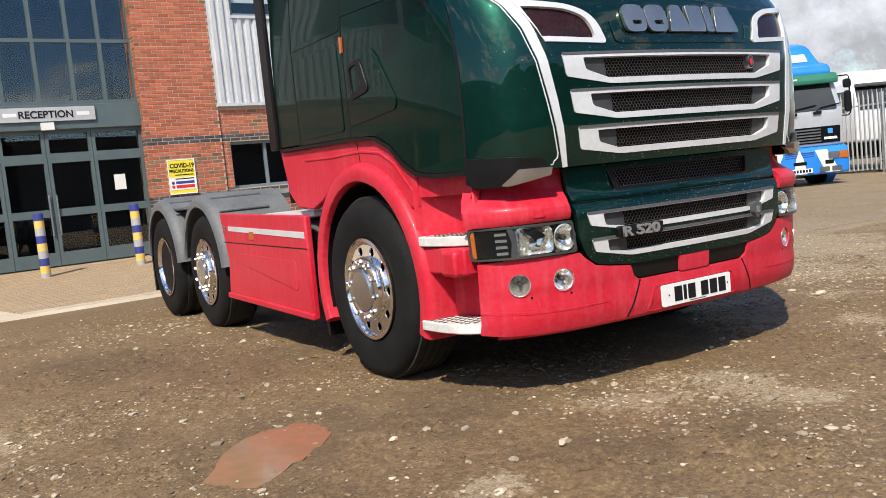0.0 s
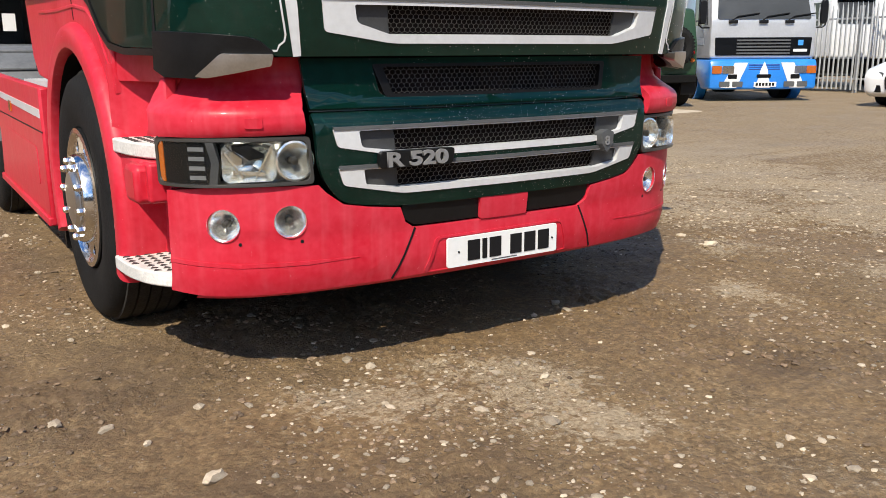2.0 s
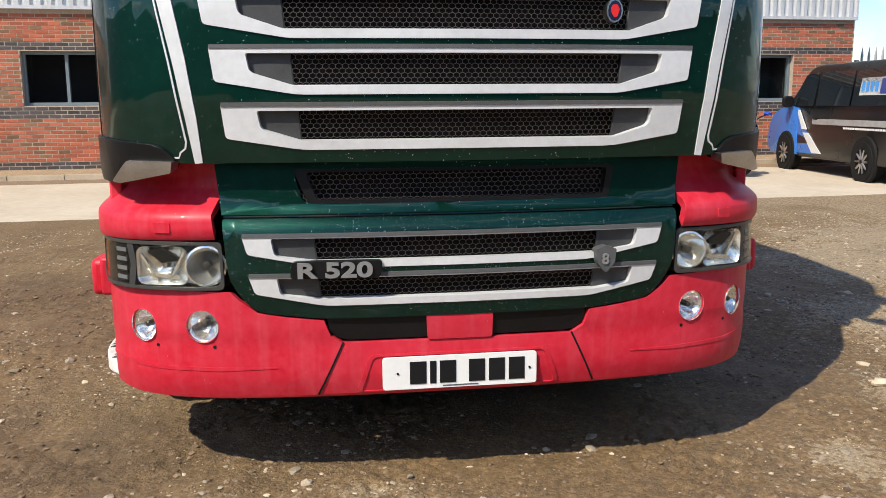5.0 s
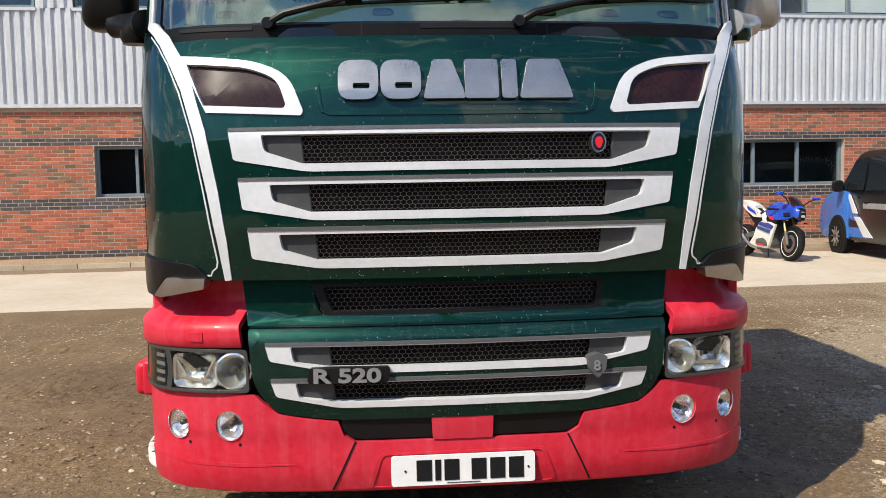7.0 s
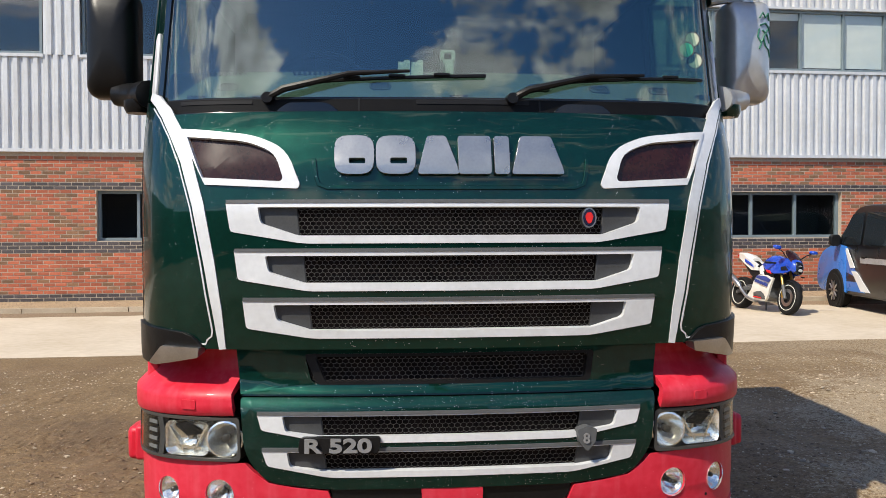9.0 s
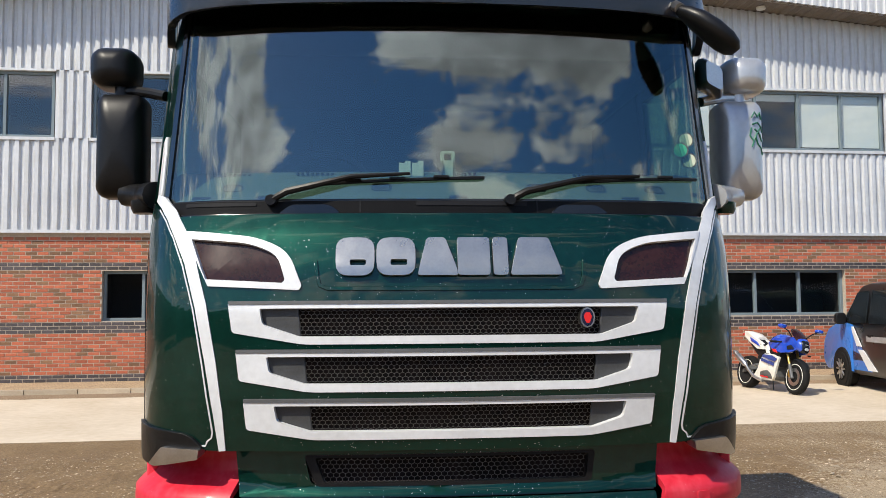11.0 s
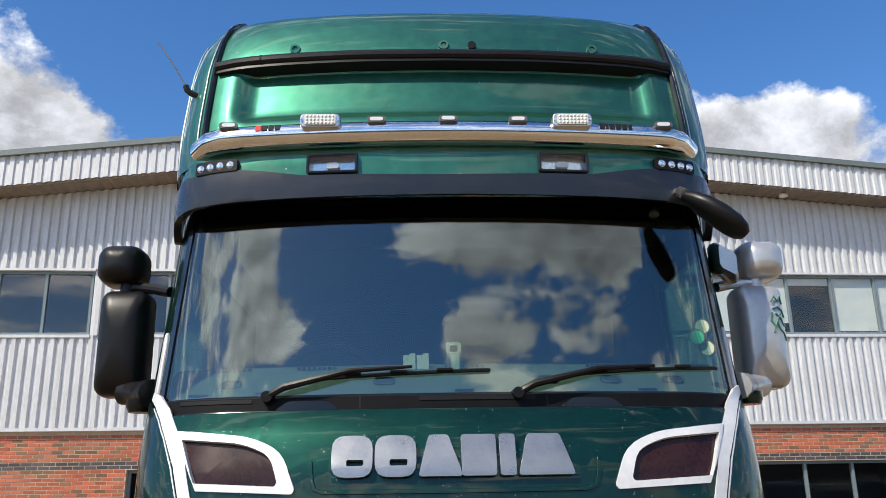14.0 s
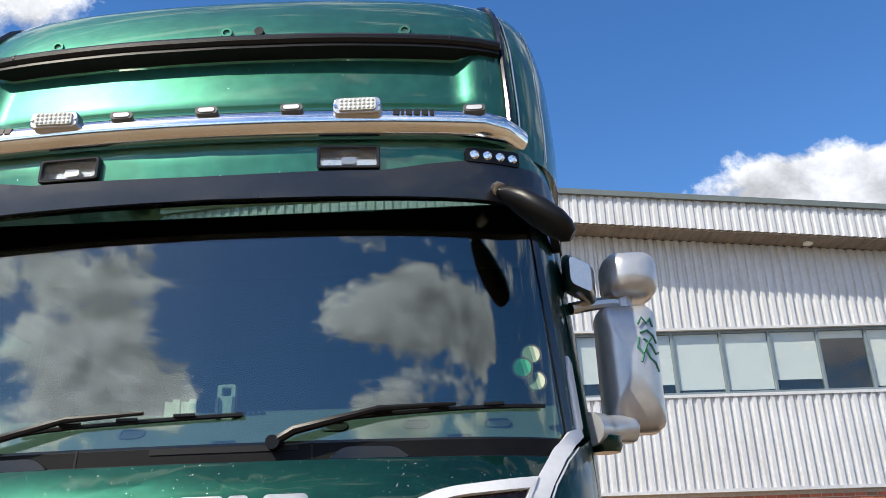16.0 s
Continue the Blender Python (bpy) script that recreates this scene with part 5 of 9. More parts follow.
# lower panels
mesh5 = round_poly([(-0.527, 1.084), (0.527, 1.084), (0.510, 0.990), (0.490, 0.980), (-0.480, 0.980), (-0.505, 0.990)], 0.012)
lowpan = part("lower_panel", plate([(-0.775, 1.106), (0.775, 1.106), (0.757, 0.946), (-0.757, 0.946)], LOWS, 0.0, 0.02, 0.06, 0.05, [mesh5]), GREEN, lorry, "recessed green lower panel", bevel=0.004)
part("mesh", honeycomb(-0.50, 0.50, 0.985, 1.08, 0.0215, LOWS, -0.014, lambda x, z: abs(x) < 0.515 and 0.975 < z < 1.09), WIRE, lowpan, "hexagonal wire mesh")
part("mesh_rim", plate(round_poly([(-0.530, 1.087), (0.530, 1.087), (0.512, 0.977), (-0.482, 0.977)], 0.015), LOWS, 0.002, 0.03, 0.06, 0, [round_poly([(-0.490, 1.076), (0.505, 1.076), (0.492, 0.988), (-0.455, 0.988)], 0.012)]), BLACK, lowpan)
part("radiator", plate([(-0.53, 0.96), (0.53, 0.96), (0.53, 1.1), (-0.53, 1.1)], LOWS, -0.06, 0.02, 0.2, 0), RADIATOR, lowpan)
lg = round_poly([(-0.757, 0.934), (0.757, 0.934), (0.742, 0.73), (0.665, 0.632), (0.45, 0.606), (-0.45, 0.606), (-0.665, 0.632), (-0.742, 0.73)], [0.01, 0.01, 0.08, 0.05, 0.05, 0.05, 0.05, 0.08])
part("lower_grille", plate(lg, LOWS, 0.0, 0.03, 0.06, 0.05, [b[0] for b in bands[3:]]), GREEN_DIRTY, lorry, "green lower grille panel speckled with flies", bevel=0.008)
badge = round_poly([(-0.545, 0.748), (-0.262, 0.748), (-0.255, 0.802), (-0.538, 0.802)], 0.014)
b_ = part("model_badge", plate(badge, LOWS, 0.030, 0.03, 0.06, 0), BLACK, lorry, "grey badge with raised silver characters", bevel=0.004)
words("R 520", 0.066, Matrix.Translation((-0.527, LOWS.at(-0.4, 0.77).y - 0.030, 0.7525)) @ pose(0, 0, 0, 0, 0, -2.2) @ FACE, 0.006, GUNMETAL, "lettering", b_, "grey raised characters", 1.52, 0.0022)
shield = round_poly([(0.446, 0.812), (0.482, 0.824), (0.518, 0.812), (0.512, 0.765), (0.482, 0.735), (0.452, 0.765)], 0.008)
v_ = part("shield_badge", plate(shield, LOWS, 0.034, 0.04, 0, 0), GREY, lorry, "small silver shield badge with an 8", bevel=0.004)
words("8", 0.05, Matrix.Translation((0.468, LOWS.at(0.48, 0.78).y - 0.0355, 0.763)) @ FACE, 0.003, GUNMETAL, "lettering", v_, "", 1.0, 0.001)

# bumper
top_half = [(0.0, 0.520), (0.385, 0.520), (0.425, 0.545), (0.445, 0.600), (0.56, 0.612), (0.655, 0.628), (0.715, 0.672), (0.742, 0.700), (0.90, 0.703), (1.10, 0.703)]
ub = BUMP.u(y=0.30)
right = [(0.0, 0.343), (0.30, 0.343), (0.60, 0.338), (0.95, 0.334), (1.12, 0.334), (ub, 0.345), (ub, 0.690)] + [(u, z) for u, z in top_half[::-1]]
left = [(-u, z) for u, z in right[::-1]]
loop = right + left[1:-1]


def circle(u, z, r, n=20):
    return [(u + r * math.cos(6.28318 * k / n), z + r * math.sin(6.28318 * k / n)) for k in range(n)]


FOGS = [(-1.055, 0.578), (-0.838, 0.584), (0.838, 0.584), (1.055, 0.578)]
bumper = part("bumper", plate(loop, BUMP, 0.0, 0.025, 0.05, 0.03, [circle(u, z, 0.054, 28) for u, z in FOGS]), RED, lorry, "faded red front bumper", bevel=0.006)
part("valance", plate([(-1.15, 0.30), (1.15, 0.30), (1.15, 0.345), (-1.15, 0.345)], BUMP, -0.02, 0.03, 0.08, 0), RED, bumper)
for u, z in FOGS:
    c_ = BUMP.at(u, z); n_ = BUMP.normal(u, z)
    turn = n_.to_track_quat("-Y", "Z").to_matrix().to_4x4()
    fog = part("fog_lamp", lathe([(0.0545, -0.001), (0.0545, 0.05), (0.050, 0.06), (0.02, 0.062)], 28, axis="y", ends=(False, True)), LAMP, lorry, "round clear fog lamp")
    fog.matrix_world = Matrix.Translation(c_) @ turn
    ref = lathe([(0.0535, 0.010), (0.050, 0.012), (0.045, 0.020), (0.036, 0.036), (0.024, 0.046), (0.010, 0.052)], 28, axis="y", ends=(False, True))
    part("reflector", ref, LAMP, fog)
    part("bulb", lathe([(0.006, 0.012), (0.010, 0.016), (0.011, 0.046)], 12, axis="y"), BEZEL, fog)
    part("lens", lathe([(0.001, 0.002), (0.03, 0.004), (0.0525, 0.009)], 28, axis="y", ends=(False, False)), LENS, fog)
for u in (-1.0, -0.80, 0.80, 1.0):
    part("sensor_hole", plate(circle(u, 0.515, 0.006, 10), BUMP, 0.002, 0.006, 0, 0), INK, bumper)
part("seam_line", plate(band([(-0.385, 0.522), (-0.47, 0.343)], 0.006), BUMP, 0.0035, 0.006, 0.03, 0.03), INK, bumper)
part("seam_line", plate(band([(0.385, 0.522), (0.47, 0.343)], 0.006), BUMP, 0.0035, 0.006, 0.03, 0.03), INK, bumper)
part("plate_recess", plate(round_poly([(-0.345, 0.350), (0.345, 0.350), (0.30, 0.478), (-0.30, 0.478)], 0.02), BUMP, 0.004, 0.008, 0.06, 0.05, [round_poly([(-0.330, 0.346), (0.330, 0.346), (0.288, 0.470), (-0.288, 0.470)], 0.018)]), RED, bumper, bevel=0.002)
part("bumper_line", plate(band([(-ub, 0.455), (-1.0, 0.442), (-0.78, 0.440), (-0.60, 0.442)], [0.014, 0.014, 0.012, 0.003]), BUMP, 0.0025, 0.006, 0.05, 0), RED, bumper, bevel=0.002)
part("bumper_line", plate(band([(ub, 0.455), (1.0, 0.442), (0.78, 0.440), (0.60, 0.442)], [0.014, 0.014, 0.012, 0.003]), BUMP, 0.0025, 0.006, 0.05, 0), RED, bumper, bevel=0.002)
stp = round_poly([(-0.437, 0.604), (0.437, 0.604), (0.425, 0.55), (0.38, 0.526), (-0.38, 0.526), (-0.425, 0.55)], [0.01, 0.01, 0.03, 0.03, 0.03, 0.03])
part("step_back", plate([(-0.46, 0.47), (0.46, 0.47), (0.46, 0.64), (-0.46, 0.64)], BUMP, -0.040, 0.01, 0.06, 0), DARK, bumper)
step_ = part("step_recess", plate(stp, BUMP, -0.010, 0.02, 0.06, 0), BLACK, lorry, "black recessed bumper step", bevel=0.004)
part("tow_cover", plate(round_poly([(-0.108, 0.523), (0.108, 0.523), (0.110, 0.606), (-0.112, 0.606)], 0.008), BUMP, 0.006, 0.03, 0.06, 0), RED, lorry, "red towing eye cover", bevel=0.004)
pl = part("number_plate", plate(round_poly([(-0.26, 0.356), (0.26, 0.356), (0.26, 0.467), (-0.26, 0.467)], 0.012), Flat((0, -0.012, 0), (1, 0, 0)), 0, 0.008, 0, 0), PLATE, lorry, "white number plate with black bars", bevel=0.001)
for a, c in ((-0.170, -0.115), (-0.103, -0.082), (-0.070, -0.016), (0.028, 0.082), (0.096, 0.150), (0.164, 0.218)):
    part("text_bar", box((a, -0.0145, 0.374), (c, -0.0121, 0.450)), INK, pl)
part("text_bar", box((-0.06, -0.0135, 0.362), (0.06, -0.0121, 0.366)), GREY, pl)
for x in (-0.21, 0.235):
    part("screw", lathe([(0.004, -0.0155), (0.004, -0.012)], 8, axis="y", at=(x, 0, 0.412)), INK, pl)

# red brow over the headlamps, headlamps
for s_ in (-1, 1):
    brow_z = [(0.862, 0.010), (0.873, 0.024), (0.90, 0.034), (0.935, 0.032), (0.965, 0.012), (0.99, -0.025), (1.02, -0.05), (1.06, -0.06), (1.11, -0.06)]
    BROW = Skin([(0, 0), (0.4, 0.014), (0.75, 0.052), (0.9, 0.085), (1.02, 0.145), (1.11, 0.235), (1.155, 0.34), (1.185, 0.5), (1.2, 0.8), (1.2, 2)], [(z, -o) for z, o in brow_z], [(0.86, 1.03), (0.95, 1.028), (0.985, 1.0), (1.02, 0.972), (1.06, 0.958), (1.12, 0.955)], fade=(1.5, 2.5))
    uo = BROW.u(y=0.36)
    bl = [(s_ * u, z) for u, z in [(0.758, 0.868), (0.90, 0.866), (1.08, 0.864), (uo, 0.866), (uo, 1.11), (1.0, 1.11), (0.785, 1.11)]]
    br = part("headlamp_brow", plate(bl, BROW, 0.0, 0.03, 0.05, 0.012), RED, lorry, "red moulded panel above the headlamp", bevel=0.006)
    part("washer_cap", plate(round_poly([(s_ * 0.895, 0.893), (s_ * 0.950, 0.893), (s_ * 0.950, 0.925), (s_ * 0.895, 0.925)], 0.006), BROW, 0.004, 0.006, 0, 0), RED, br, bevel=0.002)
    HL = Skin([(0, 0), (0.4, 0.010), (0.75, 0.040), (0.9, 0.070), (1.02, 0.125), (1.10, 0.20), (1.145, 0.29), (1.17, 0.42), (1.18, 0.8)], [(0.7, -0.012), (0.86, 0.0)], [(0, 1.018), (9, 1.018)], fade=(2, 3))
    ue = HL.u(y=0.325)
    hl = round_poly([(s_ * u, z) for u, z in [(0.742, 0.706), (ue, 0.706), (ue, 0.862), (0.748, 0.862)]], 0.02)
    lamp = part("headlamp", plate(hl, HL, -0.075, 0.03, 0.06, 0), LAMP, lorry, "clear headlamp cluster with amber end strip")
    part("bezel", plate(hl, HL, 0.002, 0.08, 0.05, 0, [round_poly([(s_ * u, z) for u, z in [(0.752, 0.718), (ue - 0.012, 0.716), (ue - 0.012, 0.850), (0.758, 0.850)]], 0.03)]), BEZEL, lamp, bevel=0.003)
    part("lens", plate([(s_ * u, z) for u, z in [(0.750, 0.714), (ue - 0.008, 0.714), (ue - 0.008, 0.853), (0.755, 0.853)]], HL, 0.0, 0.004, 0.05, 0), LENS, lamp)
    c_ = HL.at(s_ * 0.800, 0.783); n_ = HL.normal(s_ * 0.800, 0.783)
    turn = Vector((n_.x * 0.4, n_.y, 0)).to_track_quat("-Y", "Z").to_matrix().to_4x4()
    bo = part("reflector", lathe([(0.066, 0.004), (0.060, 0.002), (0.056, 0.012), (0.046, 0.026), (0.030, 0.042), (0.014, 0.050), (0.001, 0.050)], 28, axis="y", ends=(False, True)), LAMP, lamp, "round bright reflector bowl")
    bo.matrix_world = Matrix.Translation(c_) @ turn
    bu = part("bulb_cap", lathe([(0.001, 0.006), (0.013, 0.010), (0.015, 0.03), (0.010, 0.045)], 14, axis="y"), BEZEL, lamp)
    bu.matrix_world = Matrix.Translation(c_) @ turn
    # wide faceted bowl of the main beam
    c_ = HL.at(s_ * 0.945, 0.783); n_ = HL.normal(s_ * 0.945, 0.783)
    turn = Matrix.Translation(c_) @ Vector((n_.x * 0.75, n_.y, 0)).to_track_quat("-Y", "Z").to_matrix().to_4x4()
    rings = []
    for k, (sc, d) in enumerate(((1.0, 0.006), (0.94, 0.012), (0.74, 0.030), (0.48, 0.044), (0.22, 0.050))):
        lp = rrect(0.170, 0.124, 0.025, 3)
        rings.append([(a * sc, d + 0.004 * (i_ % 2) * (k in (1, 2, 3)), b * sc) for i_, (a, b) in enumerate(lp)])
    bo = part("reflector", loft(rings, cap=False), LAMP, lamp, "wide faceted reflector bowl")
    bo.matrix_world = turn
    for a0, b0, a1, b1 in ((-0.075, 0.035, -0.02, -0.05), (0.02, -0.05, 0.072, 0.045), (-0.05, -0.03, 0.05, -0.04)):
        fc = part("facet", loft([[(a0, 0.016, b0 - 0.006), (a0, 0.016, b0 + 0.006), (a0, 0.040, b0 + 0.006), (a0, 0.040, b0 - 0.006)], [(a1, 0.016, b1 - 0.006), (a1, 0.016, b1 + 0.006), (a1, 0.040, b1 + 0.006), (a1, 0.040, b1 - 0.006)]]), LAMP, lamp)
        fc.matrix_world = turn
    sh = part("bulb_shade", loft([[(s_ * (-0.05 + 0.05 * k), 0.006 + 0.01 * abs(k - 1), 0.02 + 0.012 * k + q) for q in (-h_, h_)] + [(s_ * (-0.05 + 0.05 * k), 0.03, 0.02 + 0.012 * k + q) for q in (h_, -h_)] for k, h_ in ((0, 0.006), (0.6, 0.016), (1.0, 0.024), (1.5, 0.012), (2.0, 0.004))]), INK, lamp)
    sh.matrix_world = turn
    part("indicator_box", plate([(s_ * u, z) for u, z in [(1.050, 0.718), (ue - 0.012, 0.718), (ue - 0.012, 0.85), (1.062, 0.85)]], HL, -0.006, 0.03, 0.05, 0), BLACK, lamp, "dark ribbed indicator box")
    part("divider", plate(band([(s_ * 1.062, 0.714), (s_ * 1.050, 0.785), (s_ * 1.066, 0.854)], 0.026), HL, -0.001, 0.03, 0.03, 0.03), INSERT, lamp, "grey curved divider", bevel=0.003)
    for k in range(4):
        part("led", plate([(s_ * u, z + 0.030 * k) for u, z in [(1.085, 0.731), (1.140, 0.731), (1.140, 0.744), (1.085, 0.744)]], HL, -0.003, 0.01, 0, 0), MUDGUARD, lamp)
        part("led_slot", plate([(s_ * u, z + 0.030 * k) for u, z in [(1.082, 0.7235), (1.143, 0.7235), (1.143, 0.730), (1.082, 0.730)]], HL, -0.004, 0.01, 0, 0), INK, lamp)
    part("amber_strip", plate([(s_ * u, z) for u, z in [(ue - 0.036, 0.720), (ue - 0.008, 0.720), (ue - 0.008, 0.848), (ue - 0.036, 0.848)]], HL, -0.003, 0.015, 0, 0), AMBER, lamp, "amber end strip")

# cowl, windscreen, wipers
cowl = part("cowl", plate([(-1.11, 1.950), (-0.6, 1.955), (0.6, 1.955), (1.11, 1.950), (1.13, 2.015), (0.6, 2.010), (-0.6, 2.010), (-1.13, 2.015)], SCRN, 0.012, 0.05, 0.06, 0.02), SCUTTLE, lorry, "black scuttle panel below the windscreen", bevel=0.008)
part("lip", tube([SCRN.at(u, 1.954) - Vector((0, 0.022, 0)) for u in np.linspace(-1.09, 1.09, 33)], 0.010, 8), GLOSS_BLACK, cowl)
part("air_slot", plate(round_poly([(-0.12, 1.990), (0.30, 1.990), (0.30, 2.006), (-0.12, 2.006)], 0.004), SCRN, 0.015, 0.004, 0.06, 0), INK, cowl)
part("air_slot", plate(round_poly([(-1.00, 1.992), (-0.72, 1.990), (-0.72, 2.004), (-1.00, 2.006)], 0.004), SCRN, 0.015, 0.004, 0.06, 0), INK, cowl)
for x in (-0.515, 0.50):
    part("wiper_cover", plate(round_poly([(x - 0.12, 1.957), (x + 0.12, 1.957), (x + 0.07, 1.993), (x - 0.07, 1.993)], 0.02), SCRN, 0.028, 0.03, 0.05, 0), GLOSS_BLACK, cowl, bevel=0.006)
for x in (-0.33, 0.34):
    part("seam", plate(band([(x, 1.955), (x, 2.012)], 0.006), SCRN, 0.0135, 0.004, 0, 0), INK, cowl)
ws = [(-1.115, 2.008), (1.115, 2.008), (1.10, 2.45), (1.085, 2.80), (-1.085, 2.80), (-1.10, 2.45)]
wsob = part("windscreen", plate(ws, SCRN, 0.0, 0.006, 0.06, 0.1), SCREEN, lorry, "large windscreen mirroring sky and clouds")
wsob.visible_shadow = False
part("windscreen_seal", plate([(-1.145, 2.00), (1.145, 2.00), (1.13, 2.45), (1.11, 2.82), (-1.11, 2.82), (-1.13, 2.45)], SCRN, 0.005, 0.02, 0.06, 0.1,
                              [[(-1.108, 2.018), (1.108, 2.018), (1.093, 2.45), (1.08, 2.805), (-1.08, 2.805), (-1.093, 2.45)]]), GLOSS_BLACK, lorry)
for s_ in (-1, 1):
    up = [(s_ * u, z) for u, z in [(1.145, 2.02), (1.20, 2.045), (1.33, 2.05), (1.30, 2.45), (1.26, 2.80), (1.112, 2.80), (1.13, 2.45)]]
    part("pillar", plate(up, SCRN, 0.0, 0.03, 0.05, 0.1), GREEN, lorry, "green windscreen pillar", bevel=0.004)
    part("pillar_strip", plate([(s_ * u, z) for u, z in [(1.172, 2.05), (1.225, 2.06), (1.22, 2.28), (1.19, 2.30), (1.175, 2.22)]], SCRN, 0.010, 0.03, 0.05, 0.1), SILVER, lorry, "pale pillar fairing", bevel=0.006)


def wiper(px, pz, tx, tz):
    w = part("wiper", tube([SCRN.at(px, pz) + Vector((0, -0.035, 0)), SCRN.at(px + 0.06, pz + 0.03) + Vector((0, -0.05, 0)), SCRN.at(px + 0.30, pz + 0.085) + Vector((0, -0.05, 0)), SCRN.at(px + 0.52, pz + 0.098) + Vector((0, -0.035, 0))], [0.013, 0.014, 0.010, 0.006], 8), BLACK, lorry, "black windscreen wiper")
    pts = [SCRN.at(px + 0.14 + (tx - px - 0.14) * k / 8, pz + 0.055 + (tz - pz - 0.055) * (k / 8) ** 0.6) + Vector((0, -0.016, 0)) for k in range(9)]
    part("blade", tube(pts, 0.007, 6), BLACK, w)
    for k in (2, 4, 6):
        part("claw", tube([pts[k] + Vector((-0.03, -0.012, 0.006)), pts[k] + Vector((0.03, -0.012, 0.006))], 0.006, 6), BLACK, w)
    part("spindle", lathe([(0.02, -0.05), (0.022, -0.02), (0.022, 0.02)], 14, axis="y", at=SCRN.at(px, pz)), BLACK, w)


wiper(-0.665, 2.012, 0.14, 2.098)
wiper(0.235, 2.012, 1.035, 2.112)

# visor with lamps
vis_low = [(-1.22, 2.735), (-1.05, 2.745), (-0.6, 2.752), (0, 2.755), (0.6, 2.752), (1.05, 2.745), (1.22, 2.735), (1.33, 2.69), (1.36, 2.69), (1.34, 2.81), (1.12, 2.878), (0.84, 2.875), (0.72, 2.860), (0.58, 2.838), (0, 2.830), (-0.58, 2.838), (-0.72, 2.860), (-0.84, 2.875), (-1.12, 2.878), (-1.34, 2.81), (-1.36, 2.69), (-1.33, 2.69)]
visor = part("sun_visor", plate(vis_low, VIS, 0.012, 0.03, 0.06, 0.05), VISOR, lorry, "dark dusty visor band over the windscreen", bevel=0.008)
vis_up = [(-1.34, 2.82), (-1.12, 2.872), (-0.84, 2.870), (-0.58, 2.832), (0, 2.826), (0.58, 2.832), (0.84, 2.870), (1.12, 2.872), (1.34, 2.82), (1.33, 2.90), (1.1, 2.965), (0.6, 2.972), (0, 2.975), (-0.6, 2.972), (-1.1, 2.965), (-1.33, 2.90)]
spot_holes = [[(s_ * u, z) for u, z in ((0.364, 2.848), (0.555, 2.848), (0.555, 2.916), (0.364, 2.916))] for s_ in (-1, 1)]
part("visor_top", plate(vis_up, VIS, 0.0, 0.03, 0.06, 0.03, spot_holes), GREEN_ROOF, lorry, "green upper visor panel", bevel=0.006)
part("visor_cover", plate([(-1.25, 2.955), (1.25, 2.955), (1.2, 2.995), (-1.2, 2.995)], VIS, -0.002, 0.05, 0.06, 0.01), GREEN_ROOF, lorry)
part("visor_underside", plate([(-1.15, 2.81), (1.15, 2.81), (1.12, 2.87), (-1.12, 2.87)], SCRN, 0.012, 0.01, 0.1, 0), GLOSS_BLACK, lorry)
for s_ in (-1, 1):
    lp = round_poly([(s_ * 0.357, 2.842), (s_ * 0.562, 2.842), (s_ * 0.562, 2.922), (s_ * 0.357, 2.922)], 0.012)
    sp = part("spot_lamp", plate(lp, VIS, 0.018, 0.05, 0, 0, [round_poly([(s_ * 0.369, 2.852), (s_ * 0.550, 2.852), (s_ * 0.550, 2.912), (s_ * 0.369, 2.912)], 0.008)]), GLOSS_BLACK, lorry, "rectangular driving lamp in the visor", bevel=0.003)
    part("reflector", plate([(s_ * 0.365, 2.85), (s_ * 0.553, 2.85), (s_ * 0.553, 2.915), (s_ * 0.365, 2.915)], VIS, -0.022, 0.01, 0, 0), LAMP, sp)
    part("bulb_shield", plate(round_poly([(s_ * 0.435, 2.868), (s_ * 0.485, 2.868), (s_ * 0.485, 2.892), (s_ * 0.435, 2.892)], 0.01), VIS, -0.004, 0.016, 0, 0), BRUSHED, sp)
    part("lens", plate([(s_ * 0.365, 2.85), (s_ * 0.553, 2.85), (s_ * 0.553, 2.915), (s_ * 0.365, 2.915)], VIS, 0.010, 0.004, 0, 0), LENS, sp)
    ll = round_poly([(s_ * u, z) for u, z in [(0.842, 2.872), (1.03, 2.872), (1.03, 2.925), (0.842, 2.920)]], 0.01)
    ld = part("marker_panel", plate(ll, VIS, 0.017, 0.03, 0.05, 0), BLACK, lorry, "small cluster of four marker lamps")
    for k in range(4):
        u_ = s_ * (0.87 + 0.044 * k)
        part("led", lathe([(0.001, -0.008), (0.012, -0.006), (0.017, 0.0), (0.017, 0.01)], 14, axis="y", at=VIS.at(u_, 2.897) + VIS.normal(u_, 2.897) * 0.016), CHROME, ld)

# high roof
SIDE_END = 2.35
ur = ROOF.u(y=SIDE_END)


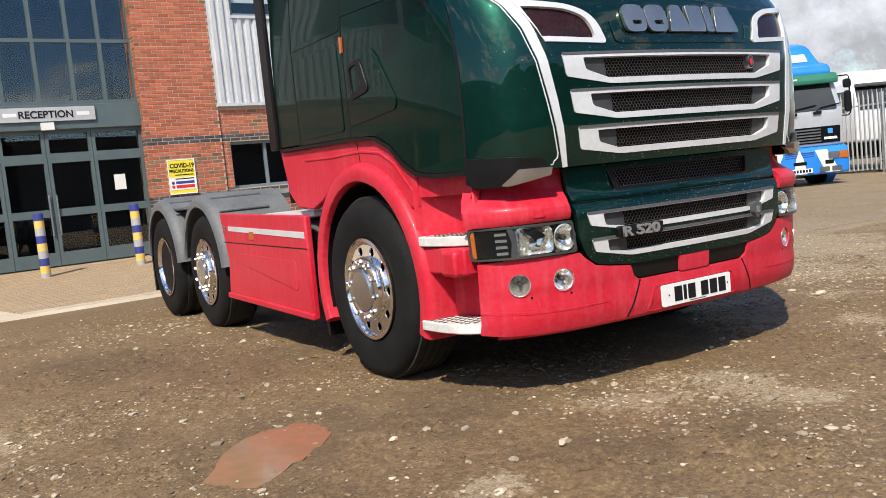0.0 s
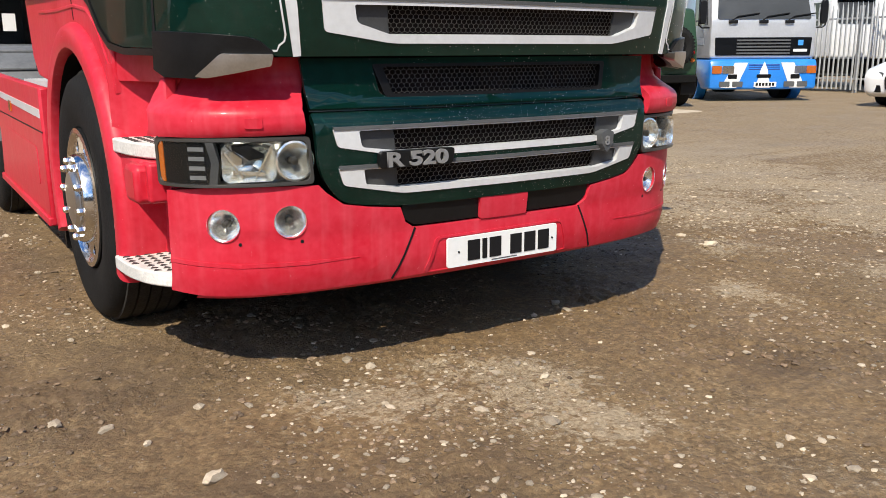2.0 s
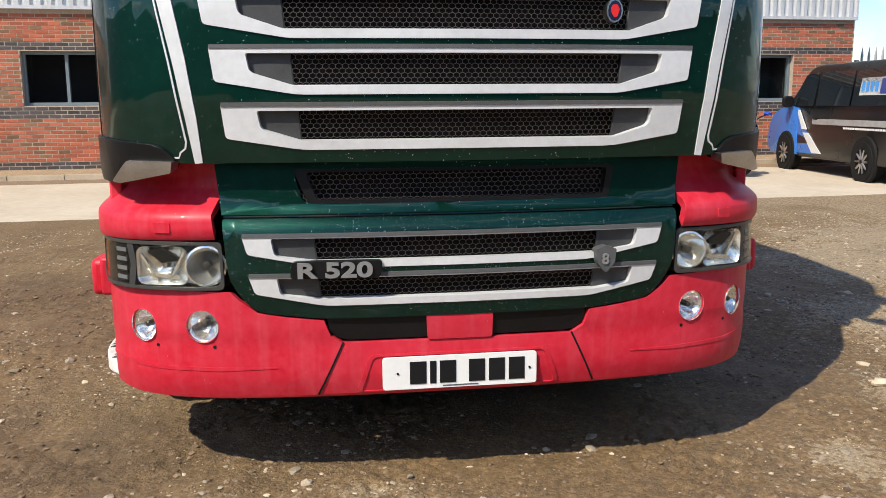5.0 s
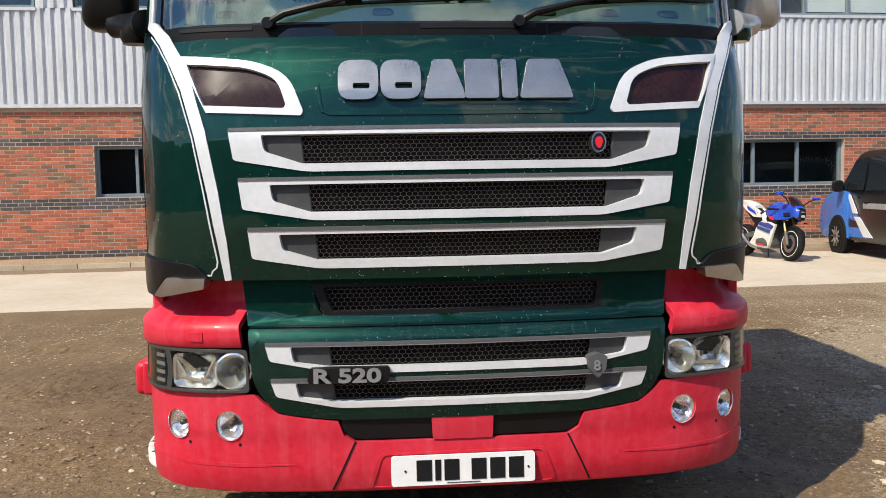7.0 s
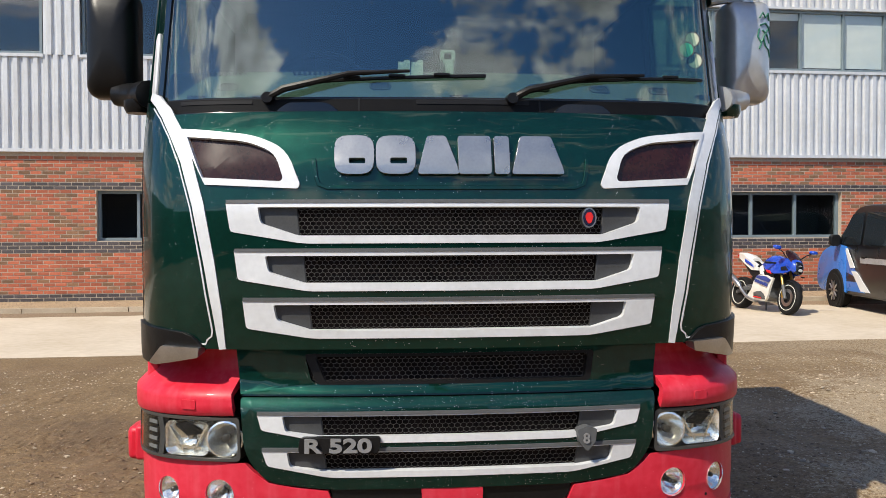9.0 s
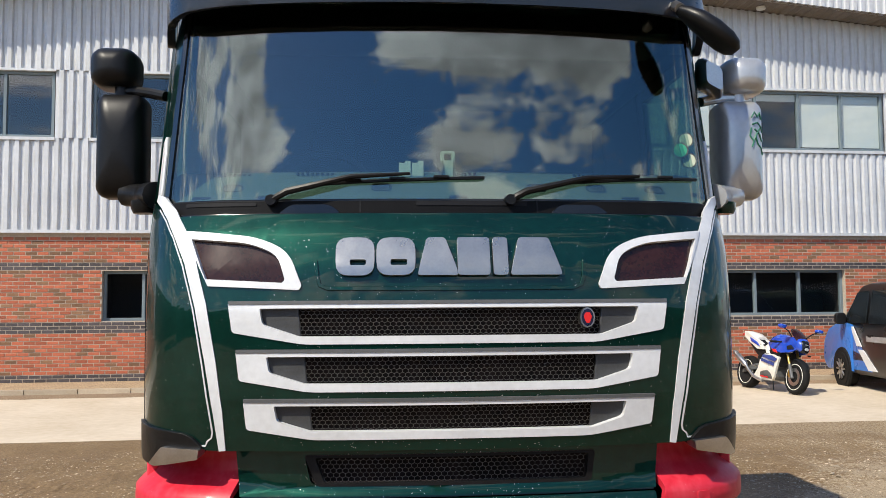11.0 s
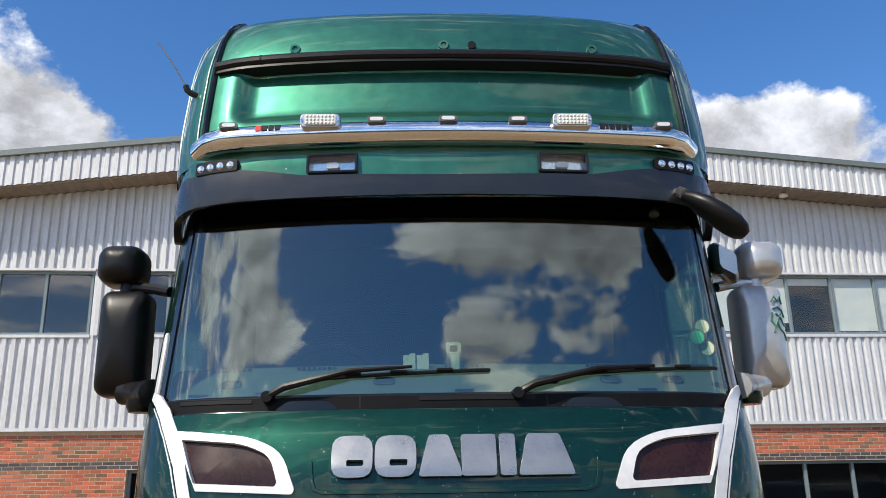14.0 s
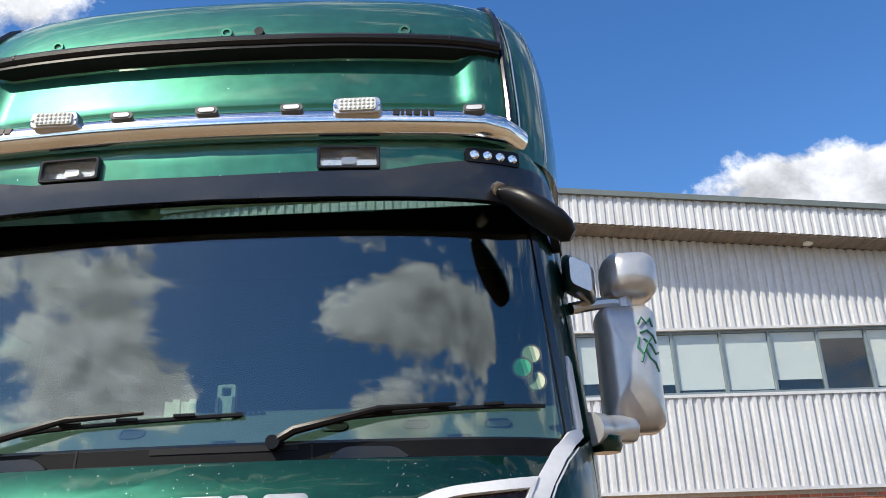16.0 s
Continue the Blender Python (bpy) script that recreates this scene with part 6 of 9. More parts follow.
def roof_mesh():
    bm = bmesh.new()
    us = sorted(set([0.0, 0.2, 0.4, 0.6, 0.70, 0.75, 0.79, 0.82, 0.85, 0.88, 0.91, 0.95, 0.98, 1.02, 1.06, 1.1, 1.15, 1.2, 1.25, 1.3, 1.35, 1.4, 1.5, 1.6, 1.8, 2.1, 2.5, ur]))
    us = [-u for u in us[:0:-1]] + us
    zz = [2.93, 3.0, 3.06, 3.09, 3.11, 3.13, 3.15, 3.18, 3.22, 3.26, 3.3, 3.33, 3.345, 3.36, 3.38, 3.42, 3.45, 3.5, 3.55, 3.6, 3.64, 3.67, 3.69, 3.71, 3.725, 3.735, 3.743, 3.75]
    grid = []
    for z in zz:
        row = []
        for u in us:
            p = ROOF.at(u, z)
            # dished panel between bar and rail
            a = min(1, max(0, (0.90 - abs(u)) / 0.09)); b = min(1, max(0, (z - 3.08) / 0.07)); d = min(1, max(0, (3.37 - z) / 0.025))
            p += ROOF.normal(u, min(z, 3.7)) * (-0.045 * a * a * (3 - 2 * a) * b * b * (3 - 2 * b) * d)
            row.append(bm.verts.new(p))
        grid.append(row)
    for r0, r1 in zip(grid, grid[1:]):
        for k in range(len(us) - 1):
            bm.faces.new((r0[k], r0[k + 1], r1[k + 1], r1[k]))
    # top closes towards the rear
    last = grid[-1]
    m = len(last)
    rear = [bm.verts.new((v.co.x * 1.06, SIDE_END + 0.1, 3.84)) for v in last]
    mid = [bm.verts.new((v.co.x * 1.02, v.co.y + 0.12 * (SIDE_END - v.co.y), 3.775)) for v in last]
    for k in range(m - 1):
        bm.faces.new((last[k], last[k + 1], mid[k + 1], mid[k]))
        bm.faces.new((mid[k], mid[k + 1], rear[k + 1], rear[k]))
    return bm


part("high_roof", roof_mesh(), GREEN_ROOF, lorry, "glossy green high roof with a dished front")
ug = ROOF.u(x=0.985)
rail_pts = [ROOF.at(u, 3.385) + ROOF.normal(u, 3.385) * 0.016 for u in np.linspace(-ug + 0.02, ug - 0.02, 25)]
rail = part("roof_rail", tube(rail_pts, 0.023, 10), BLACK, lorry, "black rail across the roof front")
part("rail_shelf", plate([(-ug + 0.02, 3.350), (ug - 0.02, 3.350), (ug - 0.02, 3.39), (-ug + 0.02, 3.39)], ROOF, 0.020, 0.06, 0.06, 0), BLACK, rail)
for u in (-0.78, 0.80):
    part("joint", lathe([(0.0245, -0.003), (0.0245, 0.003)], 12, axis="x", at=ROOF.at(u, 3.385) + ROOF.normal(u, 3.385) * 0.016), INK, rail)
for s_ in (-1, 1):
    gp = [ROOF.at(s_ * (ug + 0.02 * max(0, (z - 3.4) / 0.3)), z) + ROOF.normal(s_ * ug, z) * 0.006 for z in list(np.linspace(2.97, 3.66, 14)) + [3.69, 3.71, 3.725, 3.735, 3.745]]
    part("roof_gutter", tube(gp, 0.013, 8), GLOSS_BLACK, lorry, "black edge trim of the roof")
    gp = [ROOF.at(s_ * (ug + 0.038), z) + ROOF.normal(s_ * (ug + 0.038), z) * 0.004 for z in np.linspace(2.97, 3.66, 14)]
    part("roof_pinstripe", tube(gp, 0.0035, 6), BRUSHED, lorry)
    gp = [ROOF.at(s_ * (ug + 0.17), z) + ROOF.normal(s_ * (ug + 0.17), z) * 0.003 for z in np.linspace(2.95, 3.60, 12)]
    part("roof_pinstripe", tube(gp, 0.0025, 6), BRUSHED, lorry)
for u in (-0.645, -0.006, 0.643):
    part("roof_plug", lathe([(0.022, -0.004), (0.020, -0.010), (0.012, -0.010), (0.010, -0.004), (0.010, 0.01)], 16, axis="y", at=ROOF.at(u, 3.45)), GREEN_ROOF, lorry)
part("roof_plug", lathe([(0.017, -0.018), (0.017, 0.02)], 12, axis="y", at=ROOF.at(0.115, 3.445)), BLACK, lorry)
# lamp bar
bar = []
for u in np.linspace(-0.98, 0.98, 33):
    k = max(0, (abs(u) - 0.86) / 0.12)
    bar.append(Vector((u * 1.0, 0.045 + 0.085 * u * u + 0.10 * k * k, 3.002)))
lampbar = part("lamp_bar", tube(bar, 0.049, 20), CHROME, lorry, "polished steel lamp bar with small marker lamps")
for x in (-0.84, -0.272, 0.0, 0.267, 0.842):
    y = 0.045 + 0.085 * x * x
    lp = [(a, b) for a, b in rrect(0.072, 0.024, 0.012)]
    bm = loft([[(x + a, y - 0.054, 3.026 + b) for a, b in lp], [(x + a, y - 0.036, 3.026 + b) for a, b in lp]])
    for v in bm.verts:
        v.co.z += (v.co.y - y + 0.03) * -0.6
    mk = part("marker_lamp", bm, GREY, lampbar, "oval marker lamp")
    bm = loft([[(x + a * 0.7, y - 0.0565, 3.0405 + b * 0.6) for a, b in lp], [(x + a * 0.72, y - 0.046, 3.038 + b * 0.62) for a, b in lp]])
    part("lens", bm, SILVER, mk)
for x in (-0.485, 0.475):
    y = 0.045 + 0.085 * x * x
    lp = rrect(0.152, 0.058, 0.018)
    bm = loft([[(x + a, y - 0.070, 3.034 + b) for a, b in lp], [(x + a, y - 0.030, 3.034 + b) for a, b in lp]])
    st = part("strobe_lamp", bm, BRUSHED, lampbar, "flat white strobe lamp with dimpled lens", bevel=0.004)
    lp2 = rrect(0.118, 0.042, 0.008)
    part("lens", loft([[(x + a, y - 0.077, 3.035 + b) for a, b in lp2], [(x + a, y - 0.069, 3.035 + b) for a, b in lp2]]), mat("strobe lens", (0.62, 0.63, 0.56), 0.25, 0.0, 0.1, 20.0, coat=0.5), st)
    bm = bmesh.new()
    for i in range(8):
        for j in range(3):
            lathe([(0.0005, -0.081), (0.0045, -0.079), (0.0055, -0.076)], 8, bm, "y", (x - 0.049 + 0.014 * i, y, 3.022 + 0.013 * j))
    part("lens_texture", bm, SILVER, st)
    for dx in (-0.068, 0.068):
        part("screw", lathe([(0.005, -0.074), (0.005, -0.065)], 8, axis="y", at=(x + dx, y, 3.034)), CHROME, st)
for a, c, m_ in ((-0.735, -0.715, REDPAINT), (-0.712, -0.69, INK), (-0.685, -0.665, INK), (-0.66, -0.64, INK), (0.585, 0.605, INK), (0.61, 0.62, INK), (0.625, 0.645, INK), (0.65, 0.67, INK), (0.675, 0.695, INK), (0.70, 0.715, INK)):
    x = (a + c) / 2
    y = 0.045 + 0.085 * x * x - 0.0465
    bm = box((a, y - 0.002, 3.012), (c, y + 0.004, 3.036))
    for v in bm.verts:
        v.co.y += (v.co.z - 3.02) * 0.35
    part("text_bar", bm, m_, lampbar)
for x in (-0.42, 0.42, 0.0):
    part("bracket", box((x - 0.01, 0.05, 2.955), (x + 0.01, 0.12, 3.0)), BLACK, lampbar)
# aerial
ae = part("aerial", tube([(-1.02, 0.30, 3.285), (-1.06, 0.30, 3.30), (-1.078, 0.30, 3.315), (-1.085, 0.30, 3.335)], 0.013, 8), BLACK, lorry, "thin whip aerial on a black base")
part("whip", tube([(-1.083, 0.30, 3.33), (-1.14, 0.30, 3.43), (-1.22, 0.30, 3.545)], 0.0028, 6), GREY, ae)


# mirrors
def housing(cx, cz, w, h, material, parent, name, y0=0.50, depth=0.17, label="", r=0.05, bulge=0.75):
    lp = rrect(w, h, r, 6)
    secs = [(0.105 * q, (1 - (1 - q) ** 2.4) ** (1 / 2.4)) for q in (0.004, 0.02, 0.05, 0.1, 0.17, 0.26, 0.37, 0.5, 0.65, 0.82, 1.0)] + [(0.105 + (depth - 0.105) * 0.6, 1.0), (depth, 0.97)]
    bm = loft([[(cx + a * s, y0 + d, cz + b * (s * 0.6 + 0.4 * min(1, s + 0.10))) for a, b in lp] for d, s in secs])
    ob = new(name, mesh_of(name, bm, material, 75))
    ob.parent = parent
    ob["label"] = label
    return ob


for s_, M_ in ((-1, BLACK), (1, mat("silver mirror paint", (0.48, 0.49, 0.50), 0.32, 0.5, 0.08, 4.0, coat=0.5))):
    arm = part("mirror_arm", tube(spline([(s_ * 1.15, 0.52, 2.50), (s_ * 1.22, 0.55, 2.52), (s_ * 1.30, 0.58, 2.535), (s_ * 1.34, 0.59, 2.53)], 4), 0.022, 10), BLACK if s_ < 0 else BRUSHED, lorry, "upper mirror arm")
    hs = housing(s_ * 1.345, 2.30, 0.205, 0.445, M_, lorry, "main_mirror", label=("black" if s_ < 0 else "silver") + " main mirror housing", r=0.045)
    part("mirror_glass", loft([[(s_ * 1.345 + a, 0.672 + d, 2.30 + b) for a, b in rrect(0.185, 0.42, 0.04)] for d in (0, 0.006)]), MIRROR, hs)
    hw = housing(s_ * 1.378, 2.632, 0.198, 0.168, M_, lorry, "wide_mirror", label=("black" if s_ < 0 else "silver") + " upper mirror housing", r=0.055)
    part("mirror_glass", loft([[(s_ * 1.378 + a, 0.672 + d, 2.632 + b) for a, b in rrect(0.175, 0.14, 0.05)] for d in (0, 0.006)]), MIRROR, hw)
    part("mirror_stem", tube([(s_ * 1.345, 0.59, 2.50), (s_ * 1.350, 0.59, 2.57)], [0.035, 0.028], 12), M_, lorry)
    lowa = part("mirror_foot", tube(spline([(s_ * 1.16, 0.42, 2.07), (s_ * 1.20, 0.47, 2.075), (s_ * 1.27, 0.54, 2.085), (s_ * 1.32, 0.57, 2.09)], 4), [0.055] * 5 + [0.048] * 8, 12), BLACK if s_ < 0 else M_, lorry, "lower mirror arm")
    part("pivot", lathe([(0.045, 2.0), (0.055, 2.02), (0.055, 2.05)], 14, axis="z", at=(s_ * 1.215, 0.47, 0)), BLACK if s_ < 0 else GREEN, lowa)
    if s_ > 0:
        for pts in ([(1.37, 2.43), (1.385, 2.455), (1.40, 2.435), (1.415, 2.455), (1.425, 2.425)], [(1.375, 2.40), (1.40, 2.41), (1.42, 2.395), (1.432, 2.37)], [(1.37, 2.385), (1.362, 2.35), (1.38, 2.325), (1.37, 2.30)], [(1.385, 2.38), (1.41, 2.36), (1.425, 2.33), (1.44, 2.34)], [(1.39, 2.345), (1.40, 2.315), (1.42, 2.30), (1.43, 2.27)], [(1.38, 2.33), (1.395, 2.36), (1.415, 2.385)]):
            part("decal", tube([(a, 0.5 + 0.105 * (1 - (1 - min(0.96, (a - 1.345) / 0.1025) ** 2.4) ** (1 / 2.4)) - 0.002, b) for a, b in pts], 0.004, 5), DGREEN, hs)
hook = part("kerb_mirror", loft([[(x + a * w * 0.64, y + b * d, z + a * w * 0.77) for a, b in rrect(1, 1, 0.42, 5)] for x, y, z, w, d in
                                 ((0.905, 0.10, 2.765, 0.030, 0.05), (0.93, 0.085, 2.748, 0.052, 0.08), (0.97, 0.07, 2.715, 0.070, 0.12), (1.02, 0.062, 2.672, 0.078, 0.14), (1.07, 0.06, 2.630, 0.074, 0.14), (1.10, 0.062, 2.604, 0.056, 0.12), (1.118, 0.065, 2.590, 0.028, 0.07))]), BLACK, lorry, "black mirror pod over the windscreen corner")
part("bracket", tube([(0.92, 0.20, 2.80), (0.905, 0.12, 2.785), (0.91, 0.09, 2.765)], 0.022, 8), BRUSHED, hook)
kb_ = part("kerb_mirror", loft([[(1.185 + a * w, 0.44 + 0.03 * k, 2.60 + b * h - a * w * 0.55) for a, b in rrect(1, 1, 0.2, 4)] for k, (w, h) in enumerate(((0.07, 0.10), (0.10, 0.13), (0.11, 0.135), (0.105, 0.13)))]), BRUSHED, lorry, "small grey kerb mirror beside the pillar")
part("mirror_glass", loft([[(1.185 + a * 0.095, 0.531 + d, 2.60 + b * 0.12 - a * 0.052) for a, b in rrect(1, 1, 0.2, 4)] for d in (0, 0.004)]), GLOSS_BLACK, kb_)
# three discs in the windscreen corner
for x, z, m_ in ((0.985, 2.235, DISC_G), (1.022, 2.280, DISC_W), (1.028, 2.195, DISC_W)):
    p = SCRN.at(x, z) - SCRN.normal(x, z) * 0.012
    part("disc_holder", lathe([(0.033, -0.004), (0.033, 0.0)], 20, axis="y", at=p), GREY, lorry, "round permit disc holder")
    part("disc", lathe([(0.027, -0.006), (0.027, -0.0045)], 20, axis="y", at=p), m_, lorry)

# cab sides: doors, lockers, rear extender
for s_ in (-1, 1):
    ud, u1, u2, u3 = side_u(0.345), side_u(1.37), side_u(2.10), side_u(2.45)
    dl = [(s_ * u, z) for u, z in [(ud, 1.14), (side_u(0.55), 1.145), (side_u(0.68), 1.165), (side_u(0.80), 1.225), (side_u(0.92), 1.32), (side_u(1.08), 1.385), (u1, 1.40), (u1, 2.08), (side_u(0.9), 2.06), (ud, 2.03)]]
    dr = part("door", plate(dl, HOOD, 0.0, 0.03, 0.1, 0.12), GREEN_SIDE, lorry, "green cab door with recessed handle", bevel=0.004)
    part("upper_door", plate([(s_ * u, z) for u, z in [(ud + 0.02, 2.035), (side_u(0.9), 2.065), (u1, 2.085), (u1, 2.80), (1.24, 2.80), (1.29, 2.45), (1.30, 2.05)]], HOOD, 0.0, 0.03, 0.1, 0.12,
                              [[(s_ * u, z) for u, z in [(side_u(0.50), 2.12), (side_u(1.28), 2.16), (side_u(1.28), 2.68), (side_u(0.62), 2.68)]]]), GREEN_SIDE, dr, bevel=0.004)
    part("side_window", plate([(s_ * u, z) for u, z in [(side_u(0.49), 2.10), (side_u(1.30), 2.15), (side_u(1.30), 2.70), (side_u(0.60), 2.70)]], HOOD, -0.01, 0.006, 0.1, 0.2), SCREEN, dr)
    ho = round_poly([(s_ * u, z) for u, z in [(side_u(1.08), 1.63), (side_u(1.30), 1.60), (side_u(1.31), 1.80), (side_u(1.16), 1.82)]], 0.04)
    hd = part("handle", plate(ho, HOOD, 0.014, 0.02, 0, 0, [round_poly([(s_ * u, z) for u, z in [(side_u(1.16), 1.66), (side_u(1.28), 1.63), (side_u(1.29), 1.78), (side_u(1.19), 1.79)]], 0.03)]), BLACK, dr, "black door handle", bevel=0.006)
    part("handle_well", plate(ho, HOOD, 0.001, 0.004, 0, 0), INK, dr)
    part("door_moulding", plate(round_poly([(s_ * u, z) for u, z in [(u1 - 0.02, 1.46), (side_u(0.82), 1.50), (side_u(0.80), 1.55), (side_u(1.0), 1.85), (u1 - 0.02, 1.86)]], 0.06), HOOD, 0.006, 0.008, 0.1, 0.1), GREEN_SIDE, dr, bevel=0.005)
    sp_ = part("side_panel", plate([(s_ * u, z) for u, z in [(u1 + 0.008, 1.40), (u2, 1.415), (u2, 2.82), (u1 + 0.008, 2.82)]], HOOD, 0.0, 0.03, 0.2, 0.2), GREEN_SIDE, lorry, "green sleeper side panel", bevel=0.004)
    part("locker_door", plate(round_poly([(s_ * u, z) for u, z in [(side_u(1.44), 1.445), (side_u(2.06), 1.445), (side_u(2.06), 1.95), (side_u(1.44), 1.95)]], 0.03), HOOD, 0.005, 0.008, 0, 0), GREEN_SIDE, sp_, bevel=0.004)
    part("moulding", plate(band([(s_ * (u1 + 0.03), 2.02), (s_ * (u2 - 0.02), 2.02)], 0.03), HOOD, 0.006, 0.01, 0, 0), GREEN_SIDE, sp_, bevel=0.004)
    part("rear_panel", plate([(s_ * u, z) for u, z in [(u2 + 0.008, 1.42), (u3, 1.43), (u3, 2.95), (u2 + 0.008, 2.95)]], HOOD, 0.0, 0.03, 0, 0.3), GREEN_SIDE, lorry, "green rear cab panel", bevel=0.004)
    part("sill_trim", plate(band([(s_ * ud, 1.128), (s_ * side_u(0.55), 1.132), (s_ * side_u(0.69), 1.152), (s_ * side_u(0.81), 1.212), (s_ * side_u(0.93), 1.306), (s_ * side_u(1.09), 1.370), (s_ * u1, 1.388), (s_ * u3, 1.41)], 0.022), HOOD, 0.006, 0.03, 0.1, 0), BLACK, lorry)
    for uu, za, zb in ((u1 + 0.004, 1.395, 2.80), (u2 + 0.004, 1.41, 2.90), (ud - 0.002, 1.14, 2.03)):
        part("seam", plate([(s_ * (uu - 0.006), za), (s_ * (uu + 0.006), za), (s_ * (uu + 0.006), zb), (s_ * (uu - 0.006), zb)], HOOD, 0.0015, 0.004, 0, 0.2), INK, lorry)
    part("side_marker", plate(round_poly([(s_ * (u1 - 0.012), 1.88), (s_ * (u1 + 0.012), 1.88), (s_ * (u1 + 0.012), 1.97), (s_ * (u1 - 0.012), 1.97)], 0.006), HOOD, 0.010, 0.02, 0, 0), AMBER, lorry, "slim amber side marker")
    part("side_extender", box((min(s_ * 1.20, s_ * 1.23), 2.46, 1.42), (max(s_ * 1.20, s_ * 1.23), 2.60, 3.55)), BLACK, lorry, "black rear side deflector", bevel=0.012)
    # red wing, arch, steps
    SIDE = Flat((s_ * 1.245, 0, 0), (0, 1, 0) if s_ > 0 else (0, -1, 0))
    f = (lambda pts: pts) if s_ > 0 else (lambda pts: [(-a, b) for a, b in pts][::-1])
    prof_ = ((0.590, 1.04), (0.590, 1.222), (0.598, 1.234), (0.618, 1.240), (0.660, 1.238), (0.680, 1.229), (0.692, 1.212), (0.696, 1.185), (0.696, 1.04))
    secs = []
    for k in range(31):
        a = radians(-22 + 222 * k / 30)
        wide = 1.0 + 0.04 * max(0, math.sin(a))
        secs.append([(s_ * x, 1.34 + r_ * math.cos(a), 0.53 + r_ * math.sin(a) * wide) for r_, x in prof_])
    part("wing", loft(secs), RED, lorry, "rounded red wheel arch wing")
    bm = bmesh.new()
    rows_ = [[bm.verts.new((s_ * x, 1.34 + 0.585 * math.cos(radians(a)), 0.53 + 0.60 * math.sin(radians(a)))) for x in (0.75, 1.20)] for a in range(-15, 196, 10)]
    for q, w in zip(rows_, rows_[1:]):
        bm.faces.new((q[0], q[1], w[1], w[0]))
    part("arch_liner", bm, DARK, lorry)
    up_ = [(0.72, 0.98), (0.80, 0.98), (0.90, 1.08), (1.05, 1.17), (1.30, 1.20), (1.60, 1.18), (1.90, 1.05), (2.05, 1.0), (2.30, 1.02), (2.42, 1.12), (2.50, 1.40), (1.36, 1.385), (1.07, 1.37), (0.92, 1.31), (0.80, 1.22), (0.72, 1.17)]
    uw = part("upper_wing", plate(f(up_), SIDE, -0.050, 0.05, 0, 0), RED, lorry, "red panel between cab and wing", bevel=0.008)
    part("fold_line", plate(f(band([(0.745, 1.05), (0.80, 1.10), (0.93, 1.22), (1.08, 1.29), (1.3, 1.315), (1.7, 1.31), (2.1, 1.32)], 0.016)), SIDE, -0.045, 0.01, 0, 0), RED, uw, bevel=0.004)
    part("seam", plate(f(band([(1.32, 1.26), (1.34, 1.375)], 0.006)), SIDE, -0.0475, 0.004, 0, 0), INK, uw)
    # step well: one curved sheet from the post behind the lamp round to the wing
    bm = bmesh.new()
    line_ = spline([(1.135, 0.305), (1.06, 0.325), (1.02, 0.40), (1.02, 0.52), (1.06, 0.63), (1.13, 0.70), (1.215, 0.735)], 4)
    prev = None
    for x, y in line_:
        cur = [bm.verts.new((s_ * x, y, z)) for z in (0.36, 0.78, 1.0, 1.09)] + [bm.verts.new((s_ * (x - 0.02), y + 0.02, z)) for z in (1.09, 0.36)]
        if prev:
            for i_ in range(6):
                bm.faces.new((prev[i_], cur[i_], cur[(i_ + 1) % 6], prev[(i_ + 1) % 6]))
        prev = cur
    head_ = spline([(1.10, 0.31), (1.115, 0.42), (1.13, 0.55), (1.16, 0.66), (1.195, 0.76)], 4)
    bh = bmesh.new()
    prev = None
    for x, y in head_:
        cur = [bh.verts.new((s_ * a, y, z)) for a, z in ((x, 1.03), (x + 0.004, 1.06), (x, 1.17), (x - 0.04, 1.17), (x - 0.06, 1.03))]
        if prev:
            for i_ in range(5):
                bh.faces.new((prev[i_], cur[i_], cur[(i_ + 1) % 5], prev[(i_ + 1) % 5]))
        else:
            bh.faces.new(cur)
        prev = cur
    bh.faces.new(prev[::-1])
    part("step_head", bh, RED, lorry, "red panel over the step well")
    stepw = part("step_panel", bm, RED, lorry, "red recessed step well")
    part("post", box((min(s_ * 1.10, s_ * 1.145), 0.292, 0.36), (max(s_ * 1.10, s_ * 1.145), 0.308, 1.05)), RED, stepw, bevel=0.012)
    part("cross_panel", box((min(s_ * 1.0, s_ * 1.205), 0.33, 0.64), (max(s_ * 1.0, s_ * 1.205), 0.73, 0.775)), RED, stepw, bevel=0.012)
    part("corner_cap", box((min(s_ * 1.10, s_ * 1.243), 0.36, 0.635), (max(s_ * 1.10, s_ * 1.243), 0.50, 0.765)), RED, stepw, bevel=0.02)
    for z0, z1, lp in ((0.350, 0.400, [(1.0, 0.31), (1.15, 0.31), (1.215, 0.40), (1.248, 0.54), (1.252, 0.72), (1.0, 0.72)]), (0.780, 0.830, [(1.0, 0.32), (1.12, 0.32), (1.185, 0.42), (1.215, 0.55), (1.225, 0.72), (1.0, 0.72)])):
        lp = round_poly(lp, [0, 0.03, 0.06, 0.08, 0.02, 0])
        bm = loft([[(s_ * a, b, z0) for a, b in lp], [(s_ * a, b, z1) for a, b in lp]])
        tr = part("step_tread", bm, STEPW, lorry, "worn white step tread with studs", bevel=0.006)
        bm = bmesh.new()
        reach = ((0.31, 0.40, 0.54, 0.72), (1.15, 1.215, 1.248, 1.252)) if z0 < 0.5 else ((0.32, 0.42, 0.55, 0.72), (1.12, 1.185, 1.215, 1.225))
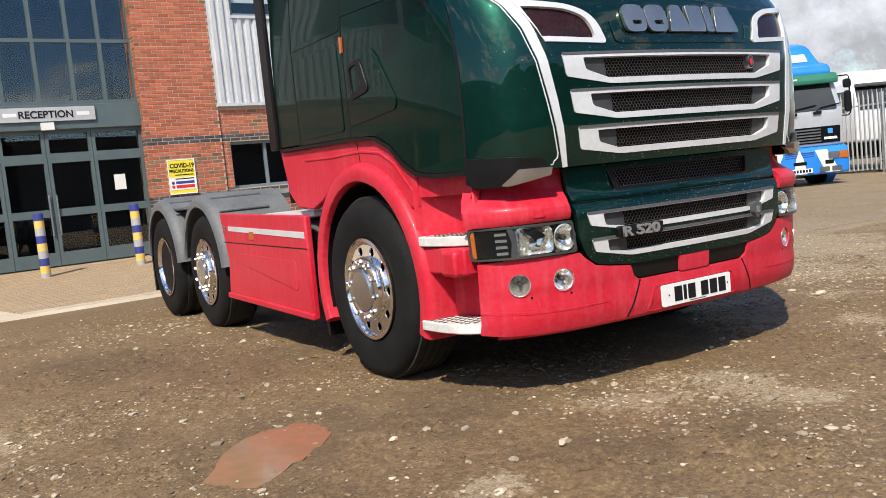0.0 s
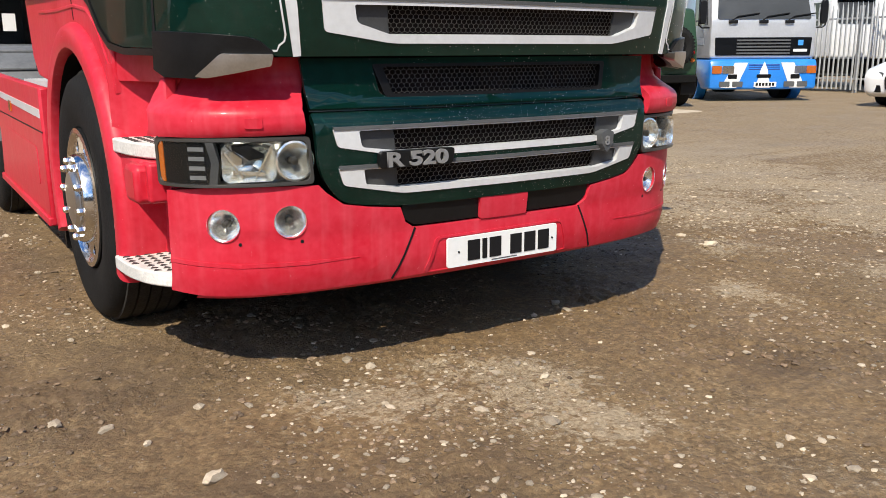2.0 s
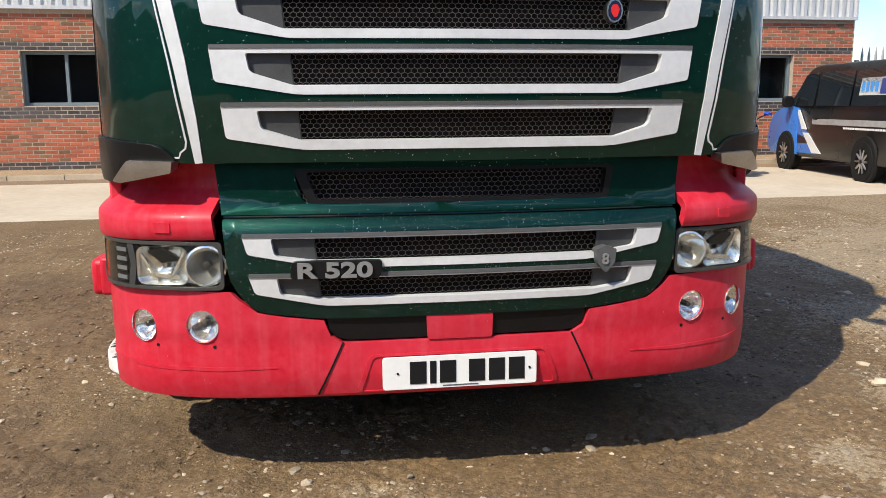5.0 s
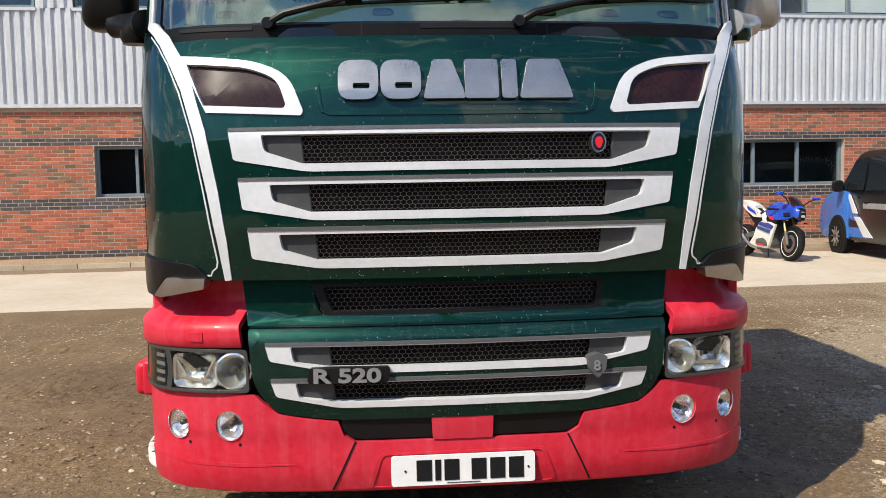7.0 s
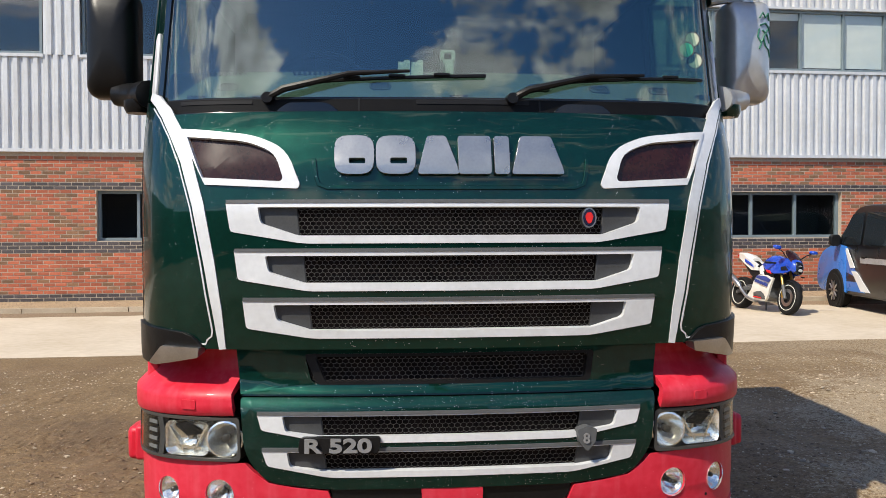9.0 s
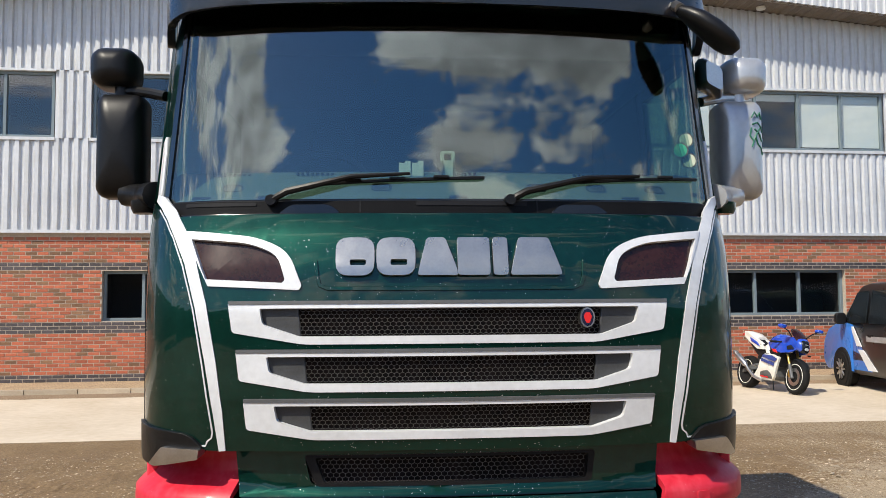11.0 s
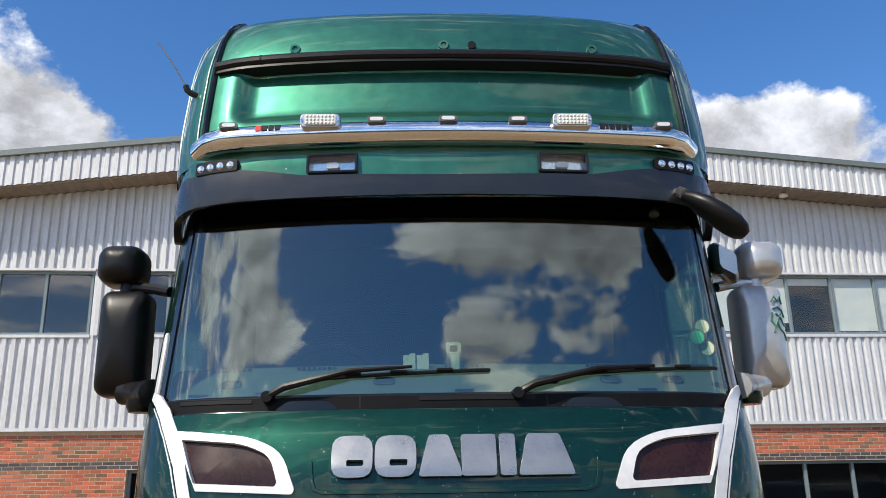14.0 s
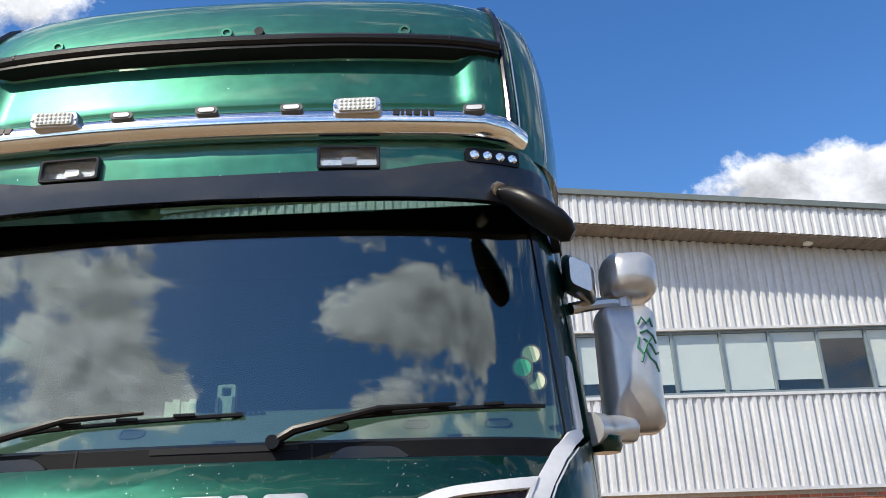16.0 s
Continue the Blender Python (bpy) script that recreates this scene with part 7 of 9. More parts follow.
        for i in range(6):
            for j in range(9):
                x, y = 1.02 + 0.038 * i, 0.345 + 0.041 * j + 0.02 * (i % 2)
                if x + 0.018 < np.interp(y, *reach) - 0.012 and x + 0.018 < np.interp(y + 0.028, *reach) - 0.012 and y < 0.68:
                    tri = [(s_ * x, y), (s_ * (x + 0.026), y), (s_ * (x + 0.013), y + 0.026)]
                    loft([[(p, q, z1 - 0.002) for p, q in tri], [(p, q, z1 + 0.0025) for p, q in tri]], bm)
        part("studs", bm, INSERT, tr)["kind"] = "stuff"
    # side skirt
    SK = Flat((s_ * 1.235, 0, 0), (0, 1, 0) if s_ > 0 else (0, -1, 0))
    sk = part("side_skirt", plate(f([(2.14, 0.27), (2.13, 0.965), (3.90, 1.01), (3.78, 0.62), (3.86, 0.31)]), SK, 0.0, 0.05, 0.6, 0), RED, lorry, "red side skirt with silver stripe", bevel=0.012)
    part("stripe", plate(f([(2.16, 0.815), (2.16, 0.858), (3.70, 0.905), (3.70, 0.868)]), SK, 0.004, 0.006, 0, 0), SILVER, sk)
    part("seam", plate(f(band([(2.14, 0.745), (3.84, 0.775)], 0.008)), SK, 0.001, 0.003, 0, 0), INK, sk)
    part("recess", plate(f(round_poly([(2.35, 0.45), (2.35, 0.66), (3.45, 0.69), (3.55, 0.62)], 0.05)), SK, 0.004, 0.006, 0, 0), RED, sk, bevel=0.004)
    part("lower_lip", plate(f([(2.14, 0.27), (2.14, 0.315), (3.86, 0.36), (3.87, 0.315)]), SK, 0.014, 0.04, 0, 0), RED, sk, bevel=0.008)
    part("side_marker", plate(f([(3.12, 0.80), (3.12, 0.86), (3.20, 0.862), (3.20, 0.802)]), SK, 0.009, 0.008, 0, 0), AMBER, sk, "small amber side marker")
    part("badge", plate(f([(3.76, 0.90), (3.80, 0.84), (3.83, 0.92)]), SK, 0.006, 0.006, 0, 0), BRUSHED, sk)
    part("mud_flap", box((min(s_ * 0.9, s_ * 1.2), 1.99, 0.18), (max(s_ * 0.9, s_ * 1.2), 2.02, 0.62)), BLACK, lorry)

# cab inside: rear wall, floor, dash, wheel, seats
inside = part("cab_interior", box((-1.12, 2.30, 1.40), (1.12, 2.34, 3.5)), SEAT, lorry, "dim cab interior")
part("cab_roof_lining", box((-1.05, 0.5, 2.86), (1.05, 2.3, 2.90)), SEAT, inside)
for s_ in (-1, 1):
    part("side_lining", box((min(s_ * 1.04, s_ * 1.15), 0.62, 2.74), (max(s_ * 1.04, s_ * 1.15), 2.3, 2.92)), SEAT, inside)
part("header_shelf", box((-1.02, 0.45, 2.78), (1.02, 0.85, 2.86)), BLACK, inside)
# added hidden sheet that stops sun leaking through the front gaps
part("light_block", box((-0.99, 0.22, 0.46), (0.99, 0.26, 1.96)), DARK, inside)
part("cab_floor", box((-1.15, 0.30, 1.30), (1.15, 2.3, 1.36)), DARK, inside)
dash = part("dashboard", loft([[(x, y + 0.08 * x * x, z) for y, z in ((0.17, 1.99), (0.20, 2.02), (0.25, 2.06), (0.31, 2.115), (0.37, 2.155), (0.43, 2.172), (0.60, 2.18), (0.74, 2.16), (0.78, 1.98), (0.78, 1.6), (0.2, 1.6))] for x in np.linspace(-1.08, 1.08, 17)]), DASH, lorry, "pale grey dashboard top with vents")
def on_dash(x, z):
    return 0.08 * x * x + float(np.interp(z, (2.02, 2.06, 2.115, 2.155, 2.172), (0.20, 0.25, 0.31, 0.37, 0.43)))


for x in (-0.854, -0.517, 0.06, 0.62):
    bm = bmesh.new()
    for k in range(8):
        y = on_dash(x, 2.15)
        box((x - 0.075 + 0.020 * k, y - 0.012, 2.146), (x - 0.064 + 0.020 * k, y + 0.004, 2.158), bm)
    part("vent", bm, INK, dash)
for x in (-0.836, -0.25, 0.37, 0.62, 0.87):
    y = on_dash(x, 2.088)
    vt = part("round_vent", loft([[(x + a, y - 0.010 + d + 0.9 * b, 2.088 + b) for a, b in rrect(0.085 * q, 0.034 * q, 0.017 * q)] for d, q in ((0.012, 1.0), (0.0, 0.95), (0.0, 0.8), (0.008, 0.76))]), BEZEL, dash)
for x in (-0.95, -0.70, 0.05, 0.75):
    y = on_dash(x, 2.04)
    part("slot", box((x - 0.035, y - 0.008, 2.034), (x + 0.035, y + 0.004, 2.046)), INK, dash)
sw = [( -0.50 + 0.225 * math.cos(a), 0.82 - 0.11 * math.sin(a), 2.10 + 0.195 * math.sin(a)) for a in np.linspace(0, 6.2832, 33)]
wh = part("steering_wheel", tube(sw, 0.016, 8, cap=False), BLACK, lorry, "black steering wheel")
part("hub", lathe([(0.08, -0.02), (0.09, 0.02), (0.05, 0.05)], 16, axis="y", at=(-0.50, 0.82, 2.10)), BLACK, wh)
for sx in (-0.5, 0.5):
    se = part("seat", loft([[(sx + a * 0.5 * s, 1.45 + 0.1 * (z - 1.7), z) for a, b in rrect(1, 1, 0.3, 3)] if False else [(sx + a * 0.48 * s, 1.45 + b * 0.16 + 0.1 * (z - 1.7), z) for a, b in rrect(1, 1, 0.3, 3)] for z, s in ((1.6, 1), (1.9, 1), (2.2, 0.9), (2.32, 0.6), (2.36, 0.55), (2.55, 0.5), (2.58, 0.4))]), SEAT, lorry, "dark high backed seat")
for x in (-0.178, -0.126):
    part("card", loft([[(x + a, y, z + b) for a, b in ((0.0, 0), (0.047, 0), (0.047, 0.062), (0.026, 0.064), (0.022, 0.054), (0.0, 0.056))] for y, z in ((0.345, 2.140), (0.350, 2.140))]), BLIND, dash, "pale card on the dashboard")
CRADLE = mat("pale cradle", (0.5, 0.55, 0.52), 0.5)
cr = part("phone_cradle", plate(round_poly([(-0.010, 2.06), (0.048, 2.06), (0.048, 2.242), (-0.010, 2.242)], 0.01), Flat((0, 0.335, 0), (1, 0, 0)), 0, 0.02, 0, 0, [round_poly([(0.004, 2.205), (0.034, 2.205), (0.034, 2.232), (0.004, 2.232)], 0.005)]), CRADLE, dash, "upright cradle on the dashboard", bevel=0.003)
part("clip", box((-0.012, 0.325, 2.135), (-0.002, 0.337, 2.20)), GREY, cr)
part("clip", box((0.040, 0.325, 2.135), (0.050, 0.337, 2.20)), GREY, cr)



# chassis, wheels
def wheel(at, r, w, turn, dished=False, r_rim=0.292, name="wheel"):
    wl_ = new(name); wl_.parent = lorry
    wl_["label"] = "lorry wheel with polished alloy rim and worn tyre" if not dished else "twin rear wheel with deep polished rim"
    wl_.matrix_world = Matrix.Translation(at) @ (pose(0, 0, 0, 0, 0, 180) if turn else Matrix())
    h = w / 2
    pr = [(r_rim, -h + 0.03), (r_rim + 0.012, -h + 0.012), (r_rim + 0.06, -h - 0.004), (r * 0.80, -h - 0.008), (r * 0.90, -h), (r * 0.955, -h + 0.012), (r * 0.982, -h + 0.032), (r, -h + 0.06)]
    prof = pr + [(r, h - 0.06)] + [(a, -b) for a, b in pr[::-1][1:]]
    part("tyre", lathe(prof, 56, axis="x"), RUBBER, wl_, "black worn tyre")
    bm = bmesh.new()
    for k in range(5):
        x = -h + 0.05 + (w - 0.1) * (k + 0.5) / 5
        lathe([(r - 0.004, x - 0.022), (r + 0.010, x - 0.020), (r + 0.010, x + 0.020), (r - 0.004, x + 0.022)], 56, bm, "x")
    part("tread", bm, TREAD, wl_)
    if not dished:
        part("rim", lathe([(0.05, -h + 0.10), (0.17, -h + 0.085), (0.262, -h + 0.055), (0.268, -h + 0.02), (0.285, -h + 0.004), (r_rim + 0.006, -h + 0.006), (r_rim + 0.006, -h + 0.05), (0.27, h - 0.06)], 48, axis="x"), DARK, wl_)
        FL = Flat((-h + 0.012, 0, 0), (0, -1, 0))
        holes = [[(0.226 * math.cos(a) + 0.024 * math.cos(b), 0.226 * math.sin(a) + 0.024 * math.sin(b)) for b in np.linspace(0, 6.2832, 13)[:-1]] for a in np.linspace(0, 6.2832, 11)[:-1]]
        disc = plate([(0.262 * math.cos(a), 0.262 * math.sin(a)) for a in np.linspace(0, 6.2832, 49)[:-1]], FL, 0.0, 0.014, 0, 0, holes + [[(0.165 * math.cos(a), 0.165 * math.sin(a)) for a in np.linspace(0, 6.2832, 37)[:-1]]])
        dk = part("alloy_disc", disc, CHROME, wl_, "polished alloy disc with ten holes", bevel=0.004)
        part("rim_flange", lathe([(0.255, -h + 0.03), (0.262, -h + 0.008), (0.278, -h - 0.006), (r_rim + 0.004, -h - 0.002), (r_rim + 0.004, -h + 0.03)], 48, axis="x"), CHROME, wl_)
        part("hub_ring", lathe([(0.192, -h + 0.02), (0.190, -h - 0.016), (0.182, -h - 0.030), (0.140, -h - 0.034), (0.126, -h - 0.030), (0.126, -h + 0.02)], 40, axis="x"), CHROME, dk)
        part("hub_cap", lathe([(0.126, -h + 0.0), (0.122, -h - 0.036), (0.108, -h - 0.048), (0.03, -h - 0.052), (0.001, -h - 0.052)], 36, axis="x"), BRUSHED, dk, "dull metal hub cap")
        for k in range(10):
            a = 2 * math.pi * k / 10 + 0.2
            part("wheel_nut", lathe([(0.017, -h - 0.028), (0.017, -h - 0.050), (0.012, -h - 0.058), (0.006, -h - 0.060)], 6, axis="x", at=(0, 0.160 * math.cos(a), 0.160 * math.sin(a))), CHROME, dk)
    else:
        part("rim", lathe([(0.09, -h + 0.20), (0.20, -h + 0.19), (0.235, -h + 0.15), (0.255, -h + 0.05), (0.262, -h + 0.02), (0.285, -h - 0.004), (r_rim + 0.005, -h), (r_rim + 0.005, -h + 0.05), (0.27, h - 0.06)], 48, axis="x"), CHROME, wl_, "deep dished polished rim")
        part("hub", lathe([(0.11, -h + 0.20), (0.11, -h + 0.10), (0.08, -h + 0.08), (0.001, -h + 0.08)], 28, axis="x"), GREY, wl_)
        for k in range(10):
            a = 2 * math.pi * k / 10
            part("wheel_nut", lathe([(0.018, -h + 0.19), (0.018, -h + 0.155), (0.010, -h + 0.145)], 6, axis="x", at=(0, 0.155 * math.cos(a), 0.155 * math.sin(a))), CHROME, wl_)
    return wl_


FR, RR = 0.525, 0.500
wheel((-1.055, 1.34, FR), FR, 0.34, False)
wheel((1.055, 1.34, FR), FR, 0.34, True)
wheel((-1.07, 4.47, RR), RR, 0.32, False)
wheel((1.07, 4.47, RR), RR, 0.32, True)
wheel((-0.93, 5.83, RR), RR, 0.62, False, True)
wheel((0.93, 5.83, RR), RR, 0.62, True, True)
for s_ in (-0.42, 0.42):
    part("chassis_rail", box((s_ - 0.04, 0.6, 0.62), (s_ + 0.04, 6.7, 0.90)), DARK, lorry, "dark chassis rail", bevel=0.01)
for y in (1.34, 4.47, 5.83):
    part("axle", tube([(-0.95, y, 0.5), (0.95, y, 0.5)], 0.07, 12), DARK, lorry)
# second added sheet against sun leaks below the cab
part("light_block", box((-0.95, 0.24, 0.42), (0.95, 0.27, 1.92)), DARK, lorry)
part("engine", box((-0.40, 0.25, 0.55), (0.40, 2.0, 1.25)), DARK, lorry, "dark engine block under the cab", bevel=0.03)
part("fuel_tank", box((-1.12, 2.2, 0.40), (-0.5, 3.7, 0.92)), GREY, lorry, "fuel tank behind the skirt", bevel=0.05)
part("fuel_tank", box((0.5, 2.2, 0.40), (1.12, 3.7, 0.92)), GREY, lorry, bevel=0.05)
part("catwalk", box((-1.15, 2.15, 0.955), (0.9, 3.15, 0.985)), WHITE, lorry, "white chequer catwalk plate")
for s_ in (-1, 1):
    for y, e in ((4.47, 0.0), (5.83, 0.0)):
        lip = ((0.55, 0.63), (1.16, 0.63), (1.205, 0.625), (1.238, 0.607), (1.255, 0.575), (1.255, 0.53), (1.235, 0.53), (1.22, 0.59), (0.55, 0.605))
        bm = bmesh.new()
        prev = None
        for k in range(25):
            a = radians(4 + 168 * k / 24)
            cur = [bm.verts.new((s_ * x, y - r_ * math.cos(a), 0.52 + r_ * math.sin(a) * 1.06)) for x, r_ in lip]
            if prev:
                for i in range(len(lip)):
                    bm.faces.new((prev[i], cur[i], cur[(i + 1) % len(lip)], prev[(i + 1) % len(lip)]))
            else:
                bm.faces.new(cur)
            prev = cur
        bm.faces.new(prev[::-1])
        part("mudguard", bm, MUDGUARD, lorry, "grey plastic rear mudguard")
    for x in (0.72, 1.10):
        part("latch", box((s_ * x - 0.035, 3.885, 0.905), (s_ * x + 0.035, 3.915, 0.955)), INK, lorry, "black mudguard latch", bevel=0.006)
    part("mudguard_flap", box((min(s_ * 0.72, s_ * 1.22), 6.42, 0.22), (max(s_ * 0.72, s_ * 1.22), 6.46, 0.85)), BLACK, lorry)
part("mudguard_bridge", box((-1.18, 4.7, 1.06), (-0.6, 5.6, 1.10)), MUDGUARD, lorry, bevel=0.015)
part("mudguard_bridge", box((0.6, 4.7, 1.06), (1.18, 5.6, 1.10)), MUDGUARD, lorry, bevel=0.015)
part("fifth_wheel", lathe([(0.46, 1.08), (0.48, 1.13), (0.46, 1.17), (0.05, 1.18)], 28, axis="z", at=(0, 5.1, 0)), GREY, lorry, "greasy fifth wheel plate")
cp = part("coupling_arm", tube([(-0.85, 2.55, 1.33), (-0.75, 3.0, 1.36), (-0.62, 3.5, 1.37), (-0.52, 3.95, 1.36)], 0.022, 8), REDPAINT, lorry, "red air line arm behind the cab")
part("coupling", tube([(-0.52, 3.93, 1.36), (-0.49, 4.08, 1.36)], 0.042, 10), REDPAINT, cp)
coil = [(-0.80 + 0.10 * math.cos(a), 2.62 + 0.012 * a, 1.24 + 0.07 * math.sin(a)) for a in np.linspace(0, 44, 180)]
part("air_line", tube(coil, 0.011, 6), REDPAINT, cp, "coiled red air line")
# ribs on the flat rear mudguards
for s_ in (-1, 1):
    for y in (4.47, 5.83):
        for k in range(5):
            a = radians(50 + 20 * k)
            part("rib", box((min(s_ * 0.74, s_ * 1.18), y - 0.645 * math.cos(a) - 0.018, 0.52 + 0.668 * math.sin(a) - 0.012), (max(s_ * 0.74, s_ * 1.18), y - 0.645 * math.cos(a) + 0.018, 0.52 + 0.668 * math.sin(a) + 0.008)), MUDGUARD, lorry, bevel=0.006)
part("cab_back", box((-1.18, 2.40, 1.05), (1.18, 2.46, 3.6)), DARK, lorry, "dark rear wall of the cab")


# ---------------------------------------------------------------- other vehicles
def shell(profile, hw, narrow=((0, 1), (9, 1)), edge=0.05, bm=None):
    """A body from a closed side outline in (y, z): as wide as narrow(z) says, with rounded shoulders."""
    nz = np.array(narrow)
    cy, cz = np.mean([p[0] for p in profile]), np.mean([p[1] for p in profile])
    loops = []
    for s, k in ((-1, 1.0), (-0.985, 0.45), (-0.93, 0.1), (-0.8, 0.0), (0.8, 0.0), (0.93, 0.1), (0.985, 0.45), (1, 1.0)):
        lp = []
        for y, z in profile:
            d = math.hypot(y - cy, z - cz) or 1
            f = 1 - k * edge / d
            lp.append((s * hw * float(np.interp(z, nz[:, 0], nz[:, 1])), cy + (y - cy) * f, cz + (z - cz) * f))
        loops.append(lp)
    return loft(loops, bm)


def road_wheel(parent, x, y, r, w, spokes=10, rim=None, turned=1, rr=0.62, material=None):
    """A car wheel with tyre, rim and spokes; the outer face looks towards the sign of x."""
    sgn = 1 if x > 0 else -1
    wl_ = part("wheel", lathe([(r * rr, -w / 2), (r * 0.93, -w / 2), (r, -w / 4), (r, w / 4), (r * 0.93, w / 2), (r * rr, w / 2)], 32, axis="x", at=(x, y, r)), RUBBER, parent, "car wheel with alloy rim")
    xo = x + sgn * (w / 2 + 0.002)
    part("rim", lathe([(r * rr * 1.02, 0), (r * rr * 0.94, sgn * 0.012), (r * rr * 0.9, -sgn * 0.03), (r * 0.1, -sgn * 0.04)], 32, axis="x", at=(xo, y, r)), material or DARK, wl_)
    bm = bmesh.new()
    for k in range(spokes):
        a = 6.28318 * k / spokes
        c, s = math.cos(a), math.sin(a)
        tube([(xo, y + 0.04 * c, r + 0.04 * s), (xo + sgn * 0.004, y + r * rr * 0.96 * c, r + r * rr * 0.96 * s)], [r * 0.07, r * 0.045], 6, bm)
    part("spokes", bm, BRUSHED, wl_, "silver alloy spokes")
    return wl_


def quad_panel(name, pts, material, parent, thick=0.01, label="", r=0.03):
    """A flat panel through a polygon of 3D points, rounded at its corners."""
    p = [Vector(q) for q in pts]
    o = p[0]
    a = (p[1] - p[0]).normalized()
    nrm = a.cross(p[2] - p[0]).normalized()
    b = nrm.cross(a)
    lp = round_poly([((q - o).dot(a), (q - o).dot(b)) for q in p], r)
    return part(name, plate(lp, Flat(o, a, b), 0.0, thick, 0, 0), material, parent, label)


# blue and black van
van = thing("van", "black panel van with blue nose and pale stripes", "van", Matrix.Translation((9.12, 8.85, 0)) @ pose(0, 0, 0, 0, 0, -7.6))
vp = round_poly([(0.02, 0.42), (0.0, 1.0), (0.08, 1.80), (0.18, 1.95), (3.0, 1.98), (3.40, 1.92), (4.02, 1.27), (4.62, 1.10), (4.86, 0.85), (4.90, 0.45), (4.75, 0.28), (0.15, 0.28)], [0.05, 0.05, 0.15, 0.1, 0.3, 0.3, 0.25, 0.25, 0.1, 0.1, 0.1, 0.05], 5)
vn = ((0, 0.97), (0.5, 1.0), (1.1, 1.0), (1.95, 0.86))
part("body", shell(vp, 0.95, vn, 0.06), VAN_BLACK, van, "glossy black body")
part("nose", shell(round_poly([(3.50, 0.31), (4.76, 0.275), (4.905, 0.45), (4.866, 0.86), (4.63, 1.106), (4.03, 1.275), (3.53, 1.20)], [0, 0.1, 0.1, 0.12, 0.25, 0.1, 0.0], 4), 0.976, vn, 0.05), VAN_BLUE, van, "bright blue nose")


def on_van(y, z, s=-1, d=0.004):
    return (s * (0.95 * float(np.interp(z, [q[0] for q in vn], [q[1] for q in vn])) + d), y, z)


for s_ in (-1, 1):
    f_ = lambda l_: [on_van(y, z, s_) for y, z in (l_ if s_ < 0 else l_[::-1])]
    quad_panel("side_window", f_([(2.95, 1.23), (3.92, 1.23), (3.46, 1.80), (2.98, 1.83)][::-1]), PANE, van, 0.012, "dark door glass")
    quad_panel("rear_quarter_window", f_([(0.25, 1.23), (1.55, 1.23), (1.55, 1.82), (0.32, 1.82)][::-1]), PANE, van, 0.012)
    quad_panel("side_window", f_([(1.62, 1.23), (2.85, 1.23), (2.85, 1.83), (1.62, 1.82)][::-1]), PANE, van, 0.012)
    quad_panel("blue_wrap", f_([(2.72, 0.36), (3.60, 0.36), (3.66, 1.20), (3.60, 1.20)][::-1]), VAN_BLUE, van, 0.008, "bright blue wrap on the door", 0.005)
    quad_panel("chevron", f_([(2.50, 0.38), (2.88, 0.38), (3.28, 0.74), (3.06, 0.74)][::-1]), WHITE, van, 0.012, "pale diagonal stripe", 0.01)
    quad_panel("chevron", f_([(3.12, 0.80), (3.33, 0.80), (3.60, 1.16), (3.48, 1.16)][::-1]), WHITE, van, 0.012, "pale diagonal stripe", 0.01)
    quad_panel("stripe", f_([(0.06, 0.90), (2.90, 0.90), (2.90, 1.00), (0.06, 1.00)][::-1]), GALV, van, 0.011, "grey stripe with small lettering", 0.004)
    for k in range(18):
        y = 0.3 + 0.08 * k
        quad_panel("text_bar", f_([(y, 0.84), (y + 0.06, 0.84), (y + 0.06, 0.872), (y, 0.872)][::-1]), WHITE, van, 0.006, "", 0.002)
    quad_panel("logo", f_([(0.35, 1.40), (1.35, 1.40), (1.35, 1.68), (0.35, 1.68)][::-1]), WHITE, van, 0.016, "white and blue logo panel", 0.004)
    quad_panel("logo_field", [(x + (-0.008 if s_ < 0 else 0.008), y, z) for x, y, z in f_([(0.37, 1.42), (0.70, 1.42), (0.70, 1.66), (0.37, 1.66)][::-1])], NAVY, van, 0.012, "", 0.004)
    for k in range(4):
        y = 0.78 + 0.14 * k
        quad_panel("logo_mark", [(x + (-0.008 if s_ < 0 else 0.008), yy, z) for x, yy, z in f_([(y, 1.46), (y + 0.08, 1.46), (y + 0.10, 1.62), (y + 0.02, 1.62)][::-1])], LOGO_B, van, 0.012, "", 0.01)
    for y in (0.98, 3.97):
        fwd = 0.03 if y > 3 else 0.0
        part("wheel_arch", lathe([(0.03, s_ * 0.008), (0.395, s_ * 0.008), (0.41, -s_ * 0.03)], 28, axis="x", at=(s_ * (0.949 + fwd), y, 0.35)), RUBBER, van, "dark wheel arch")
        road_wheel(van, s_ * (0.855 + fwd), y, 0.34, 0.225, 10)
    part("door_mirror", loft([[(s_ * (1.06 + a * 0.20), 3.72 + 0.05 * k, 1.31 + b * 0.22) for a, b in rrect(1, 1, 0.3, 4)] for k in range(3)]), BLACK, van, "black door mirror", bevel=0.02)
    part("tail_lamp", loft([[(s_ * (0.86 + 0.075 * a), -0.012 + 0.03 * k, 0.98 + 0.32 * b) for a, b in rrect(1.2, 1, 0.3, 3)] for k in range(2)]), TAIL, van, "tall red tail lamp", bevel=0.01)
    quad_panel("door_handle", f_([(2.70, 0.98), (2.86, 0.98), (2.86, 1.02), (2.70, 1.02)][::-1]), BLACK, van, 0.03, "", 0.01)
for a, c in ((-0.80, -0.04), (0.04, 0.80)):
    quad_panel("rear_window", [(a, 0.030, 1.18), (c, 0.030, 1.18), (c, 0.098, 1.78), (a, 0.098, 1.78)], PANE, van, 0.012)
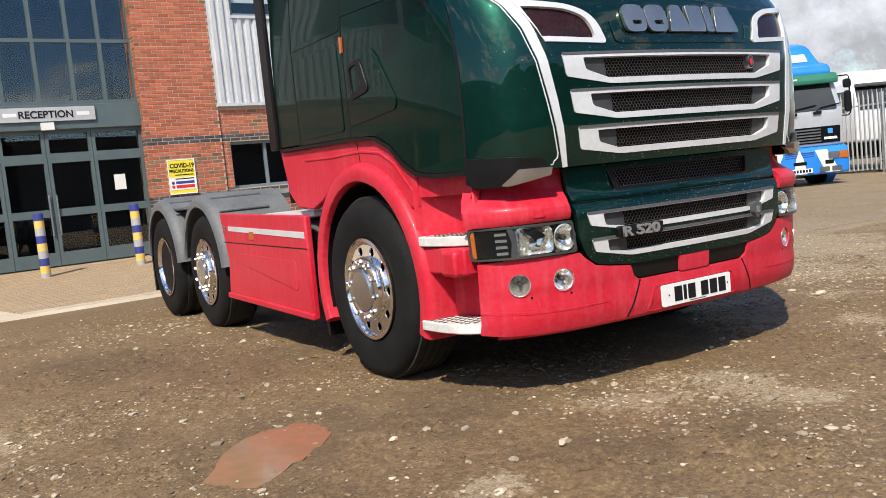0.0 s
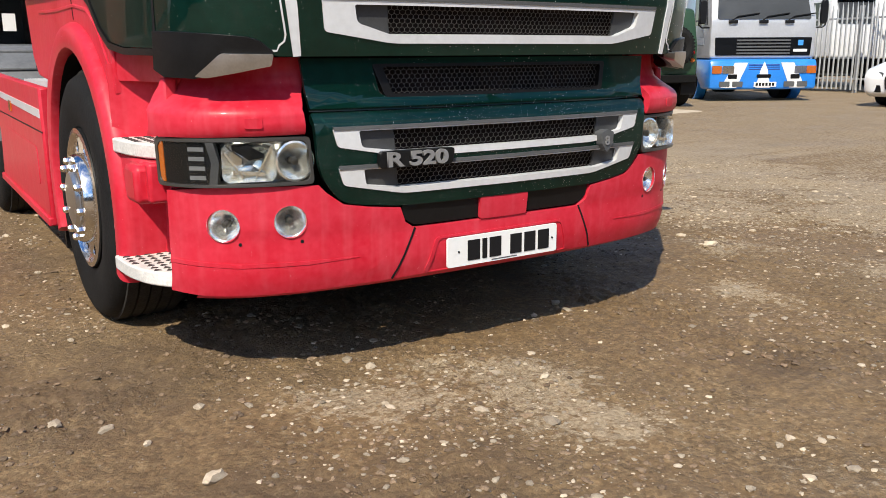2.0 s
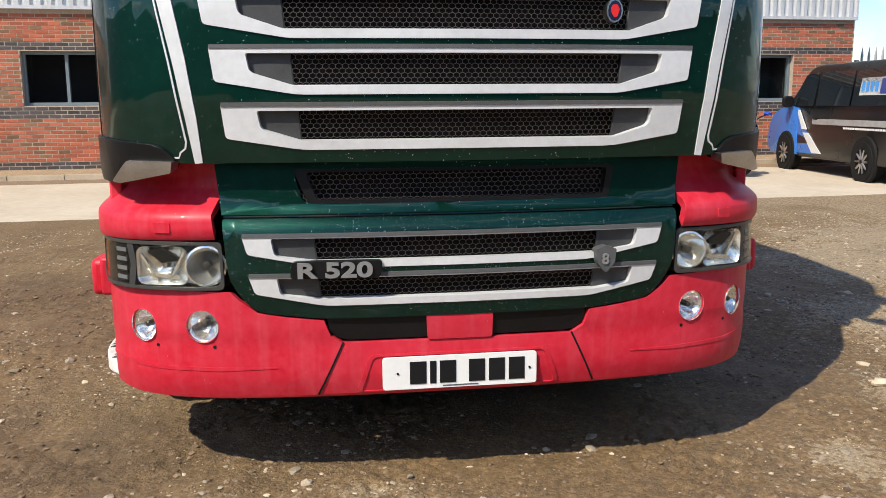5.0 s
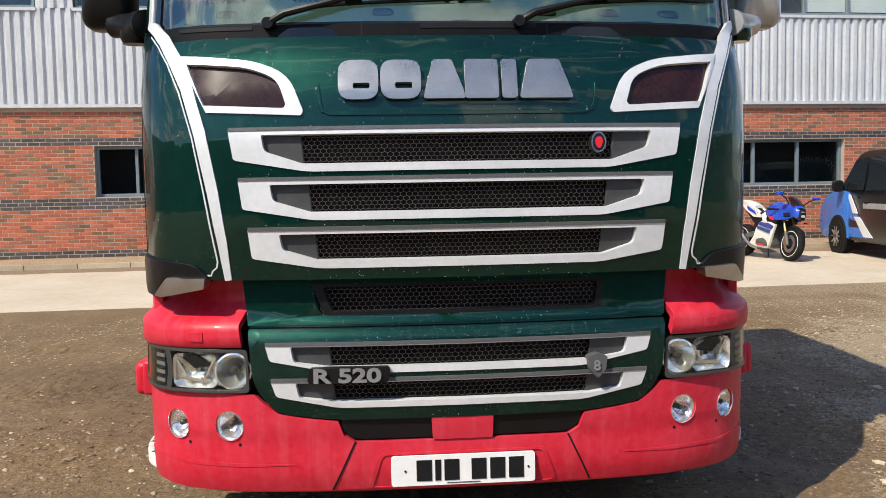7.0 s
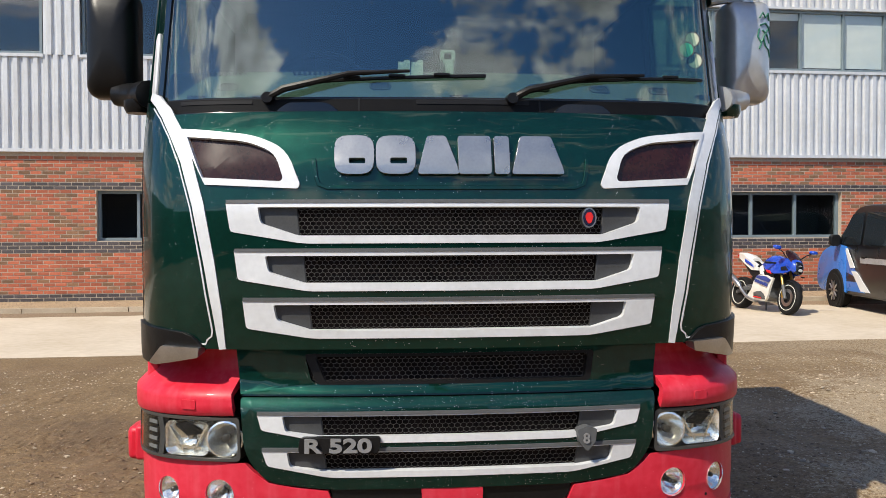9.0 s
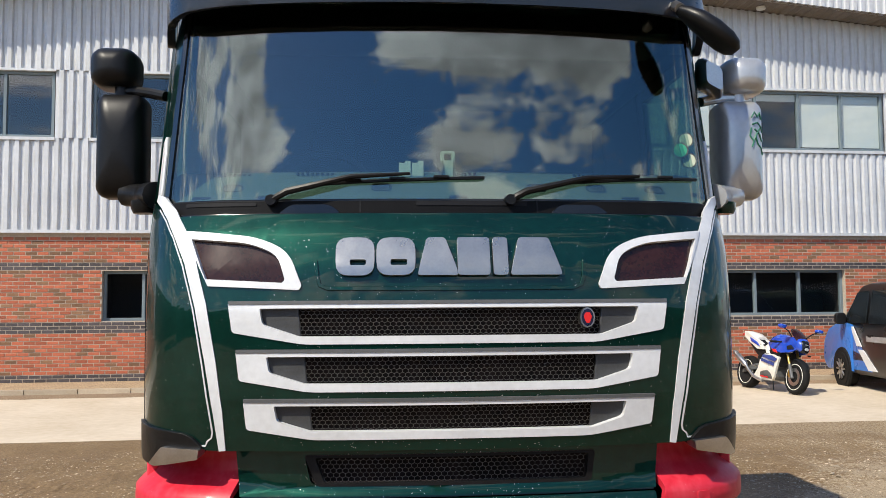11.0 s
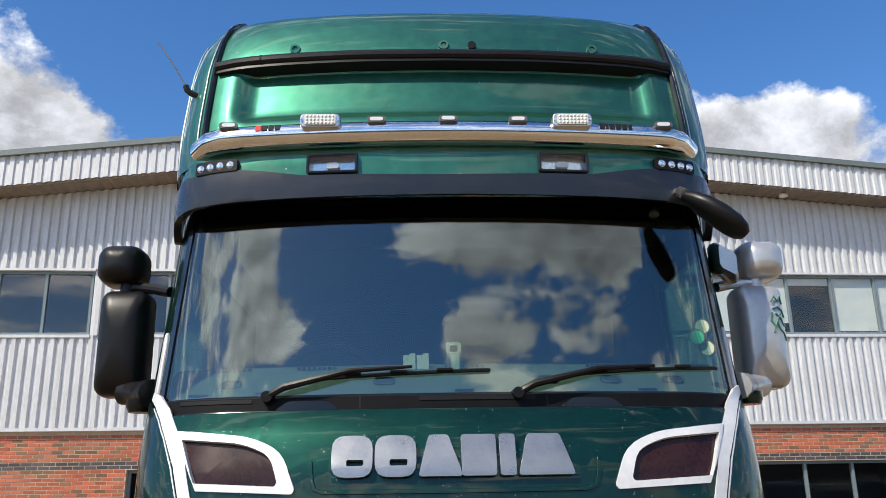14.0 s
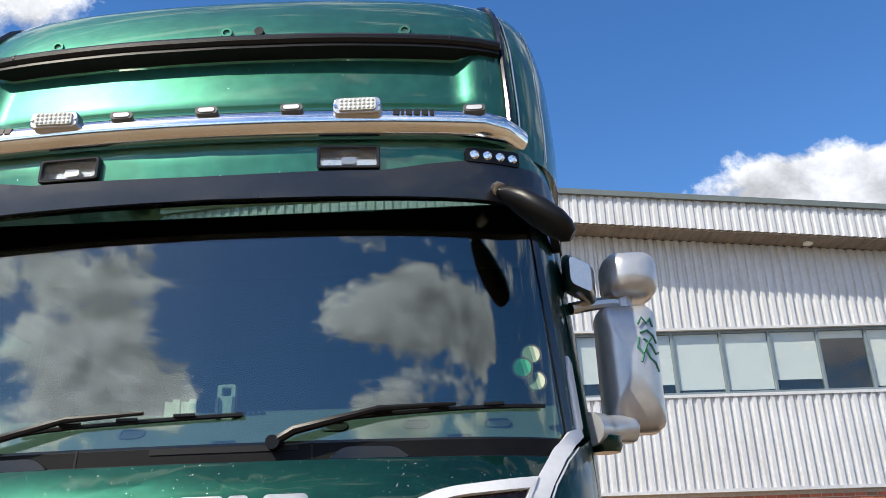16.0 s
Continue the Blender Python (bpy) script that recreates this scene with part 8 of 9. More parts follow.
quad_panel("logo", [(-0.70, 0.026, 1.38), (0.0, 0.026, 1.38), (0.0, 0.060, 1.66), (-0.70, 0.060, 1.66)], WHITE, van, 0.01, "white logo panel with blue shapes", 0.004)
for k in range(5):
    x = -0.66 + 0.13 * k
    quad_panel("logo_mark", [(x, 0.020, 1.43), (x + 0.08, 0.020, 1.43), (x + 0.10, 0.045, 1.61), (x + 0.02, 0.045, 1.61)], LOGO_B, van, 0.01, "", 0.01)
for z, a, c in ((1.10, -0.60, -0.10), (1.02, -0.66, -0.30), (1.10, 0.05, 0.55), (1.28, -0.65, 0.5)):
    quad_panel("text_bar", [(a, -0.004, z), (c, -0.004, z), (c, -0.004, z + 0.025), (a, -0.004, z + 0.025)], WHITE, van, 0.01, "", 0.004)
part("round_badge", lathe([(0.07, -0.02), (0.075, 0.0)], 24, axis="y", at=(0.05, 0.0, 1.06)), CHROME, van, "round chrome badge")
quad_panel("number_plate", [(-0.10, -0.014, 0.82), (0.42, -0.014, 0.82), (0.42, -0.010, 0.93), (-0.10, -0.010, 0.93)], YPLATE, van, 0.01, "yellow number plate", 0.005)
for k in range(6):
    x = -0.07 + 0.078 * k
    quad_panel("text_bar", [(x, -0.019, 0.84), (x + 0.05, -0.019, 0.84), (x + 0.05, -0.017, 0.91), (x, -0.017, 0.91)], INK, van, 0.004, "", 0.002)
part("rear_bumper", box((-0.93, -0.05, 0.40), (0.93, 0.12, 0.58)), BLACK, van, "dark rear bumper", bevel=0.03)
for x in (-0.72, 0.72):
    part("rear_reflector", box((x - 0.14, -0.056, 0.52), (x + 0.14, -0.045, 0.545)), TAIL, van)
part("tailgate_handle", box((0.0, -0.018, 0.66), (0.22, 0.0, 0.71)), INK, van, bevel=0.01)
part("beacon", lathe([(0.14, 1.96), (0.14, 2.02), (0.08, 2.12), (0.01, 2.14)], 20, axis="z", at=(0.5, 0.45, 0)), REDPAINT, van, "red domed roof light")
quad_panel("windscreen", [(-0.78, 3.99, 1.31), (0.78, 3.99, 1.31), (0.72, 3.47, 1.86), (-0.72, 3.47, 1.86)][::-1], PANE, van, 0.02)

# green utility vehicle with spare wheel
lr = thing("off_road_car", "old dark green off-road car with a rear spare wheel", "car", Matrix.Translation((11.45, 9.75, 0)) @ pose(0, 0, 0, 0, 0, -24))
part("body", shell(round_poly([(0, 0.62), (0.0, 1.25), (0.06, 1.93), (0.2, 1.98), (2.0, 1.98), (2.15, 1.90), (2.45, 1.32), (3.75, 1.25), (3.80, 0.62)], 0.06, 3), 0.83, ((0, 1), (1.25, 1.0), (1.98, 0.90)), 0.04), LR_GREEN, lr, "dark green body")
quad_panel("rear_window", [(-0.50, -0.002, 1.32), (0.42, -0.002, 1.32), (0.42, 0.045, 1.78), (-0.50, 0.045, 1.78)], PANE, lr, 0.012)
for s_ in (-1, 1):
    quad_panel("side_window", [(s_ * 0.838, y, z) for y, z in ([(0.3, 1.32), (1.9, 1.32), (1.9, 1.78), (0.3, 1.78)] if s_ > 0 else [(0.3, 1.78), (1.9, 1.78), (1.9, 1.32), (0.3, 1.32)])], PANE, lr, 0.03)
    for y in (0.62, 3.0):
        road_wheel(lr, s_ * 0.72, y, 0.385, 0.25, 5, rr=0.5)
    for z in (0.95, 1.10):
        part("tail_lamp", lathe([(0.04, -0.04), (0.045, 0.0)], 14, axis="y", at=(s_ * 0.72, 0.0, z)), TAIL if z > 1 else AMBER, lr, "small round rear lamp")
    part("mud_flap", box((s_ * 0.72 - 0.16, 0.10, 0.26), (s_ * 0.72 + 0.16, 0.12, 0.66)), BLACK, lr)
sp = part("spare_wheel", lathe([(0.20, -0.05), (0.21, -0.20), (0.30, -0.235), (0.36, -0.22), (0.395, -0.16), (0.395, -0.06), (0.34, -0.02), (0.2, -0.02)], 36, axis="y", at=(0.28, 0.0, 1.22)), RUBBER, lr, "chunky spare tyre on the tail door")
part("rim", lathe([(0.215, -0.19), (0.15, -0.14), (0.06, -0.15), (0.05, -0.18), (0.001, -0.18)], 28, axis="y", at=(0.28, 0.0, 1.22)), DARK, sp, "black steel rim")
bm = bmesh.new()
for k in range(36):
    a = 6.28318 * k / 36
    lathe([(0.026, -0.20), (0.026, -0.05)], 4, bm, "y", (0.28 + 0.385 * math.cos(a), 0, 1.22 + 0.385 * math.sin(a)))
part("tread_blocks", bm, RUBBER, sp)
quad_panel("number_plate", [(-0.74, -0.014, 0.98), (-0.46, -0.014, 0.98), (-0.46, -0.014, 1.19), (-0.74, -0.014, 1.19)], YPLATE, lr, 0.012, "square yellow number plate", 0.005)
for z in (1.10, 1.01):
    for k in range(3):
        x = -0.71 + 0.08 * k
        quad_panel("text_bar", [(x, -0.019, z), (x + 0.055, -0.019, z), (x + 0.055, -0.019, z + 0.06), (x, -0.019, z + 0.06)], INK, lr, 0.004, "", 0.002)
part("rear_crossmember", box((-0.80, -0.10, 0.50), (0.80, 0.05, 0.66)), DARK, lr, "dark rear cross member", bevel=0.02)
part("tow_ball", lathe([(0.03, 0.46), (0.05, 0.50), (0.03, 0.54)], 12, axis="z", at=(0.0, -0.18, 0)), GALV, lr)
part("axle", tube([(-0.65, 0.62, 0.38), (0.65, 0.62, 0.38)], 0.07, 10), DARK, lr)

# older blue and silver lorry, facing the camera
daf = thing("lorry", "older silver lorry with blue and white striped bumper, parked", "lorry", Matrix.Translation((15.2, 10.05, -0.03)) @ pose(0, 0, 0, 0, 0, -31.2))
BODYS = mat("silver lorry paint", (0.50, 0.51, 0.53), 0.35, 0.3, 0.08, 3.0, coat=0.4)
part("cab", shell(round_poly([(0.05, 0.98), (0.06, 1.85), (0.32, 2.62), (0.45, 2.72), (2.05, 2.75), (2.10, 0.98)], 0.08, 4), 1.22, ((0, 1), (1.9, 1), (2.75, 0.94)), 0.06), BODYS, daf, "silver cab")
part("bumper", shell(round_poly([(-0.10, 0.30), (-0.12, 0.80), (-0.05, 0.98), (0.9, 0.98), (0.9, 0.60), (0.5, 0.28)], 0.06, 4), 1.24, ((0, 1), (2, 1)), 0.06), SKY_BLUE, daf, "bright blue bumper with white stripes", bevel=0.01)
DF = Flat((0, -0.118, 0), (1, 0, 0))
for pts in ([(-0.17, 0.34), (0.17, 0.34), (0.08, 0.74), (0.0, 0.92), (-0.08, 0.74)], [(-0.98, 0.34), (-0.62, 0.34), (-0.38, 0.90), (-0.68, 0.90)], [(0.62, 0.34), (0.98, 0.34), (0.68, 0.90), (0.38, 0.90)]):
    part("white_stripe", plate(pts, DF, 0.006, 0.02, 0, 0), WHITE, daf, "white bumper stripe")
for s_ in (-1, 1):
    hl = part("headlamp", plate(round_poly([(s_ * 0.70, 0.66), (s_ * 0.97, 0.66), (s_ * 0.97, 0.83), (s_ * 0.70, 0.83)], 0.02), DF, 0.015, 0.03, 0, 0), CHROME, daf, "rectangular headlamp")
    part("indicator", plate(round_poly([(s_ * 0.98, 0.66), (s_ * 1.20, 0.66), (s_ * 1.20, 0.83), (s_ * 0.98, 0.83)], 0.02), DF, 0.012, 0.08, 0, 0), AMBER, daf, "amber indicator")
    for x in (0.60, 0.90):
        part("fog_lamp", plate(round_poly([(s_ * (x - 0.12), 0.36), (s_ * (x + 0.12), 0.36), (s_ * (x + 0.12), 0.48), (s_ * (x - 0.12), 0.48)], 0.02), DF, 0.012, 0.02, 0, 0), GREY, daf)
    part("vent", plate(round_poly([(s_ * 0.62, 0.54), (s_ * 0.83, 0.54), (s_ * 0.83, 0.64), (s_ * 0.62, 0.64)], 0.02), DF, 0.012, 0.02, 0, 0), DARK, daf)
    part("mirror", loft([[(s_ * (1.40 + a * 0.16), 0.10 + 0.05 * k, 2.02 + b * 0.52) for a, b in rrect(1, 1, 0.25, 4)] for k in range(3)]), BLACK, daf, "black mirror", bevel=0.02)
    part("mirror", loft([[(s_ * (1.40 + a * 0.18), 0.10 + 0.05 * k, 2.46 + b * 0.22) for a, b in rrect(1, 1, 0.3, 4)] for k in range(3)]), BLACK, daf, "black wide mirror", bevel=0.02)
    part("mirror_arm", tube([(s_ * 1.18, 0.25, 2.66), (s_ * 1.44, 0.18, 2.66), (s_ * 1.47, 0.18, 2.6), (s_ * 1.47, 0.18, 1.74), (s_ * 1.40, 0.18, 1.68), (s_ * 1.20, 0.25, 1.68)], 0.018, 8), BLACK, daf)
    part("wheel_arch", lathe([(0.60, -0.02), (0.60, 0.2)], 30, axis="x", at=(s_ * 1.16, 1.42, 0.55)), SKY_BLUE, daf, "blue wheel arch")
    part("arch_shadow", lathe([(0.54, -0.03), (0.54, 0.24)], 30, axis="x", at=(s_ * 1.155, 1.42, 0.53)), DARK, daf)
    road_wheel(daf, s_ * 1.06, 1.42, 0.50, 0.30, 10, rr=0.56)
    road_wheel(daf, s_ * 0.95, 4.9, 0.50, 0.56, 10, rr=0.56)
    quad_panel("side_window", [(s_ * 1.212, y, z) for y, z in ([(0.35, 1.75), (1.25, 1.75), (1.25, 2.45), (0.55, 2.45)] if s_ > 0 else [(0.55, 2.45), (1.25, 2.45), (1.25, 1.75), (0.35, 1.75)])], PANE, daf, 0.03)
    quad_panel("logo", [(s_ * 1.228, y, z) for y, z in ([(0.5, 1.30), (0.95, 1.30), (0.95, 1.46), (0.5, 1.46)] if s_ > 0 else [(0.5, 1.46), (0.95, 1.46), (0.95, 1.30), (0.5, 1.30)])], WHITE, daf, 0.01, "small white logo panel")
quad_panel("windscreen", [(-1.08, 0.052, 1.86), (1.08, 0.052, 1.86), (1.02, 0.275, 2.52), (-1.02, 0.275, 2.52)], PANE, daf, 0.02, "dark windscreen", 0.06)
part("visor", shell(round_poly([(0.10, 2.50), (0.08, 2.60), (0.16, 2.76), (0.5, 2.78), (0.5, 2.55)], 0.03, 3), 1.17, ((0, 1), (9, 1)), 0.03), DGREEN, daf, "dark green visor")
for k in range(4):
    part("text_bar", box((-0.60 + 0.2 * k, 0.062, 2.62), (-0.46 + 0.2 * k, 0.10, 2.66)), WHITE, daf)
part("roof_deflector", shell(round_poly([(0.25, 2.74), (0.30, 2.95), (0.75, 3.05), (1.05, 3.55), (1.5, 3.68), (2.1, 3.68), (2.1, 2.74)], 0.12, 4), 1.10, ((0, 1), (2.9, 1), (3.7, 0.80)), 0.10), SKY_BLUE, daf, "bright blue roof deflector")
quad_panel("deflector_panel", [(-0.75, 0.765, 3.13), (0.75, 0.765, 3.13), (0.72, 0.885, 3.33), (-0.72, 0.885, 3.33)], WHITE, daf, 0.02, "white panel on the deflector", 0.01)
gr = part("grille", plate(round_poly([(-1.10, 1.06), (1.10, 1.06), (1.12, 1.46), (-1.12, 1.46)], 0.03), Flat((0, 0.045, 0), (1, 0, 0)), 0.012, 0.02, 0, 0), GLOSS_BLACK, daf, "black slatted grille", bevel=0.008)
for k in range(5):
    part("slat", box((-0.62, 0.012, 1.09 + 0.072 * k), (0.62, 0.034, 1.125 + 0.072 * k)), GREY, gr)
part("logo", box((0.80, 0.022, 1.28), (0.92, 0.032, 1.40)), LOGO_B, gr)
part("text_bar", box((0.70, 0.022, 1.14), (1.02, 0.032, 1.20)), WHITE, gr)
quad_panel("number_plate", [(-0.22, -0.132, 0.36), (0.30, -0.132, 0.36), (0.30, -0.132, 0.47), (-0.22, -0.132, 0.47)], PLATE, daf, 0.01, "white number plate", 0.005)
for k in range(6):
    x = -0.18 + 0.076 * k
    quad_panel("text_bar", [(x, -0.137, 0.38), (x + 0.05, -0.137, 0.38), (x + 0.05, -0.137, 0.45), (x, -0.137, 0.45)], INK, daf, 0.004, "", 0.002)
part("step_slot", plate(round_poly([(-0.16, 0.56), (0.16, 0.56), (0.16, 0.64), (-0.16, 0.64)], 0.02), DF, 0.014, 0.02, 0, 0), DARK, daf)
for z in (0.74, 0.79, 0.84):
    part("bumper_slot", box((-0.36, -0.122, z), (0.36, -0.116, z + 0.02)), NAVY, daf)
for x in (-0.75, -0.05, 0.55):
    part("wiper", tube([(x, 0.02, 1.84), (x + 0.12, 0.035, 1.92), (x + 0.62, 0.06, 1.99)], 0.014, 6), BLACK, daf, "black wiper")
    part("wiper_mount", box((x - 0.08, 0.0, 1.77), (x + 0.12, 0.06, 1.84)), BLACK, daf, bevel=0.01)
part("chassis", box((-0.45, 0.5, 0.55), (0.45, 5.8, 0.85)), DARK, daf)
part("axle", tube([(-0.95, 1.42, 0.5), (0.95, 1.42, 0.5)], 0.07, 10), DARK, daf)

# white car
car = thing("car", "white hatchback with dark grille, parked facing the yard", "car", Matrix.Translation((15.15, 6.62, 0)) @ pose(0, 0, 0, 0, 0, -84))
cpf = round_poly([(-0.02, 0.28), (-0.05, 0.62), (0.10, 0.76), (1.0, 0.93), (1.35, 1.0), (2.0, 1.38), (2.9, 1.42), (3.7, 1.15), (3.95, 0.95), (4.0, 0.4), (3.9, 0.22), (0.15, 0.2)], [0.06, 0.1, 0.2, 0.3, 0.1, 0.3, 0.4, 0.3, 0.1, 0.1, 0.05, 0.05], 5)
cn = ((0, 0.94), (0.45, 1.0), (0.9, 1.0), (1.42, 0.72))
part("body", shell(cpf, 0.90, cn, 0.12), CAR_WHITE, car, "white body")
gl = part("grille", plate(round_poly([(-0.42, 0.34), (0.42, 0.34), (0.46, 0.58), (0.40, 0.70), (-0.40, 0.70), (-0.46, 0.58)], 0.05), Flat((0, -0.045, 0), (1, 0, 0)), 0.02, 0.04, 0, 0), GLOSS_BLACK, car, "large dark grille", bevel=0.01)
for k in range(4):
    part("ring", tube([(-0.115 + 0.077 * k + 0.05 * math.cos(a), -0.072, 0.645 + 0.042 * math.sin(a)) for a in np.linspace(0, 6.2832, 17)], 0.007, 6, cap=False), CHROME, gl)
quad_panel("number_plate", [(-0.26, -0.075, 0.46), (0.26, -0.075, 0.46), (0.26, -0.075, 0.57), (-0.26, -0.075, 0.57)], PLATE, car, 0.01, "white number plate", 0.005)
for k in range(7):
    x = -0.23 + 0.067 * k
    quad_panel("text_bar", [(x, -0.080, 0.48), (x + 0.045, -0.080, 0.48), (x + 0.045, -0.080, 0.55), (x, -0.080, 0.55)], INK, car, 0.004, "", 0.002)
for s_ in (-1, 1):
    quad_panel("headlamp", [(s_ * 0.50, -0.045, 0.60), (s_ * 0.86, 0.10, 0.62), (s_ * 0.86, 0.13, 0.74), (s_ * 0.52, -0.01, 0.69)][::(1 if s_ > 0 else -1)], GREY, car, 0.03, "dark narrow headlamp", 0.01)
    quad_panel("air_intake", [(s_ * 0.52, -0.050, 0.30), (s_ * 0.84, 0.02, 0.30), (s_ * 0.86, 0.02, 0.44), (s_ * 0.54, -0.050, 0.44)][::(1 if s_ > 0 else -1)], GLOSS_BLACK, car, 0.03, "dark air intake", 0.02)
    part("door_mirror", loft([[(s_ * (0.98 + a * 0.18), 1.52 + 0.05 * k, 1.02 + b * 0.14) for a, b in rrect(1, 1, 0.4, 4)] for k in range(3)]), CAR_WHITE, car, "white door mirror", bevel=0.02)
    quad_panel("side_window", [(s_ * (0.90 * x_ + 0.006), y, z) for y, z, x_ in ([(1.5, 0.98, 0.97), (3.5, 1.0, 0.96), (3.1, 1.30, 0.80), (2.05, 1.31, 0.80)] if s_ > 0 else [(2.05, 1.31, 0.80), (3.1, 1.30, 0.80), (3.5, 1.0, 0.96), (1.5, 0.98, 0.97)])], PANE, car, 0.03)
    for y in (0.85, 3.4):
        road_wheel(car, s_ * 0.79, y, 0.32, 0.22, 5, rr=0.68)
quad_panel("windscreen", [(-0.72, 1.38, 1.03), (0.72, 1.38, 1.03), (0.60, 2.0, 1.385), (-0.60, 2.0, 1.385)], PANE, car, 0.02, "dark windscreen", 0.05)


# sports motorcycle
def bike():
    b = thing("motorcycle", "blue and white sports motorcycle on its side stand", "motorcycle", Matrix.Translation((6.96, 11.40, 0.012)) @ pose(0, 0, 0, 0, 0, 9) @ pose(0, 0, 0, 0, 9, 0))
    B = mat("motorcycle blue", (0.012, 0.055, 0.40), 0.22, 0.0, 0.1, 5.0, coat=0.8)
    W = mat("motorcycle white", (0.72, 0.70, 0.64), 0.3, 0.0, 0.05, 5.0, coat=0.6)
    GOLD = mat("gold anodised metal", (0.60, 0.40, 0.10), 0.35, 0.9, 0.1, 20.0)

    def flank(name, pts, s_, material, label="", thick=0.02, bevel=0.006, parent=None):
        """A fairing sheet from (y, z, distance from the middle), bulging outwards at its centre."""
        bm = bmesh.new()
        cy, cz, cx = (sum(p[i] for p in pts) / len(pts) for i in (0, 1, 2))
        rings = []
        for d, k in ((0.0, 1.0), (0.004, 0.75), (0.007, 0.4)):
            rings.append([bm.verts.new((s_ * (cx + (p[2] - cx) * k + d), cy + (p[0] - cy) * k, cz + (p[1] - cz) * k)) for p in pts])
        rim = [bm.verts.new((s_ * (p[2] - thick), p[0], p[1])) for p in pts]
        n_ = len(pts)
        for q, w in [(rim, rings[0])] + list(zip(rings, rings[1:])):
            for k in range(n_):
                bm.faces.new((q[k - 1], q[k], w[k], w[k - 1]))
        mid = bm.verts.new((s_ * (cx + 0.008), cy, cz))
        for k in range(n_):
            bm.faces.new((rings[-1][k - 1], rings[-1][k], mid))
        bm.faces.new(rim)
        return part(name, bm, material, parent or b, label, bevel=bevel)

    for y, w_ in ((0.0, 0.12), (1.42, 0.19)):
        t = part("wheel", lathe([(0.218, -w_ * 0.42), (0.235, -w_ * 0.46), (0.27, -w_ * 0.5), (0.294, -w_ * 0.32), (0.306, 0), (0.294, w_ * 0.32), (0.27, w_ * 0.5), (0.235, w_ * 0.46), (0.218, w_ * 0.42)], 40, axis="x", at=(0, y, 0.306)), RUBBER, b, "sports tyre")
        part("rim", lathe([(0.220, -w_ * 0.42), (0.205, -w_ * 0.40), (0.195, -w_ * 0.2), (0.195, w_ * 0.2), (0.205, w_ * 0.40), (0.220, w_ * 0.42)], 40, axis="x", at=(0, y, 0.306), ends=(False, False)), INK, t, "black rim")
        for s_ in (-1, 1):
            part("rim_tape", tube([(s_ * w_ * 0.44, y + 0.222 * math.cos(a), 0.306 + 0.222 * math.sin(a)) for a in np.linspace(0, 6.2832, 41)], 0.0065, 6, cap=False), W, t, "white rim tape")
            part("brake_disc", lathe([(0.155, s_ * 0.056), (0.155, s_ * 0.061), (0.095, s_ * 0.061), (0.095, s_ * 0.056), (0.155, s_ * 0.056)], 32, axis="x", at=(0, y, 0.306), ends=(False, False)), BRUSHED, t, "steel brake disc")
        part("hub", lathe([(0.035, -0.06), (0.05, -0.03), (0.05, 0.03), (0.035, 0.06)], 16, axis="x", at=(0, y, 0.306)), INK, t)
        for k in range(3):
            for dk in (-0.16, 0.16):
                a = 6.28318 * k / 3 + 0.5
                part("spoke", tube([(0, y + 0.04 * math.cos(a + dk), 0.306 + 0.04 * math.sin(a + dk)), (0, y + 0.205 * math.cos(a + dk * 1.4), 0.306 + 0.205 * math.sin(a + dk * 1.4))], [0.020, 0.013], 6), INK, t)
    for s_ in (-1, 1):
        fk = part("fork_leg", tube([(s_ * 0.10, -0.01, 0.28), (s_ * 0.10, 0.10, 0.52)], [0.032, 0.030], 12), GREY, b, "front fork leg")
        part("stanchion", tube([(s_ * 0.10, 0.10, 0.52), (s_ * 0.10, 0.28, 0.90)], 0.024, 12), GOLD, fk, "gold fork tube")
        part("brake_caliper", loft([[(s_ * x, 0.095 + a * 0.075, 0.36 + c * 0.13) for a, c in rrect(1, 1, 0.25, 3)] for x in (0.050, 0.095)]), GOLD, fk, "gold brake caliper", bevel=0.006)
        # upper fairing
        flank("upper_fairing", [(-0.09, 0.80, 0.10), (-0.06, 0.93, 0.12), (0.06, 1.00, 0.13), (0.26, 0.98, 0.16), (0.46, 0.90, 0.20), (0.56, 0.80, 0.22), (0.46, 0.74, 0.23), (0.24, 0.70, 0.22), (0.04, 0.72, 0.17)], s_, B, "blue upper fairing", 0.04)
        flank("intake", [(-0.03, 0.79, 0.155), (0.03, 0.85, 0.165), (0.12, 0.83, 0.185), (0.10, 0.77, 0.185)], s_, INK, "", 0.02, 0.0)
        flank("dark_panel", [(0.22, 0.70, 0.215), (0.46, 0.74, 0.224), (0.62, 0.72, 0.215), (0.58, 0.60, 0.21), (0.34, 0.58, 0.205)], s_, BLACK, "dark fairing vent", 0.03)
        low = flank("lower_fairing", [(0.26, 0.62, 0.215), (0.40, 0.66, 0.235), (0.66, 0.66, 0.235), (0.80, 0.54, 0.225), (0.86, 0.38, 0.215), (1.02, 0.26, 0.17), (0.98, 0.19, 0.13), (0.52, 0.19, 0.13), (0.40, 0.26, 0.18), (0.32, 0.44, 0.21)], s_, W, "white lower fairing", 0.05)
        flank("navy_band", [(0.29, 0.585, 0.236), (0.42, 0.635, 0.247), (0.68, 0.645, 0.249), (0.72, 0.60, 0.249), (0.34, 0.53, 0.240)], s_, NAVY, "", 0.012, 0.0, low)
        for k in range(6):
            y_, z_ = 0.37 + 0.066 * k, 0.455 + 0.012 * k
            flank("text_bar", [(y_, z_, 0.240), (y_ + 0.046, z_ + 0.008, 0.243), (y_ + 0.046, z_ + 0.062, 0.245), (y_, z_ + 0.054, 0.242)], s_, NAVY, "", 0.02, 0.0, low)
